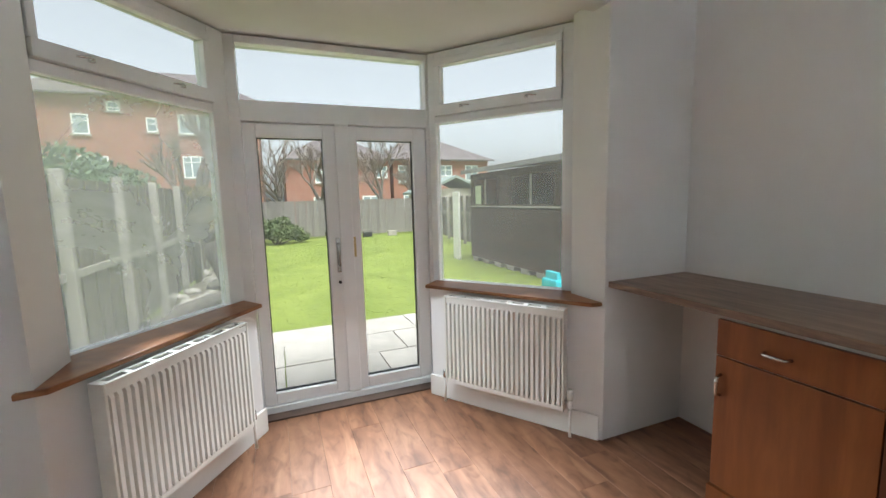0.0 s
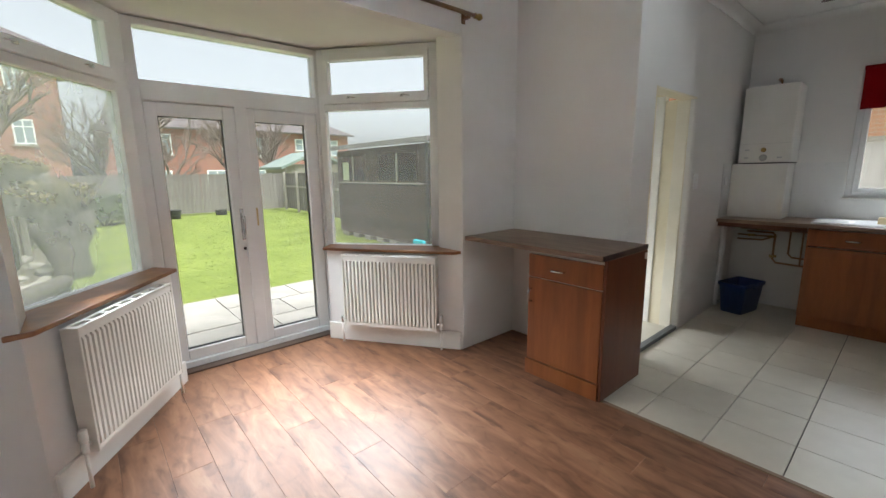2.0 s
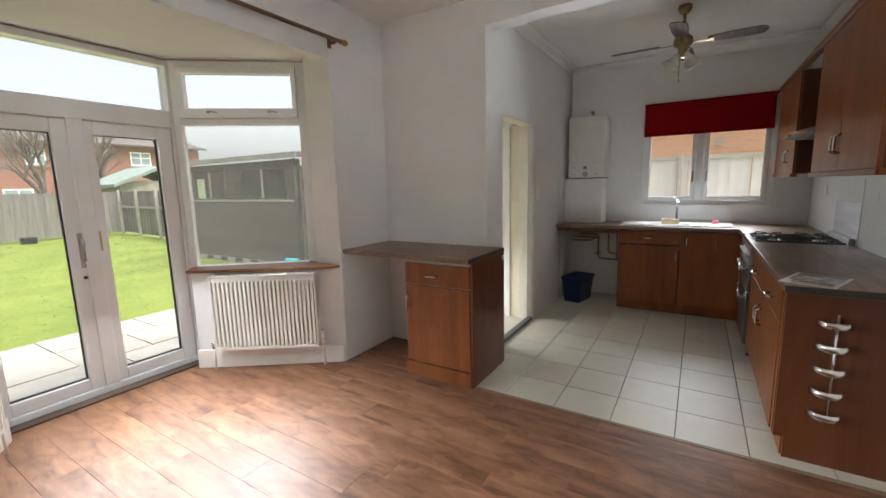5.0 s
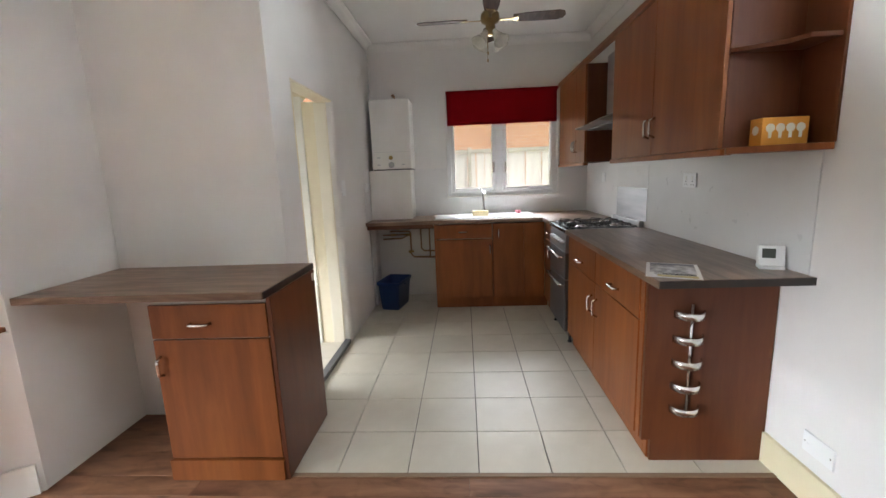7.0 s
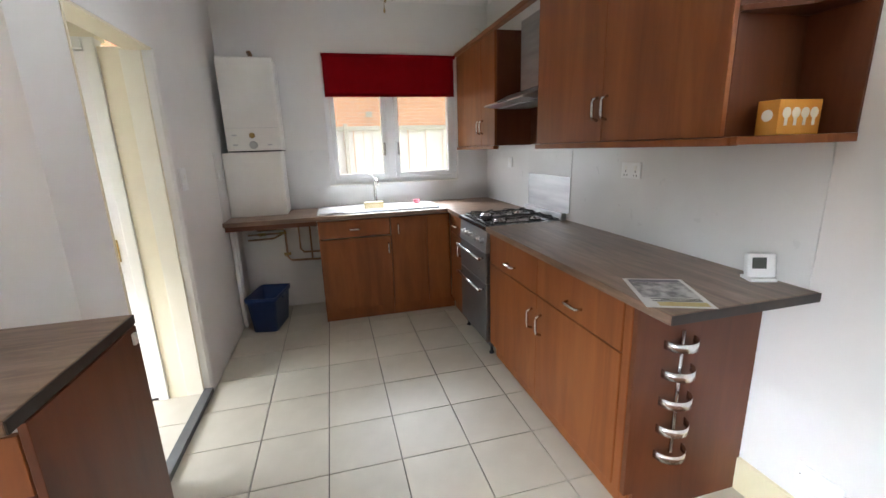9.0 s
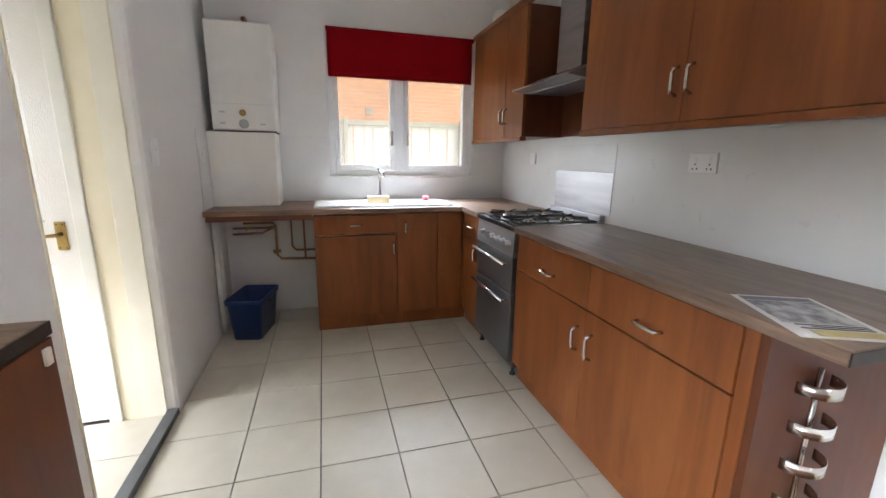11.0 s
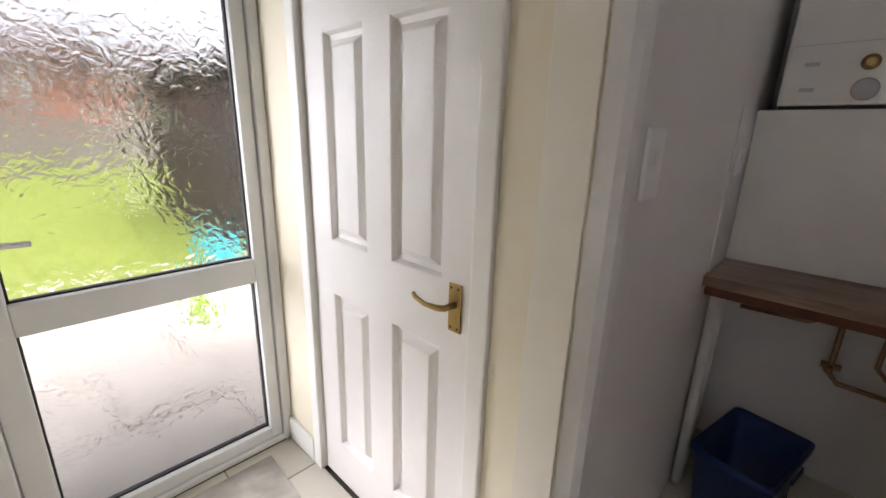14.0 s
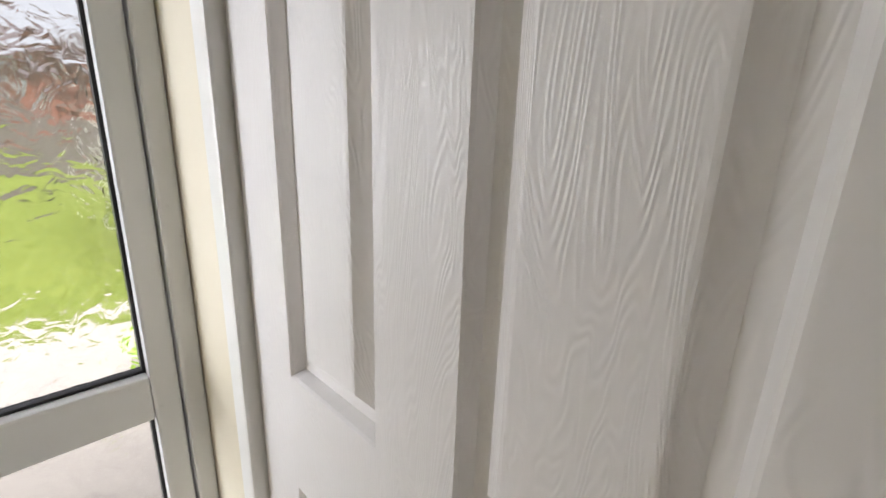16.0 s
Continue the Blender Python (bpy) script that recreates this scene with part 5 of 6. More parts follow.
# ---- lobby: panelled door, glazed back door, mat ----
def grained_paint(name):
    """White paint over an embossed wood grain."""
    m, nt, nd, ln, bs = nodes_of(name)
    bs.inputs["Roughness"].default_value = 0.34
    v = coords(nd, ln, (1.0, 34.0, 1.7))
    w = nd.new("ShaderNodeTexNoise")
    w.inputs["Scale"].default_value, w.inputs["Detail"].default_value, w.inputs["Distortion"].default_value = 1.0, 2.0, 0.6
    ln.new(v, w.inputs["Vector"])
    v2 = coords(nd, ln, (1.0, 8.0, 1.6))
    rings = tex_noise(nd, ln, v2, 1.5, 3.0, 0.5, 0.5)
    mul = nd.new("ShaderNodeMath")
    mul.operation = "MULTIPLY"
    mul.inputs[1].default_value = 260.0
    ln.new(rings, mul.inputs[0])
    sn = nd.new("ShaderNodeMath")
    sn.operation = "SINE"
    ln.new(mul.outputs[0], sn.inputs[0])
    fine = tex_noise(nd, ln, coords(nd, ln, (1, 260, 6)), 1.0, 3, 0.6)
    h = mix(nd, ln, sn.outputs[0], fine, 0.45)
    soft = tex_noise(nd, ln, coords(nd, ln), 2.2, 4)
    ln.new(ramp(nd, ln, soft, [(0.3, (0.74, 0.71, 0.68)), (0.7, (0.80, 0.775, 0.745))]), bs.inputs["Base Color"])
    bump(nd, ln, bs, h, 0.24, 0.0014)
    return m


DOORW = grained_paint("white_paint_over_wood_grain")
pd = empty("door_2", (LOBE, 1.48, 0), "white six-panel moulded interior door, shut", "door", "", "structure")
DX = LOBE + 0.004
DY0, DY1, DZ1 = 1.106, 1.846, 1.985
cols = ((1.215, 1.415), (1.53, 1.728))
rows_p = ((0.19, 0.815), (1.008, 1.64), (1.752, 1.905))
bm = bmesh.new()
ys = [DY0, cols[0][0], cols[0][1], cols[1][0], cols[1][1], DY1]
zs = [0.008, rows_p[0][0], rows_p[0][1], rows_p[1][0], rows_p[1][1], rows_p[2][0], rows_p[2][1], DZ1]
for i in range(5):
    for j in range(7):
        hole = i in (1, 3) and j in (1, 3, 5)
        y0, y1, z0, z1 = ys[i], ys[i + 1], zs[j], zs[j + 1]
        if not hole:
            bm.faces.new([bm.verts.new((DX, y, z)) for y, z in ((y0, z0), (y0, z1), (y1, z1), (y1, z0))])
        else:
            steps = [(0.0, 0.0), (0.003, 0.003), (0.009, 0.019), (0.024, 0.021), (0.044, 0.004), (0.048, 0.003)]
            loops = [[bm.verts.new((DX + d, y, z)) for y, z in ((y0 + o, z0 + o), (y0 + o, z1 - o), (y1 - o, z1 - o), (y1 - o, z0 + o))] for o, d in steps]
            for u, v in zip(loops, loops[1:]):
                for k in range(4):
                    bm.faces.new((u[k], u[(k + 1) % 4], v[(k + 1) % 4], v[k]))
            bm.faces.new(loops[-1])
bmesh.ops.remove_doubles(bm, verts=bm.verts[:], dist=0.0002)
e = [bm.verts.new((x, y, z)) for x in (DX, DX + 0.04) for y, z in ((DY0, 0.008), (DY1, 0.008), (DY1, DZ1), (DY0, DZ1))]
for f in ((4, 5, 6, 7), (0, 1, 5, 4), (1, 2, 6, 5), (2, 3, 7, 6), (3, 0, 4, 7)):
    bm.faces.new([e[k] for k in f])
part("door_leaf", bm, DOORW, pd)
for nm, b in (("door_frame", (LOBE - 0.022, LOBE + 0.05, 1.046, 1.102, 0.0, 2.045)), ("door_frame", (LOBE - 0.022, LOBE + 0.05, 1.850, 1.904, 0.0, 2.045)), ("door_frame", (LOBE - 0.022, LOBE + 0.05, 1.102, 1.850, 1.99, 2.045))):
    piece(nm, b, GLOSSW, pd, "", 0.006)
piece("backing", (DX + 0.045, DX + 0.06, 1.05, 1.9, 0.0, 2.04), GLOSSW, pd)
bm = bmesh.new()
box(bm, DX - 0.006, DX - 0.0005, 1.143, 1.184, 0.882, 1.01, 0.002)
hp2 = part("handle_plate", bm, BRASS, pd, "worn brass handle plate")
bm = bmesh.new()
tube(bm, [(DX - 0.004, 1.164, 0.955), (DX - 0.04, 1.166, 0.955), (DX - 0.05, 1.18, 0.955), (DX - 0.05, 1.225, 0.952), (DX - 0.048, 1.262, 0.960), (DX - 0.045, 1.272, 0.968)], [0.010, 0.008, 0.008, 0.006, 0.0065, 0.005], 10)
part("lever", bm, BRASS, hp2, "curved brass lever")
for zz in (0.893, 0.999):
    for yy in (1.152, 1.175):
        bm = bmesh.new()
        lathe(bm, [(0.0035, 0), (0.003, 0.0015)], DX - 0.006, yy, zz, 8, Matrix.Rotation(radians(-90), 3, "Y"))
        part("screw", bm, BLACK, hp2)

bd = empty("door_3", (3.05, LOBN, 0), "white upvc back door with leaf-patterned obscured glass, shut", "door", "", "structure")
Y0, Y1 = LOBN + 0.0, LOBN + 0.07
bars(bd, I4, [("door_frame", 2.602, 2.645, Y0, Y1 + 0.02, 0.0, 2.098), ("door_frame", 3.452, LOBE - 0.009, Y0 - 0.004, Y1 + 0.02, 0.0, 2.098), ("door_frame", 2.645, 3.452, Y0, Y1 + 0.02, 2.05, 2.098), ("door_sill", 2.645, 3.452, Y0, Y1 + 0.02, 0.0, 0.028)])
bars(bd, I4, [("stile", 2.648, 2.722, Y0 + 0.012, Y1, 0.03, 2.047), ("stile", 3.400, 3.449, Y0 + 0.012, Y1, 0.03, 2.047), ("rail", 2.722, 3.400, Y0 + 0.013, Y1, 0.03, 0.082),
              ("middle_rail", 2.722, 3.400, Y0 + 0.013, Y1, 0.768, 0.866), ("rail", 2.722, 3.400, Y0 + 0.013, Y1, 1.97, 2.047)])
pane(bd, I4, 2.722, 3.400, Y0 + 0.05, 0.866, 1.97, OBSCURE, 0.010)
pane(bd, I4, 2.722, 3.400, Y0 + 0.05, 0.082, 0.768, OBSCURE, 0.010)
bm = bmesh.new()
box(bm, 2.672, 2.70, Y0, Y0 + 0.0115, 0.93, 1.16, 0.004)
tube(bm, [(2.686, Y0 + 0.005, 1.05), (2.686, Y0 - 0.035, 1.05), (2.70, Y0 - 0.045, 1.05), (2.80, Y0 - 0.045, 1.047)], [0.010, 0.009, 0.009, 0.008], 10)
part("door_handle", bm, UPVC, bd, "white lever handle")
solid("trim_lobby_threshold", [(2.70, LOBE - 0.009, KN - 0.002, KN + 0.05, -0.01, 0.03)], surface("grey_threshold_metal", (0.10, 0.105, 0.11), (0.17, 0.175, 0.18), 0.5, 0.3), "dark grey doorway threshold strip", "threshold", bevel=0.003)
solid("trim_doorway_lining", [(2.70, 2.712, KN - 0.004, KN + 0.124, 0.0, 2.004), (2.712, LOBE - 0.009, KN + 0.001, KN + 0.124, 1.992, 2.004)], CREAM, "cream painted doorway lining", "door lining", bevel=0.002)
solid("trim_doorway_jamb", [(LOBE - 0.017, LOBE - 0.0085, KN + 0.052, 0.948, 0.0, 1.99)], surface("pale_cream_gloss", (0.74, 0.70, 0.60), (0.80, 0.765, 0.67), 0.45, scale=2.2, fine=60, relief=0.08), "pale cream painted jamb board of the doorway", "door lining", bevel=0.003)
solid("baseboard_lobby", [(LOBE - 0.024, LOBE - 0.0085, 1.906, LOBN, 0.0, 0.11)], GLOSSW, "white skirting in the lobby corner", "skirting", bevel=0.004)
bm = bmesh.new()
slab(bm, [(2.72, 1.62), (3.34, 1.66), (3.36, 2.06), (2.70, 2.06)], 0.001, 0.012, 0.004)
tagged(part("door_mat", bm, surface("worn_grey_mat", (0.22, 0.20, 0.17), (0.40, 0.37, 0.32), 0.95, scale=7, fine=160, relief=0.6)), "worn dusty grey door mat by the back door", "mat")

# ---- outside ----
GZ = -0.15
def brick_mat(name, c1, c2, mortar, scale=1.0):
    m, nt, nd, ln, bs = nodes_of(name)
    v = coords(nd, ln)
    sep = nd.new("ShaderNodeSeparateXYZ")
    ln.new(v, sep.inputs[0])
    add = nd.new("ShaderNodeMath")
    ln.new(sep.outputs["X"], add.inputs[0])
    ln.new(sep.outputs["Y"], add.inputs[1])
    cb = nd.new("ShaderNodeCombineXYZ")
    ln.new(add.outputs[0], cb.inputs["X"])
    ln.new(sep.outputs["Z"], cb.inputs["Y"])
    br = nd.new("ShaderNodeTexBrick")
    br.inputs["Scale"].default_value = 1.0
    br.inputs["Brick Width"].default_value, br.inputs["Row Height"].default_value, br.inputs["Mortar Size"].default_value = 0.225, 0.075, 0.008
    br.inputs["Color1"].default_value, br.inputs["Color2"].default_value, br.inputs["Mortar"].default_value = (*c1, 1), (*c2, 1), (*mortar, 1)
    ln.new(cb.outputs[0], br.inputs["Vector"])
    n = tex_noise(nd, ln, v, 0.6, 4)
    tone = ramp(nd, ln, n, [(0.3, (0.82, 0.80, 0.80)), (0.7, (1, 1, 1))])
    ln.new(mix(nd, ln, br.outputs["Color"], tone, 1.0, "MULTIPLY"), bs.inputs["Base Color"])
    bs.inputs["Roughness"].default_value = 0.9
    bump(nd, ln, bs, br.outputs["Fac"], -0.3, 0.006)
    return m


GRASS = surface("lawn_grass", (0.13, 0.18, 0.022), (0.22, 0.265, 0.05), 0.9, scale=1.1, fine=40, relief=0.1, dist=0.01)
BLADEG = surface("grass_blades", (0.12, 0.165, 0.02), (0.19, 0.235, 0.04), 0.7, scale=2.5, fine=20, relief=0)
SLAB = surface("grey_paving_slab", (0.40, 0.375, 0.345), (0.53, 0.495, 0.455), 0.75, scale=2.5, fine=50, relief=0.3, vary=0.2)
FENCE = surface("weathered_fence_board", (0.12, 0.10, 0.078), (0.25, 0.21, 0.165), 0.9, scale=2, fine=30, relief=0.4, stretch=(6, 6, 0.8), vary=0.3)
FENCEG = surface("grey_fence_board", (0.17, 0.15, 0.135), (0.26, 0.24, 0.22), 0.9, scale=2, fine=30, relief=0.4, stretch=(6, 6, 0.8), vary=0.25)
CONC = surface("pale_concrete_post", (0.29, 0.27, 0.235), (0.40, 0.37, 0.325), 0.9, scale=4, fine=60, relief=0.3)
SHEDW = surface("dark_shed_board", (0.055, 0.036, 0.028), (0.14, 0.095, 0.075), 0.75, scale=3, fine=30, relief=0.4, stretch=(1, 0.6, 8), vary=0.5)
SOIL = surface("dry_soil", (0.12, 0.10, 0.075), (0.24, 0.21, 0.16), 0.95, scale=3, fine=40, relief=0.9, dist=0.02)
BARK = surface("grey_bark", (0.07, 0.06, 0.05), (0.15, 0.13, 0.11), 0.95, scale=4, fine=30, relief=0.8, stretch=(4, 4, 1), dist=0.01)
TWIG = surface("brown_twigs", (0.15, 0.115, 0.095), (0.23, 0.18, 0.15), 0.95, scale=4)
LEAF = surface("shrub_leaf", (0.05, 0.085, 0.022), (0.12, 0.15, 0.05), 0.6, scale=3, vary=0.0)
IVY = surface("dry_ivy_leaf", (0.12, 0.10, 0.04), (0.22, 0.18, 0.08), 0.7, scale=3)
CONIF = surface("conifer_leaf", (0.08, 0.13, 0.07), (0.13, 0.20, 0.11), 0.7, scale=2)
BRICKR = brick_mat("red_house_brick", (0.37, 0.15, 0.11), (0.31, 0.12, 0.09), (0.32, 0.24, 0.20))
BRICKO = brick_mat("orange_house_brick", (0.66, 0.33, 0.19), (0.60, 0.28, 0.16), (0.55, 0.38, 0.28))
ROOF = surface("grey_roof_tile", (0.085, 0.07, 0.072), (0.14, 0.12, 0.12), 0.85, scale=1.2, fine=12, relief=0.4)
FARGLASS = surface("far_window_glass", (0.22, 0.27, 0.30), (0.32, 0.38, 0.42), 0.1, scale=1.5)

bm = bmesh.new()
R = 160
def gquad(x0, x1, y0, y1):
    bm.faces.new([bm.verts.new((x, y, GZ)) for x, y in ((x0, y0), (x1, y0), (x1, y1), (x0, y1))])
gquad(-R, R, -R, R)
tagged(part("ground", bm, GRASS), "mown green lawn and ground", "ground", "", "structure")

# patio slabs outside the doors
pv = empty("pavement", (1.2, 4.0, GZ), "grey stone patio slabs by the house", "patio", "", "structure")
rng2 = random.Random(3)
slab_mesh = {}
yy = 2.27
row = 0
while yy < 4.9:
    xx = 1.97 + (row % 2) * 0.1 if yy < 3.1 else -2.6 - (row % 2) * 0.3
    while xx < 5.4:
        w = rng2.choice((0.6, 0.6, 0.9))
        key = w
        if key not in slab_mesh:
            b2 = bmesh.new()
            box(b2, 0.006, w - 0.006, 0.006, 0.594, 0.0, 0.045)
            me = bpy.data.meshes.new("paving_slab")
            bmesh.ops.recalc_face_normals(b2, faces=b2.faces[:])
            b2.to_mesh(me)
            b2.free()
            me.materials.append(SLAB)
            slab_mesh[key] = me
        o = new("paving_slab", slab_mesh[key])
        o.matrix_basis = pose(xx, yy, GZ - 0.012 + rng2.uniform(0, 0.008), rng2.uniform(-0.4, 0.4), rng2.uniform(-0.4, 0.4), rng2.uniform(-0.5, 0.5))
        o.parent = pv
        o.matrix_parent_inverse = pv.matrix_world.inverted()
        xx += w
    yy += 0.6
    row += 1

# Unseen slab, added so that the fence gets grey bounce light, not green.
solid("path", [(5.2, 7.9, -4.5, 1.5, GZ - 0.05, GZ + 0.012)], CONC, "unseen pale concrete slab added for neutral bounce light", "path")

# grass blades
rng3 = np.random.RandomState(5)
N = 30000
gx = rng3.uniform(-1.1, 6.5, N)
gy = 4.98 + 13.3 * rng3.uniform(0, 1, N) ** 1.5
keep = ~((gx > 4.3) & (gy < 10.0))
gx, gy = gx[keep], gy[keep]
n = len(gx)
h = rng3.uniform(0.006, 0.018, n)
ang = rng3.uniform(0, 6.283, n)
w = 0.006 + 0.0012 * (gy - 5)
lean = rng3.uniform(-0.05, 0.05, (n, 2))
V = np.zeros((n, 3, 3))
V[:, 0] = np.stack([gx - w * np.cos(ang), gy - w * np.sin(ang), np.full(n, GZ)], 1)
V[:, 1] = np.stack([gx + w * np.cos(ang), gy + w * np.sin(ang), np.full(n, GZ)], 1)
V[:, 2] = np.stack([gx + lean[:, 0], gy + lean[:, 1], GZ + h], 1)
me = bpy.data.meshes.new("grass")
me.from_pydata(V.reshape(-1, 3).tolist(), [], np.arange(3 * n).reshape(-1, 3).tolist())
me.materials.append(BLADEG)
tagged(new("grass", me), "short green lawn grass blades", "grass", "", "stuff")


def fence(name, p, q, bay, top, label, board_mat, rail=True, board_w=0.15, posts=True, gap=0.004, side=1):
    """A board fence from p to q with posts every bay metres."""
    p, q = Vector((*p, 0)), Vector((*q, 0))
    L = (q - p).length
    d = (q - p) / L
    nrm = Vector((-d.y, d.x, 0)) * side
    m = Matrix(((d.x, nrm.x, 0, p.x), (d.y, nrm.y, 0, p.y), (0, 0, 1, GZ), (0, 0, 0, 1)))
    f = empty(name, Matrix.Translation((p.x, p.y, GZ)), label, "fence", "garden fences")
    rg = random.Random(name + str(L))
    bmb = bmesh.new()
    box(bmb, gap / 2, board_w - gap / 2, -0.010, 0.010, 0.0, 1.0)
    me = bpy.data.meshes.new("board")
    bmesh.ops.recalc_face_normals(bmb, faces=bmb.faces[:])
    bmb.to_mesh(me)
    bmb.free()
    me.materials.append(board_mat)
    x = 0.0
    i = 0
    while x < L - 0.02:
        o = new("board", me)
        hgt = top - GZ - 0.10 + rg.uniform(-0.012, 0.012)
        o.matrix_basis = m @ pose(x, (i % 2) * 0.016, 0.08, 0, rg.uniform(-0.4, 0.4), 0) @ Matrix.Diagonal((1, 1, hgt, 1))
        o.parent = f
        o.matrix_parent_inverse = f.matrix_world.inverted()
        x += board_w
        i += 1
    k = 0
    while posts and k * bay <= L + 0.01:
        bm = bmesh.new()
        box(bm, k * bay - 0.032, k * bay + 0.032, 0.032, 0.13, -0.05, top - GZ + 0.04, 0.008)
        placed(bm, m)
        part("post", bm, CONC, f, "pale concrete post")
        k += 1
    if rail:
        for z in rail:
            bm = bmesh.new()
            box(bm, 0, L, 0.028, 0.062, z - GZ - 0.035, z - GZ + 0.035)
            placed(bm, m)
            part("rail", bm, CONC if posts else board_mat, f, "pale horizontal rail")
    return f


fence("garden_fence", (-1.72, 3.3), (-1.15, 18.6), 1.30, 1.72, "weathered board fence with pale posts along the garden", FENCE, rail=(0.82,), side=-1)
fence("garden_fence", (-1.2, 18.6), (6.6, 18.6), 1.9, 1.50, "grey board fence at the far end of the garden", FENCEG, rail=False, posts=False)
fence("garden_fence", (6.75, 18.6), (5.9, 9.9), 1.9, 1.50, "grey board fence with pale posts behind the shed", FENCEG, rail=(0.9,), side=-1)
fence("passage_fence", (8.0, 1.5), (8.0, -4.5), 1.83, 1.83, "pale board fence outside the kitchen window", surface("pale_fence_board", (0.60, 0.57, 0.56), (0.70, 0.67, 0.66), 0.9, scale=2, stretch=(6, 6, 0.8), vary=0.08), rail=(1.80,), side=-1)

# border along the fence: soil, stones, a log
bm = bmesh.new()
rows_s = []
for j in range(60):
    y = 4.9 + j * 0.23
    xl = -1.70 + 0.035 * (y - 3.3)
    rows_s.append([bm.verts.new((xl + 0.14 * i, y, GZ + 0.004 + (0.10 * math.sin(math.pi * min(i / 5, 1)) if i < 6 else 0) * (0.6 + 0.8 * noise.noise((i * 0.4, y * 1.3, 0))) )) for i in range(7)])
for u, v in zip(rows_s, rows_s[1:]):
    for i in range(6):
        bm.faces.new((u[i], u[i + 1], v[i + 1], v[i])).smooth = True
tagged(part("soil_border", bm, SOIL), "bare soil border along the fence", "soil", "", "structure")


def rock(x, y, r, seed, mat=CONC):
    bm = bmesh.new()
    bmesh.ops.create_icosphere(bm, subdivisions=2, radius=r)
    for v in bm.verts:
        k = 1 + 0.45 * noise.noise(v.co * (2.2 / r) + Vector((seed, seed * 2.0, 0)))
        v.co = Vector((v.co.x * k * 1.3, v.co.y * k, v.co.z * k * 0.7))
    placed(bm, Matrix.Translation((x, y, GZ + r * 0.45 + 0.04)))
    return tagged(part("stone", bm, mat), "rough pale stone on the soil border", "stone", "border stones")
rg = random.Random(9)
for i in range(16):
    rock(-1.25 + rg.uniform(-0.25, 0.45), 4.9 + i * 0.34 + rg.uniform(-0.15, 0.15), rg.uniform(0.07, 0.17), i * 1.7)
bm = bmesh.new()
tube(bm, [(-1.35, 5.6, 0.02), (-1.0, 6.2, 0.06), (-0.75, 7.0, 0.03), (-0.7, 7.4, -0.02)], [0.10, 0.12, 0.10, 0.05], 12)
tagged(part("fallen_log", bm, BARK), "short grey fallen log on the soil", "log")


def leaf_cloud(name, blobs, count, size, material, label, category, seed, flat_z=0.6):
    """Many small leaves scattered in a few overlapping clumps, on a few stems."""
    rs = np.random.RandomState(seed)
    verts, faces = [], []
    wts = np.array([b[3] ** 2 for b in blobs])
    wts = wts / wts.sum()
    pick = rs.choice(len(blobs), count, p=wts)
    for b in pick:
        cx, cy, cz, r = blobs[b]
        d = rs.normal(size=3)
        d /= np.linalg.norm(d)
        p = np.array([cx, cy, cz]) + d * r * (0.45 + 0.6 * rs.uniform() ** 0.6) * np.array([1, 1, flat_z])
        a = rs.normal(size=3)
        a /= np.linalg.norm(a)
        c = np.cross(a, rs.normal(size=3))
        c /= np.linalg.norm(c)
        s = size * rs.uniform(0.6, 1.4)
        k = len(verts)
        verts += [tuple(p - a * s), tuple(p + c * s * 0.5), tuple(p + a * s), tuple(p - c * s * 0.5)]
        faces.append((k, k + 1, k + 2, k + 3))
    base = (blobs[0][0], blobs[0][1], GZ)
    t = empty(name, base, label, category)
    me = bpy.data.meshes.new("crown")
    me.from_pydata(verts, [], faces)
    me.materials.append(material)
    o = new("crown", me)
    o.parent = t
    o.matrix_parent_inverse = t.matrix_world.inverted()
    bm = bmesh.new()
    for cx, cy, cz, r in blobs[:6]:
        tube(bm, [(base[0] + 0.1 * (cx - base[0]), base[1] + 0.1 * (cy - base[1]), GZ), ((base[0] + cx) / 2, (base[1] + cy) / 2, (GZ + cz) / 2), (cx, cy, cz)], [0.04, 0.025, 0.008], 6)
    part("stem", bm, BARK, t)
    return t


leaf_cloud("shrub", [(0.1, 16.9, 0.35, 0.55), (0.6, 17.1, 0.3, 0.5), (-0.4, 17.0, 0.5, 0.6), (1.0, 17.2, 0.1, 0.35), (0.3, 17.2, 0.7, 0.35)], 2600, 0.06, LEAF, "green and yellowish leafy shrub by the far fence", "shrub", 1)
leaf_cloud("shrub", [(-0.6, 17.6, 0.5, 0.5), (-0.9, 17.2, 0.8, 0.5)], 1200, 0.06, IVY, "brownish shrub by the far fence", "shrub", 2)
hedge = [(-4.4 + 0.5 * math.sin(i * 2.1), 10.2 + i * 0.7, 1.95 + 0.30 * math.sin(i * 1.3), 0.85) for i in range(9)]
leaf_cloud("conifer_hedge", hedge, 9000, 0.07, CONIF, "blue-green conifer hedge beyond the fence", "hedge", 3)
ivy = [(-1.62 + 0.035 * (y - 3.3), y, 1.68 + 0.06 * math.sin(y * 3), 0.20) for y in [9.4 + 0.28 * i for i in range(24)]]
leaf_cloud("ivy", ivy, 3800, 0.04, IVY, "dry ivy over the top of the fence", "ivy", 4, 0.55)

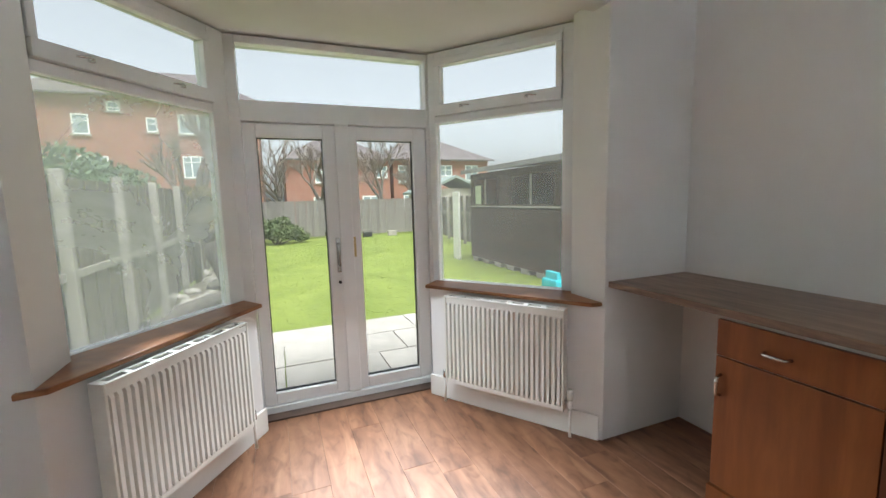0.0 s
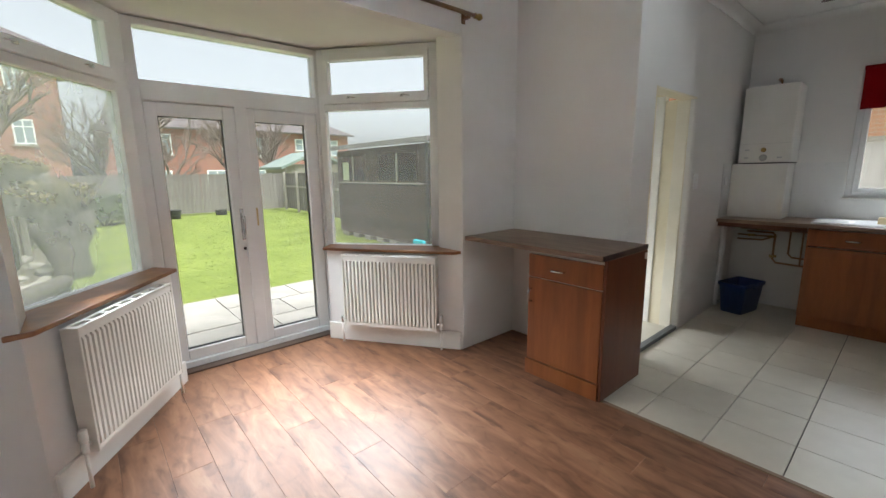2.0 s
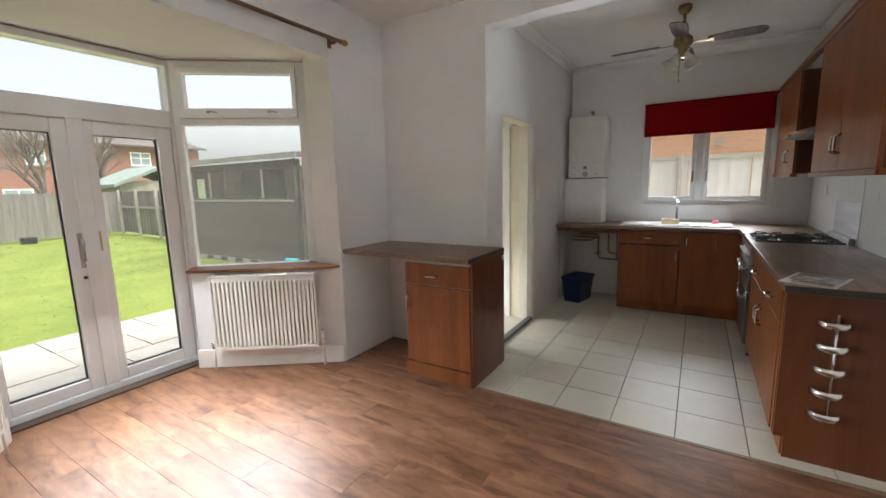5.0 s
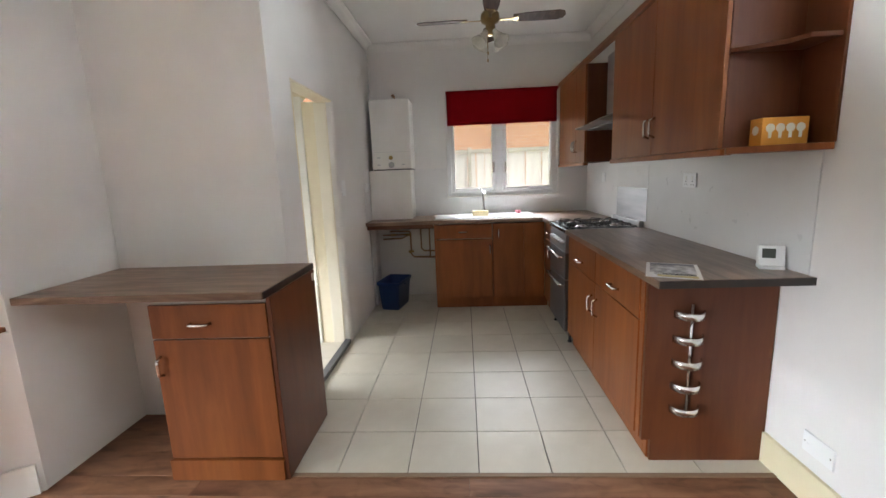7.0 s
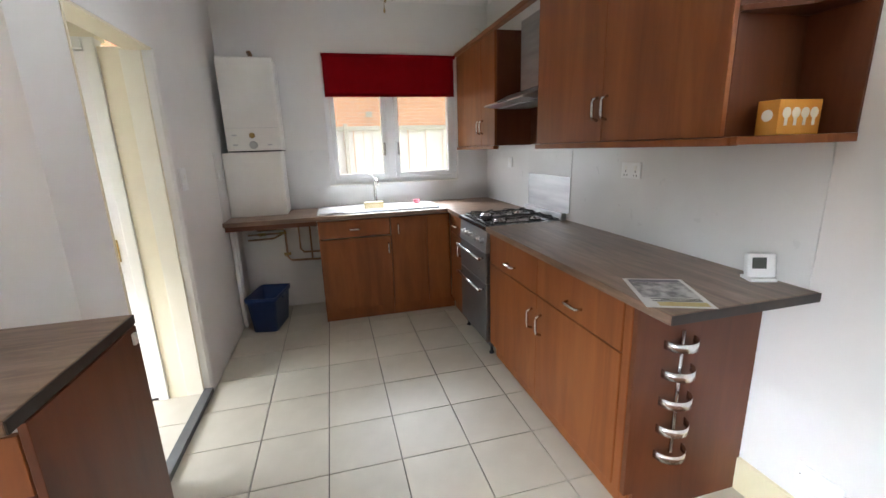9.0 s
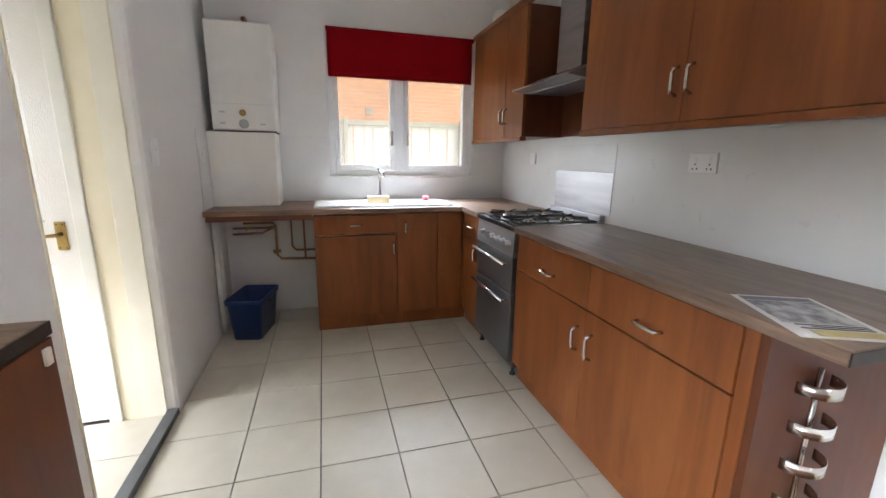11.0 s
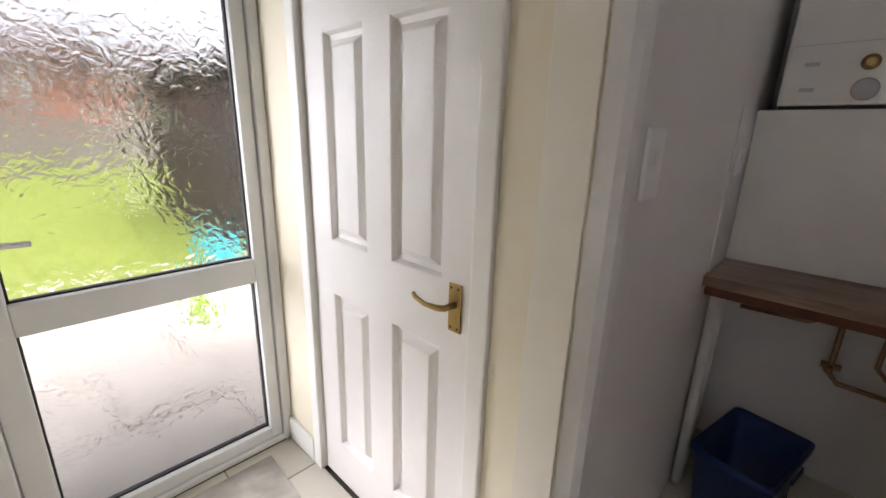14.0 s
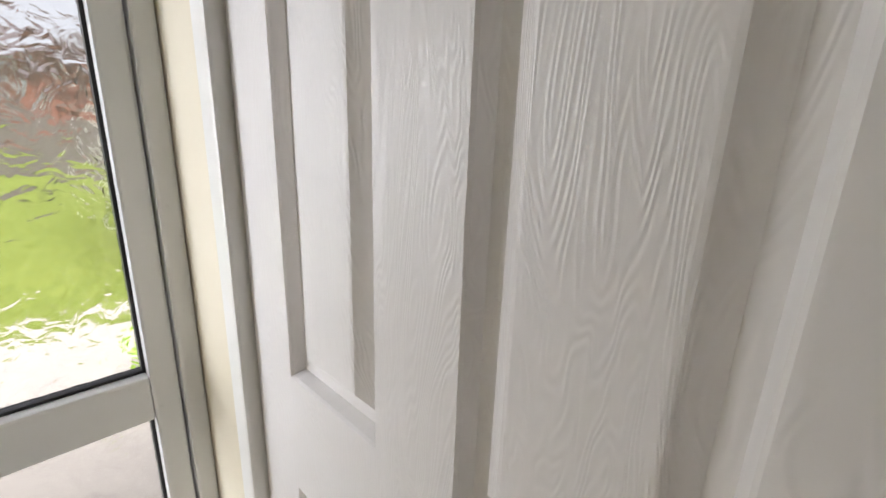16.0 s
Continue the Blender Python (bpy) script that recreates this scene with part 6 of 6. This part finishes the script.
# pollarded stump with regrowth
st = empty("tree_stump", (-0.68, 8.3, GZ), "grey pollarded tree stump with leafy regrowth", "tree stump")
bm = bmesh.new()
for end, top, r1 in ((-0.98, 0.78, 0.15), (-0.70, 0.70, 0.16), (-0.42, 0.92, 0.17)):
    tube(bm, [(-0.68, 8.3, GZ - 0.02), (-0.68 + 0.1 * (end + 0.68), 8.3, 0.05), (-0.68 + 0.45 * (end + 0.68), 8.32, 0.35), (-0.68 + 0.85 * (end + 0.68), 8.3, 0.62), (end, 8.28, top)], [0.26, 0.20, 0.17, r1, r1 * 0.9], 14)
    for k in range(3):
        a = 2.1 * k + end * 5
        tube(bm, [(end, 8.28, top - 0.06), (end + 0.10 * math.cos(a), 8.28 + 0.1 * math.sin(a), top + 0.14), (end + 0.15 * math.cos(a + 0.4), 8.28 + 0.12 * math.sin(a), top + 0.32)], [0.06, 0.04, 0.015], 7)
for v in bm.verts:
    v.co += Vector((1, 0.6, 0.3)) * (0.09 * noise.noise(v.co * 4) + 0.04 * noise.noise(v.co * 11))
part("trunk", bm, BARK, st)
lc = leaf_cloud("regrowth", [(-0.7, 8.3, 1.15, 0.42), (-0.95, 8.3, 1.2, 0.3), (-0.45, 8.25, 1.2, 0.3)], 520, 0.045, IVY, "", "", 6)
for o in list(lc.children):
    if o.name.startswith("stem"):
        bpy.data.objects.remove(o)
    else:
        o.name = "leaves"
        o.parent = st
        o.matrix_parent_inverse = st.matrix_world.inverted()
bpy.data.objects.remove(lc)


def bare_tree(x, y, height, seed, label, thick=0.16, depth=5, spread=0.55):
    rg = random.Random(seed)
    t = empty("bare_tree", (x, y, GZ), label, "tree", "bare trees")
    bmt, bml = bmesh.new(), bmesh.new()

    def grow(p, d, l, r, k):
        q = p + d * l
        mid = p.lerp(q, 0.5) + Vector((rg.uniform(-1, 1), rg.uniform(-1, 1), 0)) * l * 0.06
        tube(bmt if k >= depth - 1 else bml, [p, mid, q], [r, r * 0.85, r * 0.7], 8 if k >= depth - 1 else (5 if k > 1 else 4), close=False)
        if k == 0:
            return
        for _ in range(3 if k > 1 else 4):
            nd2 = (d + Vector((rg.uniform(-1, 1), rg.uniform(-1, 1), rg.uniform(-0.25, 0.75))) * spread).normalized()
            grow(q if rg.random() < 0.7 else mid, nd2, l * rg.uniform(0.62, 0.85), r * 0.62, k - 1)
    grow(Vector((x, y, GZ - 0.05)), Vector((rg.uniform(-0.05, 0.05), 0, 1)), height * 0.30, thick, depth)
    part("trunk", bmt, BARK, t)
    part("crown", bml, TWIG, t, "bare brown twigs")
    return t


bare_tree(0.6, 20.5, 4.6, 1, "bare winter tree behind the far fence", 0.13, 6, 0.7)
bare_tree(2.2, 21.5, 4.9, 2, "bare pollarded winter tree behind the far fence", 0.16, 6, 0.7)
bare_tree(5.6, 22.5, 5.0, 3, "bare winter tree before the brick houses", 0.16, 6, 0.7)
bare_tree(7.8, 23.0, 4.7, 4, "bare winter tree before the brick houses", 0.15, 6, 0.7)
bare_tree(-2.6, 18.0, 5.6, 5, "tall bare winter tree beyond the fence", 0.25)
bare_tree(17.0, 53.0, 8.6, 6, "tall bare tree far behind the houses", 0.3, 6, 0.6)
bare_tree(20.0, 55.0, 8.0, 8, "tall bare tree far behind the houses", 0.3, 6, 0.6)

# small things on the far lawn
bm = bmesh.new()
lathe(bm, [(0.16, 0.0), (0.20, 0.30), (0.215, 0.30), (0.215, 0.34), (0.19, 0.34), (0.18, 0.28), (0.0, 0.27)], 2.15, 17.6, GZ + 0.002, 18)
tagged(part("plant_pot", bm, surface("black_plastic_pot", (0.02, 0.02, 0.022), (0.04, 0.04, 0.04), 0.6)), "black plastic plant pot on the lawn", "plant pot")
for x, y in ((3.6, 17.9), (4.7, 17.9)):
    bm = bmesh.new()
    box(bm, x, x + 0.38, y, y + 0.2, GZ, GZ + 0.22, 0.01)
    tagged(part("concrete_block", bm, CONC if x > 4 else BLACK), "small block lying at the end of the lawn", "block")
bm = bmesh.new()
box(bm, 4.15, 4.50, 5.35, 5.75, GZ + 0.001, GZ + 0.22, 0.04)
box(bm, 4.20, 4.28, 5.40, 5.70, GZ + 0.20, GZ + 0.34, 0.02)
tagged(part("plastic_toy", bm, surface("turquoise_plastic", (0.02, 0.42, 0.50), (0.04, 0.52, 0.60), 0.4)), "turquoise plastic tub on the ground by the shed", "tub")
bm = bmesh.new()
box(bm, 3.60, 3.72, 3.9, 4.02, -0.112, 0.16, 0.03)
tagged(part("garden_can", bm, surface("lime_plastic", (0.30, 0.55, 0.03), (0.36, 0.62, 0.05), 0.4)), "lime green plastic can on the patio", "can")

# ---- garden shed ----
SX, SY0, SY1, SXE = 4.72, 5.75, 9.55, 7.2
sh = empty("garden_shed", (SX, 7.6, GZ), "dark brown timber garden shed with a felt roof", "shed")
piece("core", (SX + 0.03, SXE, SY0 + 0.02, SY1 - 0.02, GZ + 0.12, 1.86), surface("shed_inside", (0.02, 0.016, 0.014), (0.03, 0.024, 0.02), 0.9), sh)
def shed_board(y0, y1, z, hgt):
    bm = bmesh.new()
    vs = [bm.verts.new(p) for p in ((SX - 0.016, y0, z), (SX - 0.016, y1, z), (SX + 0.012, y1, z + hgt), (SX + 0.012, y0, z + hgt), (SX + 0.02, y0, z), (SX + 0.02, y1, z), (SX + 0.022, y1, z + hgt), (SX + 0.022, y0, z + hgt))]
    for f in ((0, 1, 2, 3), (4, 7, 6, 5), (0, 4, 5, 1), (3, 2, 6, 7), (0, 3, 7, 4), (1, 5, 6, 2)):
        bm.faces.new([vs[i] for i in f])
    part("board", bm, SHEDW, sh)
z = GZ + 0.10
while z < 1.98:
    hgt = min(0.12, 2.02 - z)
    spans = [(SY0, SY1)]
    if z + 0.11 > 1.22 and z < 1.86:
        spans = [(SY0, 6.12), (7.66, 8.15), (9.36, SY1)]
    for a, b in spans:
        shed_board(a, b, z, hgt - 0.002)
    z += 0.12
DARKPANE = surface("dark_shed_glass", (0.008, 0.011, 0.012), (0.018, 0.022, 0.024), 0.12)
for y0, y1, nl in ((6.14, 7.64, 2), (8.17, 9.34, 2)):
    w = piece("window", (SX - 0.012, SX + 0.02, y0, y1, 1.225, 1.265), SHEDW, sh)
    for b in ((y0, y1, 1.83, 1.87), (y0, y0 + 0.045, 1.265, 1.83), (y1 - 0.045, y1, 1.265, 1.83), ((y0 + y1) / 2 - 0.025, (y0 + y1) / 2 + 0.025, 1.265, 1.83)):
        piece("window_bar", (SX - 0.012, SX + 0.02, *b), CONC if b[3] < 1.9 and b[1] - b[0] < 0.06 and b[0] > y0 + 0.1 and b[1] < y1 - 0.1 else SHEDW, w, "", 0.002)
    for a, b in ((y0 + 0.045, (y0 + y1) / 2 - 0.025), ((y0 + y1) / 2 + 0.025, y1 - 0.045)):
        piece("pane", (SX + 0.002, SX + 0.006, a, b, 1.265, 1.83), DARKPANE, w, "", 0.0005)
piece("window_ledge", (SX - 0.03, SX - 0.0125, SY0 + 0.2, SY1 - 0.1, 1.19, 1.225), CONC, sh, "pale ledge")
piece("notice", (SX - 0.016, SX - 0.0125, 8.95, 9.25, 1.26, 1.70), surface("pale_green_board", (0.45, 0.5, 0.34), (0.55, 0.6, 0.42), 0.7), sh, "pale board in the window")
bm = bmesh.new()
vs = [(SX - 0.18, SY0 - 0.15, 2.02), (SXE + 0.1, SY0 - 0.15, 2.30), (SXE + 0.1, SY1 + 0.15, 2.30), (SX - 0.18, SY1 + 0.15, 2.02)]
lo = [bm.verts.new(p) for p in vs]
hi = [bm.verts.new((p[0], p[1], p[2] + 0.07)) for p in vs]
bm.faces.new(lo[::-1]); bm.faces.new(hi)
for i in range(4):
    bm.faces.new((lo[i], lo[(i + 1) % 4], hi[(i + 1) % 4], hi[i]))
part("roof", bm, ROOF, sh, "grey felt roof")
piece("fascia", (SX - 0.2, SX - 0.181, SY0 - 0.15, SY1 + 0.15, 2.0, 2.10), surface("grey_fascia", (0.2, 0.19, 0.19), (0.28, 0.27, 0.27), 0.7), sh, "pale grey fascia board")
bm = bmesh.new()
tube(bm, [(SX - 0.04, SY0 + 0.08, 2.0), (SX - 0.04, SY0 + 0.08, GZ + 0.05)], 0.03, 10)
part("downpipe", bm, BLACK, sh, "black downpipe")
for k in range(7):
    piece("base_block", (SX - 0.02, SX + 0.2, SY0 + 0.1 + k * 0.55, SY0 + 0.38 + k * 0.55, GZ, GZ + 0.11), CONC, sh, "concrete base block", 0.006)
bm = bmesh.new()
box(bm, 4.40, 4.45, 9.62, 9.98, GZ, 1.58, 0.006)
tagged(part("white_board", bm, GLOSSW), "tall white board standing beside the shed", "board")

# neighbour's small gabled outbuilding
ob = empty("outbuilding", (8.4, 20.5, GZ), "small neighbouring outbuilding with a green-grey gable roof", "outbuilding")
piece("wall", (7.0, 10.0, 19.2, 22.0, GZ, 1.9), CONC, ob)
bm = bmesh.new()
pr = [(6.7, 1.78), (8.5, 2.55), (10.3, 1.78), (10.3, 1.66), (8.5, 2.42), (6.7, 1.66)]
a = [bm.verts.new((x, 18.9, z)) for x, z in pr]
b = [bm.verts.new((x, 22.2, z)) for x, z in pr]
bm.faces.new(a); bm.faces.new(b[::-1])
for i in range(6):
    bm.faces.new((a[i], a[(i + 1) % 6], b[(i + 1) % 6], b[i]))
part("roof", bm, surface("green_grey_roof", (0.17, 0.22, 0.20), (0.25, 0.30, 0.28), 0.8, scale=2), ob, "green-grey roof")

# ---- houses ----
def house(name, x0, x1, y, depth, eave, ridge, rx0, rx1, wins, label, mat=BRICKR):
    h = empty(name, ((x0 + x1) / 2, y, GZ), label, "house", "brick houses")
    piece("wall", (x0, x1, y, y + depth, GZ, eave), mat, h, "brick wall", 0)
    bm = bmesh.new()
    o = 0.4
    e = [bm.verts.new(p) for p in ((x0 - o, y - o, eave - 0.1), (x1 + o, y - o, eave - 0.1), (x1 + o, y + depth + o, eave - 0.1), (x0 - o, y + depth + o, eave - 0.1))]
    r = [bm.verts.new((rx0, y + depth / 2, ridge)), bm.verts.new((rx1, y + depth / 2, ridge))]
    bm.faces.new((e[0], e[1], r[1], r[0])); bm.faces.new((e[1], e[2], r[1])); bm.faces.new((e[2], e[3], r[0], r[1])); bm.faces.new((e[3], e[0], r[0])); bm.faces.new(e[::-1])
    part("roof", bm, ROOF, h, "grey tiled hipped roof")
    piece("gutter", (x0 - o, x1 + o, y - o - 0.1, y - o, eave - 0.2, eave - 0.08), ROOF, h, "", 0)
    for a, b, z0, z1, n in wins:
        w = piece("window", (a, b, y - 0.05, y - 0.005, z0, z0 + 0.08), UPVC, h, "white window", 0)
        rows = [("frame", (a, b, z1 - 0.08, z1)), ("frame", (a, a + 0.08, z0 + 0.08, z1 - 0.08)), ("frame", (b - 0.08, b, z0 + 0.08, z1 - 0.08)), ("frame", (a + 0.08, b - 0.08, z1 - 0.42, z1 - 0.36))]
        rows += [("mullion", (a + (b - a) * i / n - 0.035, a + (b - a) * i / n + 0.035, z0 + 0.08, z1 - 0.08)) for i in range(1, n)]
        for nm, bb in rows:
            piece(nm, (bb[0], bb[1], y - 0.055 if nm == "mullion" else y - 0.05, y - 0.005, bb[2], bb[3]), UPVC, w, "", 0)
        piece("pane", (a + 0.08, b - 0.08, y - 0.03, y - 0.004, z0 + 0.08, z1 - 0.08), FARGLASS, w, "pale reflecting glass", 0)
        piece("window_sill", (a - 0.08, b + 0.08, y - 0.12, y - 0.005, z0 - 0.09, z0), CONC, w, "", 0)
    return h


house("brick_house", -15.5, -0.6, 32.0, 9.0, 8.35, 11.0, -8.5, -4.6,
      [(-10.81, -9.96, 5.88, 7.09, 1), (-7.04, -6.44, 6.11, 7.01, 1), (-5.3, -3.7, 6.03, 7.28, 2), (-2.7, -1.81, 6.06, 7.33, 2), (-5.25, -3.73, 3.22, 4.63, 3), (-2.69, -1.83, 3.24, 4.56, 2), (-10.8, -9.2, 3.2, 4.6, 3), (-9.0, -8.3, 7.3, 7.9, 1)],
      "large red brick house with white windows and grey roof")
house("brick_house", 1.0, 8.9, 33.0, 8.0, 4.7, 6.6, 3.6, 6.6, [(3.1, 4.67, 2.85, 4.2, 3), (7.75, 8.69, 3.2, 4.12, 2), (2.9, 4.5, 0.6, 1.8, 3), (6.6, 7.9, 0.8, 1.8, 2)], "low red brick house with white windows")
house("brick_house", 9.2, 17.8, 33.0, 8.0, 4.75, 6.7, 11.2, 15.0, [(9.6, 11.07, 2.8, 4.18, 3), (13.1, 14.36, 3.28, 4.2, 2), (10.0, 11.2, 0.7, 1.8, 2), (15.6, 16.8, 2.9, 4.2, 2)], "low red brick house with white windows")

# neighbour's wall beyond the kitchen window
nb = empty("neighbour_house", (12.0, -1.5, GZ), "orange brick side wall of the neighbouring house", "house")
piece("wall", (10.4, 14.0, -9.0, 6.0, GZ, 6.0), BRICKO, nb, "", 0)
piece("roof", (10.0, 14.4, -9.4, 6.4, 6.0, 6.25), ROOF, nb, "", 0)
piece("vent", (10.37, 10.395, -1.02, -0.88, 2.15, 2.27), CONC, nb, "small pale wall vent", 0.004)

# ---- floor pieces: laminate planks and floor tiles ----
def plank_mesh(w, l):
    bm = bmesh.new()
    c = 0.0009
    lo = [bm.verts.new((x, y, -0.011)) for x, y in ((0, 0), (w, 0), (w, l), (0, l))]
    mid = [bm.verts.new((x, y, -c)) for x, y in ((0, 0), (w, 0), (w, l), (0, l))]
    hi = [bm.verts.new((x, y, 0)) for x, y in ((c, c), (w - c, c), (w - c, l - c), (c, l - c))]
    bm.faces.new(hi)
    for u, v in ((lo, mid), (mid, hi)):
        for i in range(4):
            bm.faces.new((u[i], u[(i + 1) % 4], v[(i + 1) % 4], v[i]))
    me = bpy.data.meshes.new("plank")
    bmesh.ops.recalc_face_normals(bm, faces=bm.faces[:])
    bm.to_mesh(me)
    bm.free()
    return me


fl = empty("floor", (0.5, 0, 0), "brown wood-effect laminate floor planks", "floor", "", "structure")
tl = empty("floor_tiles", (3.4, -0.4, 0), "cream square floor tiles with dark joints", "floor", "", "structure")
cache = {}
def lay(name, x, y, w, l, parent, material, z=0.0):
    key = (name, round(w, 3), round(l, 3))
    if key not in cache:
        cache[key] = plank_mesh(w, l)
        cache[key].materials.append(material)
    ob = new(name, cache[key])
    ob.location = (x, y, z)
    ob.parent = parent
    ob.matrix_parent_inverse = parent.matrix_world.inverted()
    return ob


rng = random.Random(7)
PW, PL, EDGE_X = 0.183, 1.285, 1.868
k = -10
while -0.09 + k * PW < EDGE_X:
    x0 = max(-0.09 + k * PW, WEST)
    x1 = min(-0.09 + (k + 1) * PW, EDGE_X)
    # how far this row runs into the bay
    top = NORTH
    inside = [s for s in (x0, x1) if BAY_OUT_L[0] < s < BAY_OUT_R[0]]
    if inside:
        top = 2.84
    y = SOUTH - rng.uniform(0.1, 1.2)
    if x1 - x0 > 0.01:
        while y < top:
            y0, y1 = max(y, SOUTH), min(y + PL, top)
            if y1 - y0 > 0.02 and x1 > WEST:
                lay("plank", x0 + 0.0004, y0 + 0.0004, x1 - x0 - 0.0008, y1 - y0 - 0.0008, fl, LAMINATE)
            y += PL
    k += 1
# the short stretch under the nook worktop
for i in range(3):
    x0, x1 = EDGE_X + i * PW, min(EDGE_X + (i + 1) * PW, NOOK)
    lay("plank", x0 + 0.0004, 0.66, x1 - x0 - 0.0008, NORTH - 0.66, fl, LAMINATE)

TX, TY, TPX, TPY = 2.21, 0.092, 0.3465, 0.3425
G = 0.0055
xs = [1.875] + [TX + TPX * i for i in range(0, 9) if TX + TPX * i < EAST - 0.03] + [EAST]
ysl = [SOUTH] + [TY + TPY * j for j in range(-4, 3) if TY + TPY * j < KN - 0.03] + [KN]
for xa, xb in zip(xs, xs[1:]):
    for ya, yb in zip(ysl, ysl[1:]):
        if ya >= 0.64 and xa < NOOK and xb <= NOOK + 0.2:
            lay("tile", NOOK + 0.0, ya + G / 2, xb - NOOK - G / 2, yb - ya - G / 2, tl, TILE) if xb > NOOK + 0.05 else None
            continue
        if yb > 0.655 and xa < NOOK and yb - ya > 0.2:
            lay("tile", xa + G / 2, ya + G / 2, xb - xa - G, 0.645 - ya if xb <= NOOK else yb - ya - G, tl, TILE)
            continue
        lay("tile", xa + G / 2, ya + G / 2, xb - xa - G, yb - ya - G, tl, TILE)
lxs = [2.60, 2.845, 3.19, LOBE - 0.008]
lys = [KN + 0.052, 1.21, 1.555, 1.90, LOBN]
for xa, xb in zip(lxs, lxs[1:]):
    for ya, yb in zip(lys, lys[1:]):
        lay("tile", xa + G / 2, ya + G / 2, xb - xa - G, yb - ya - G, tl, TILE, 0.0)
solid("trim_floor_bar", [(1.858, 1.884, -1.6, 0.645, -0.008, 0.005)], surface("brown_floor_bar", (0.16, 0.10, 0.06), (0.24, 0.16, 0.1), 0.45), "thin brown strip between laminate and tiles", "floor strip", bevel=0.002)
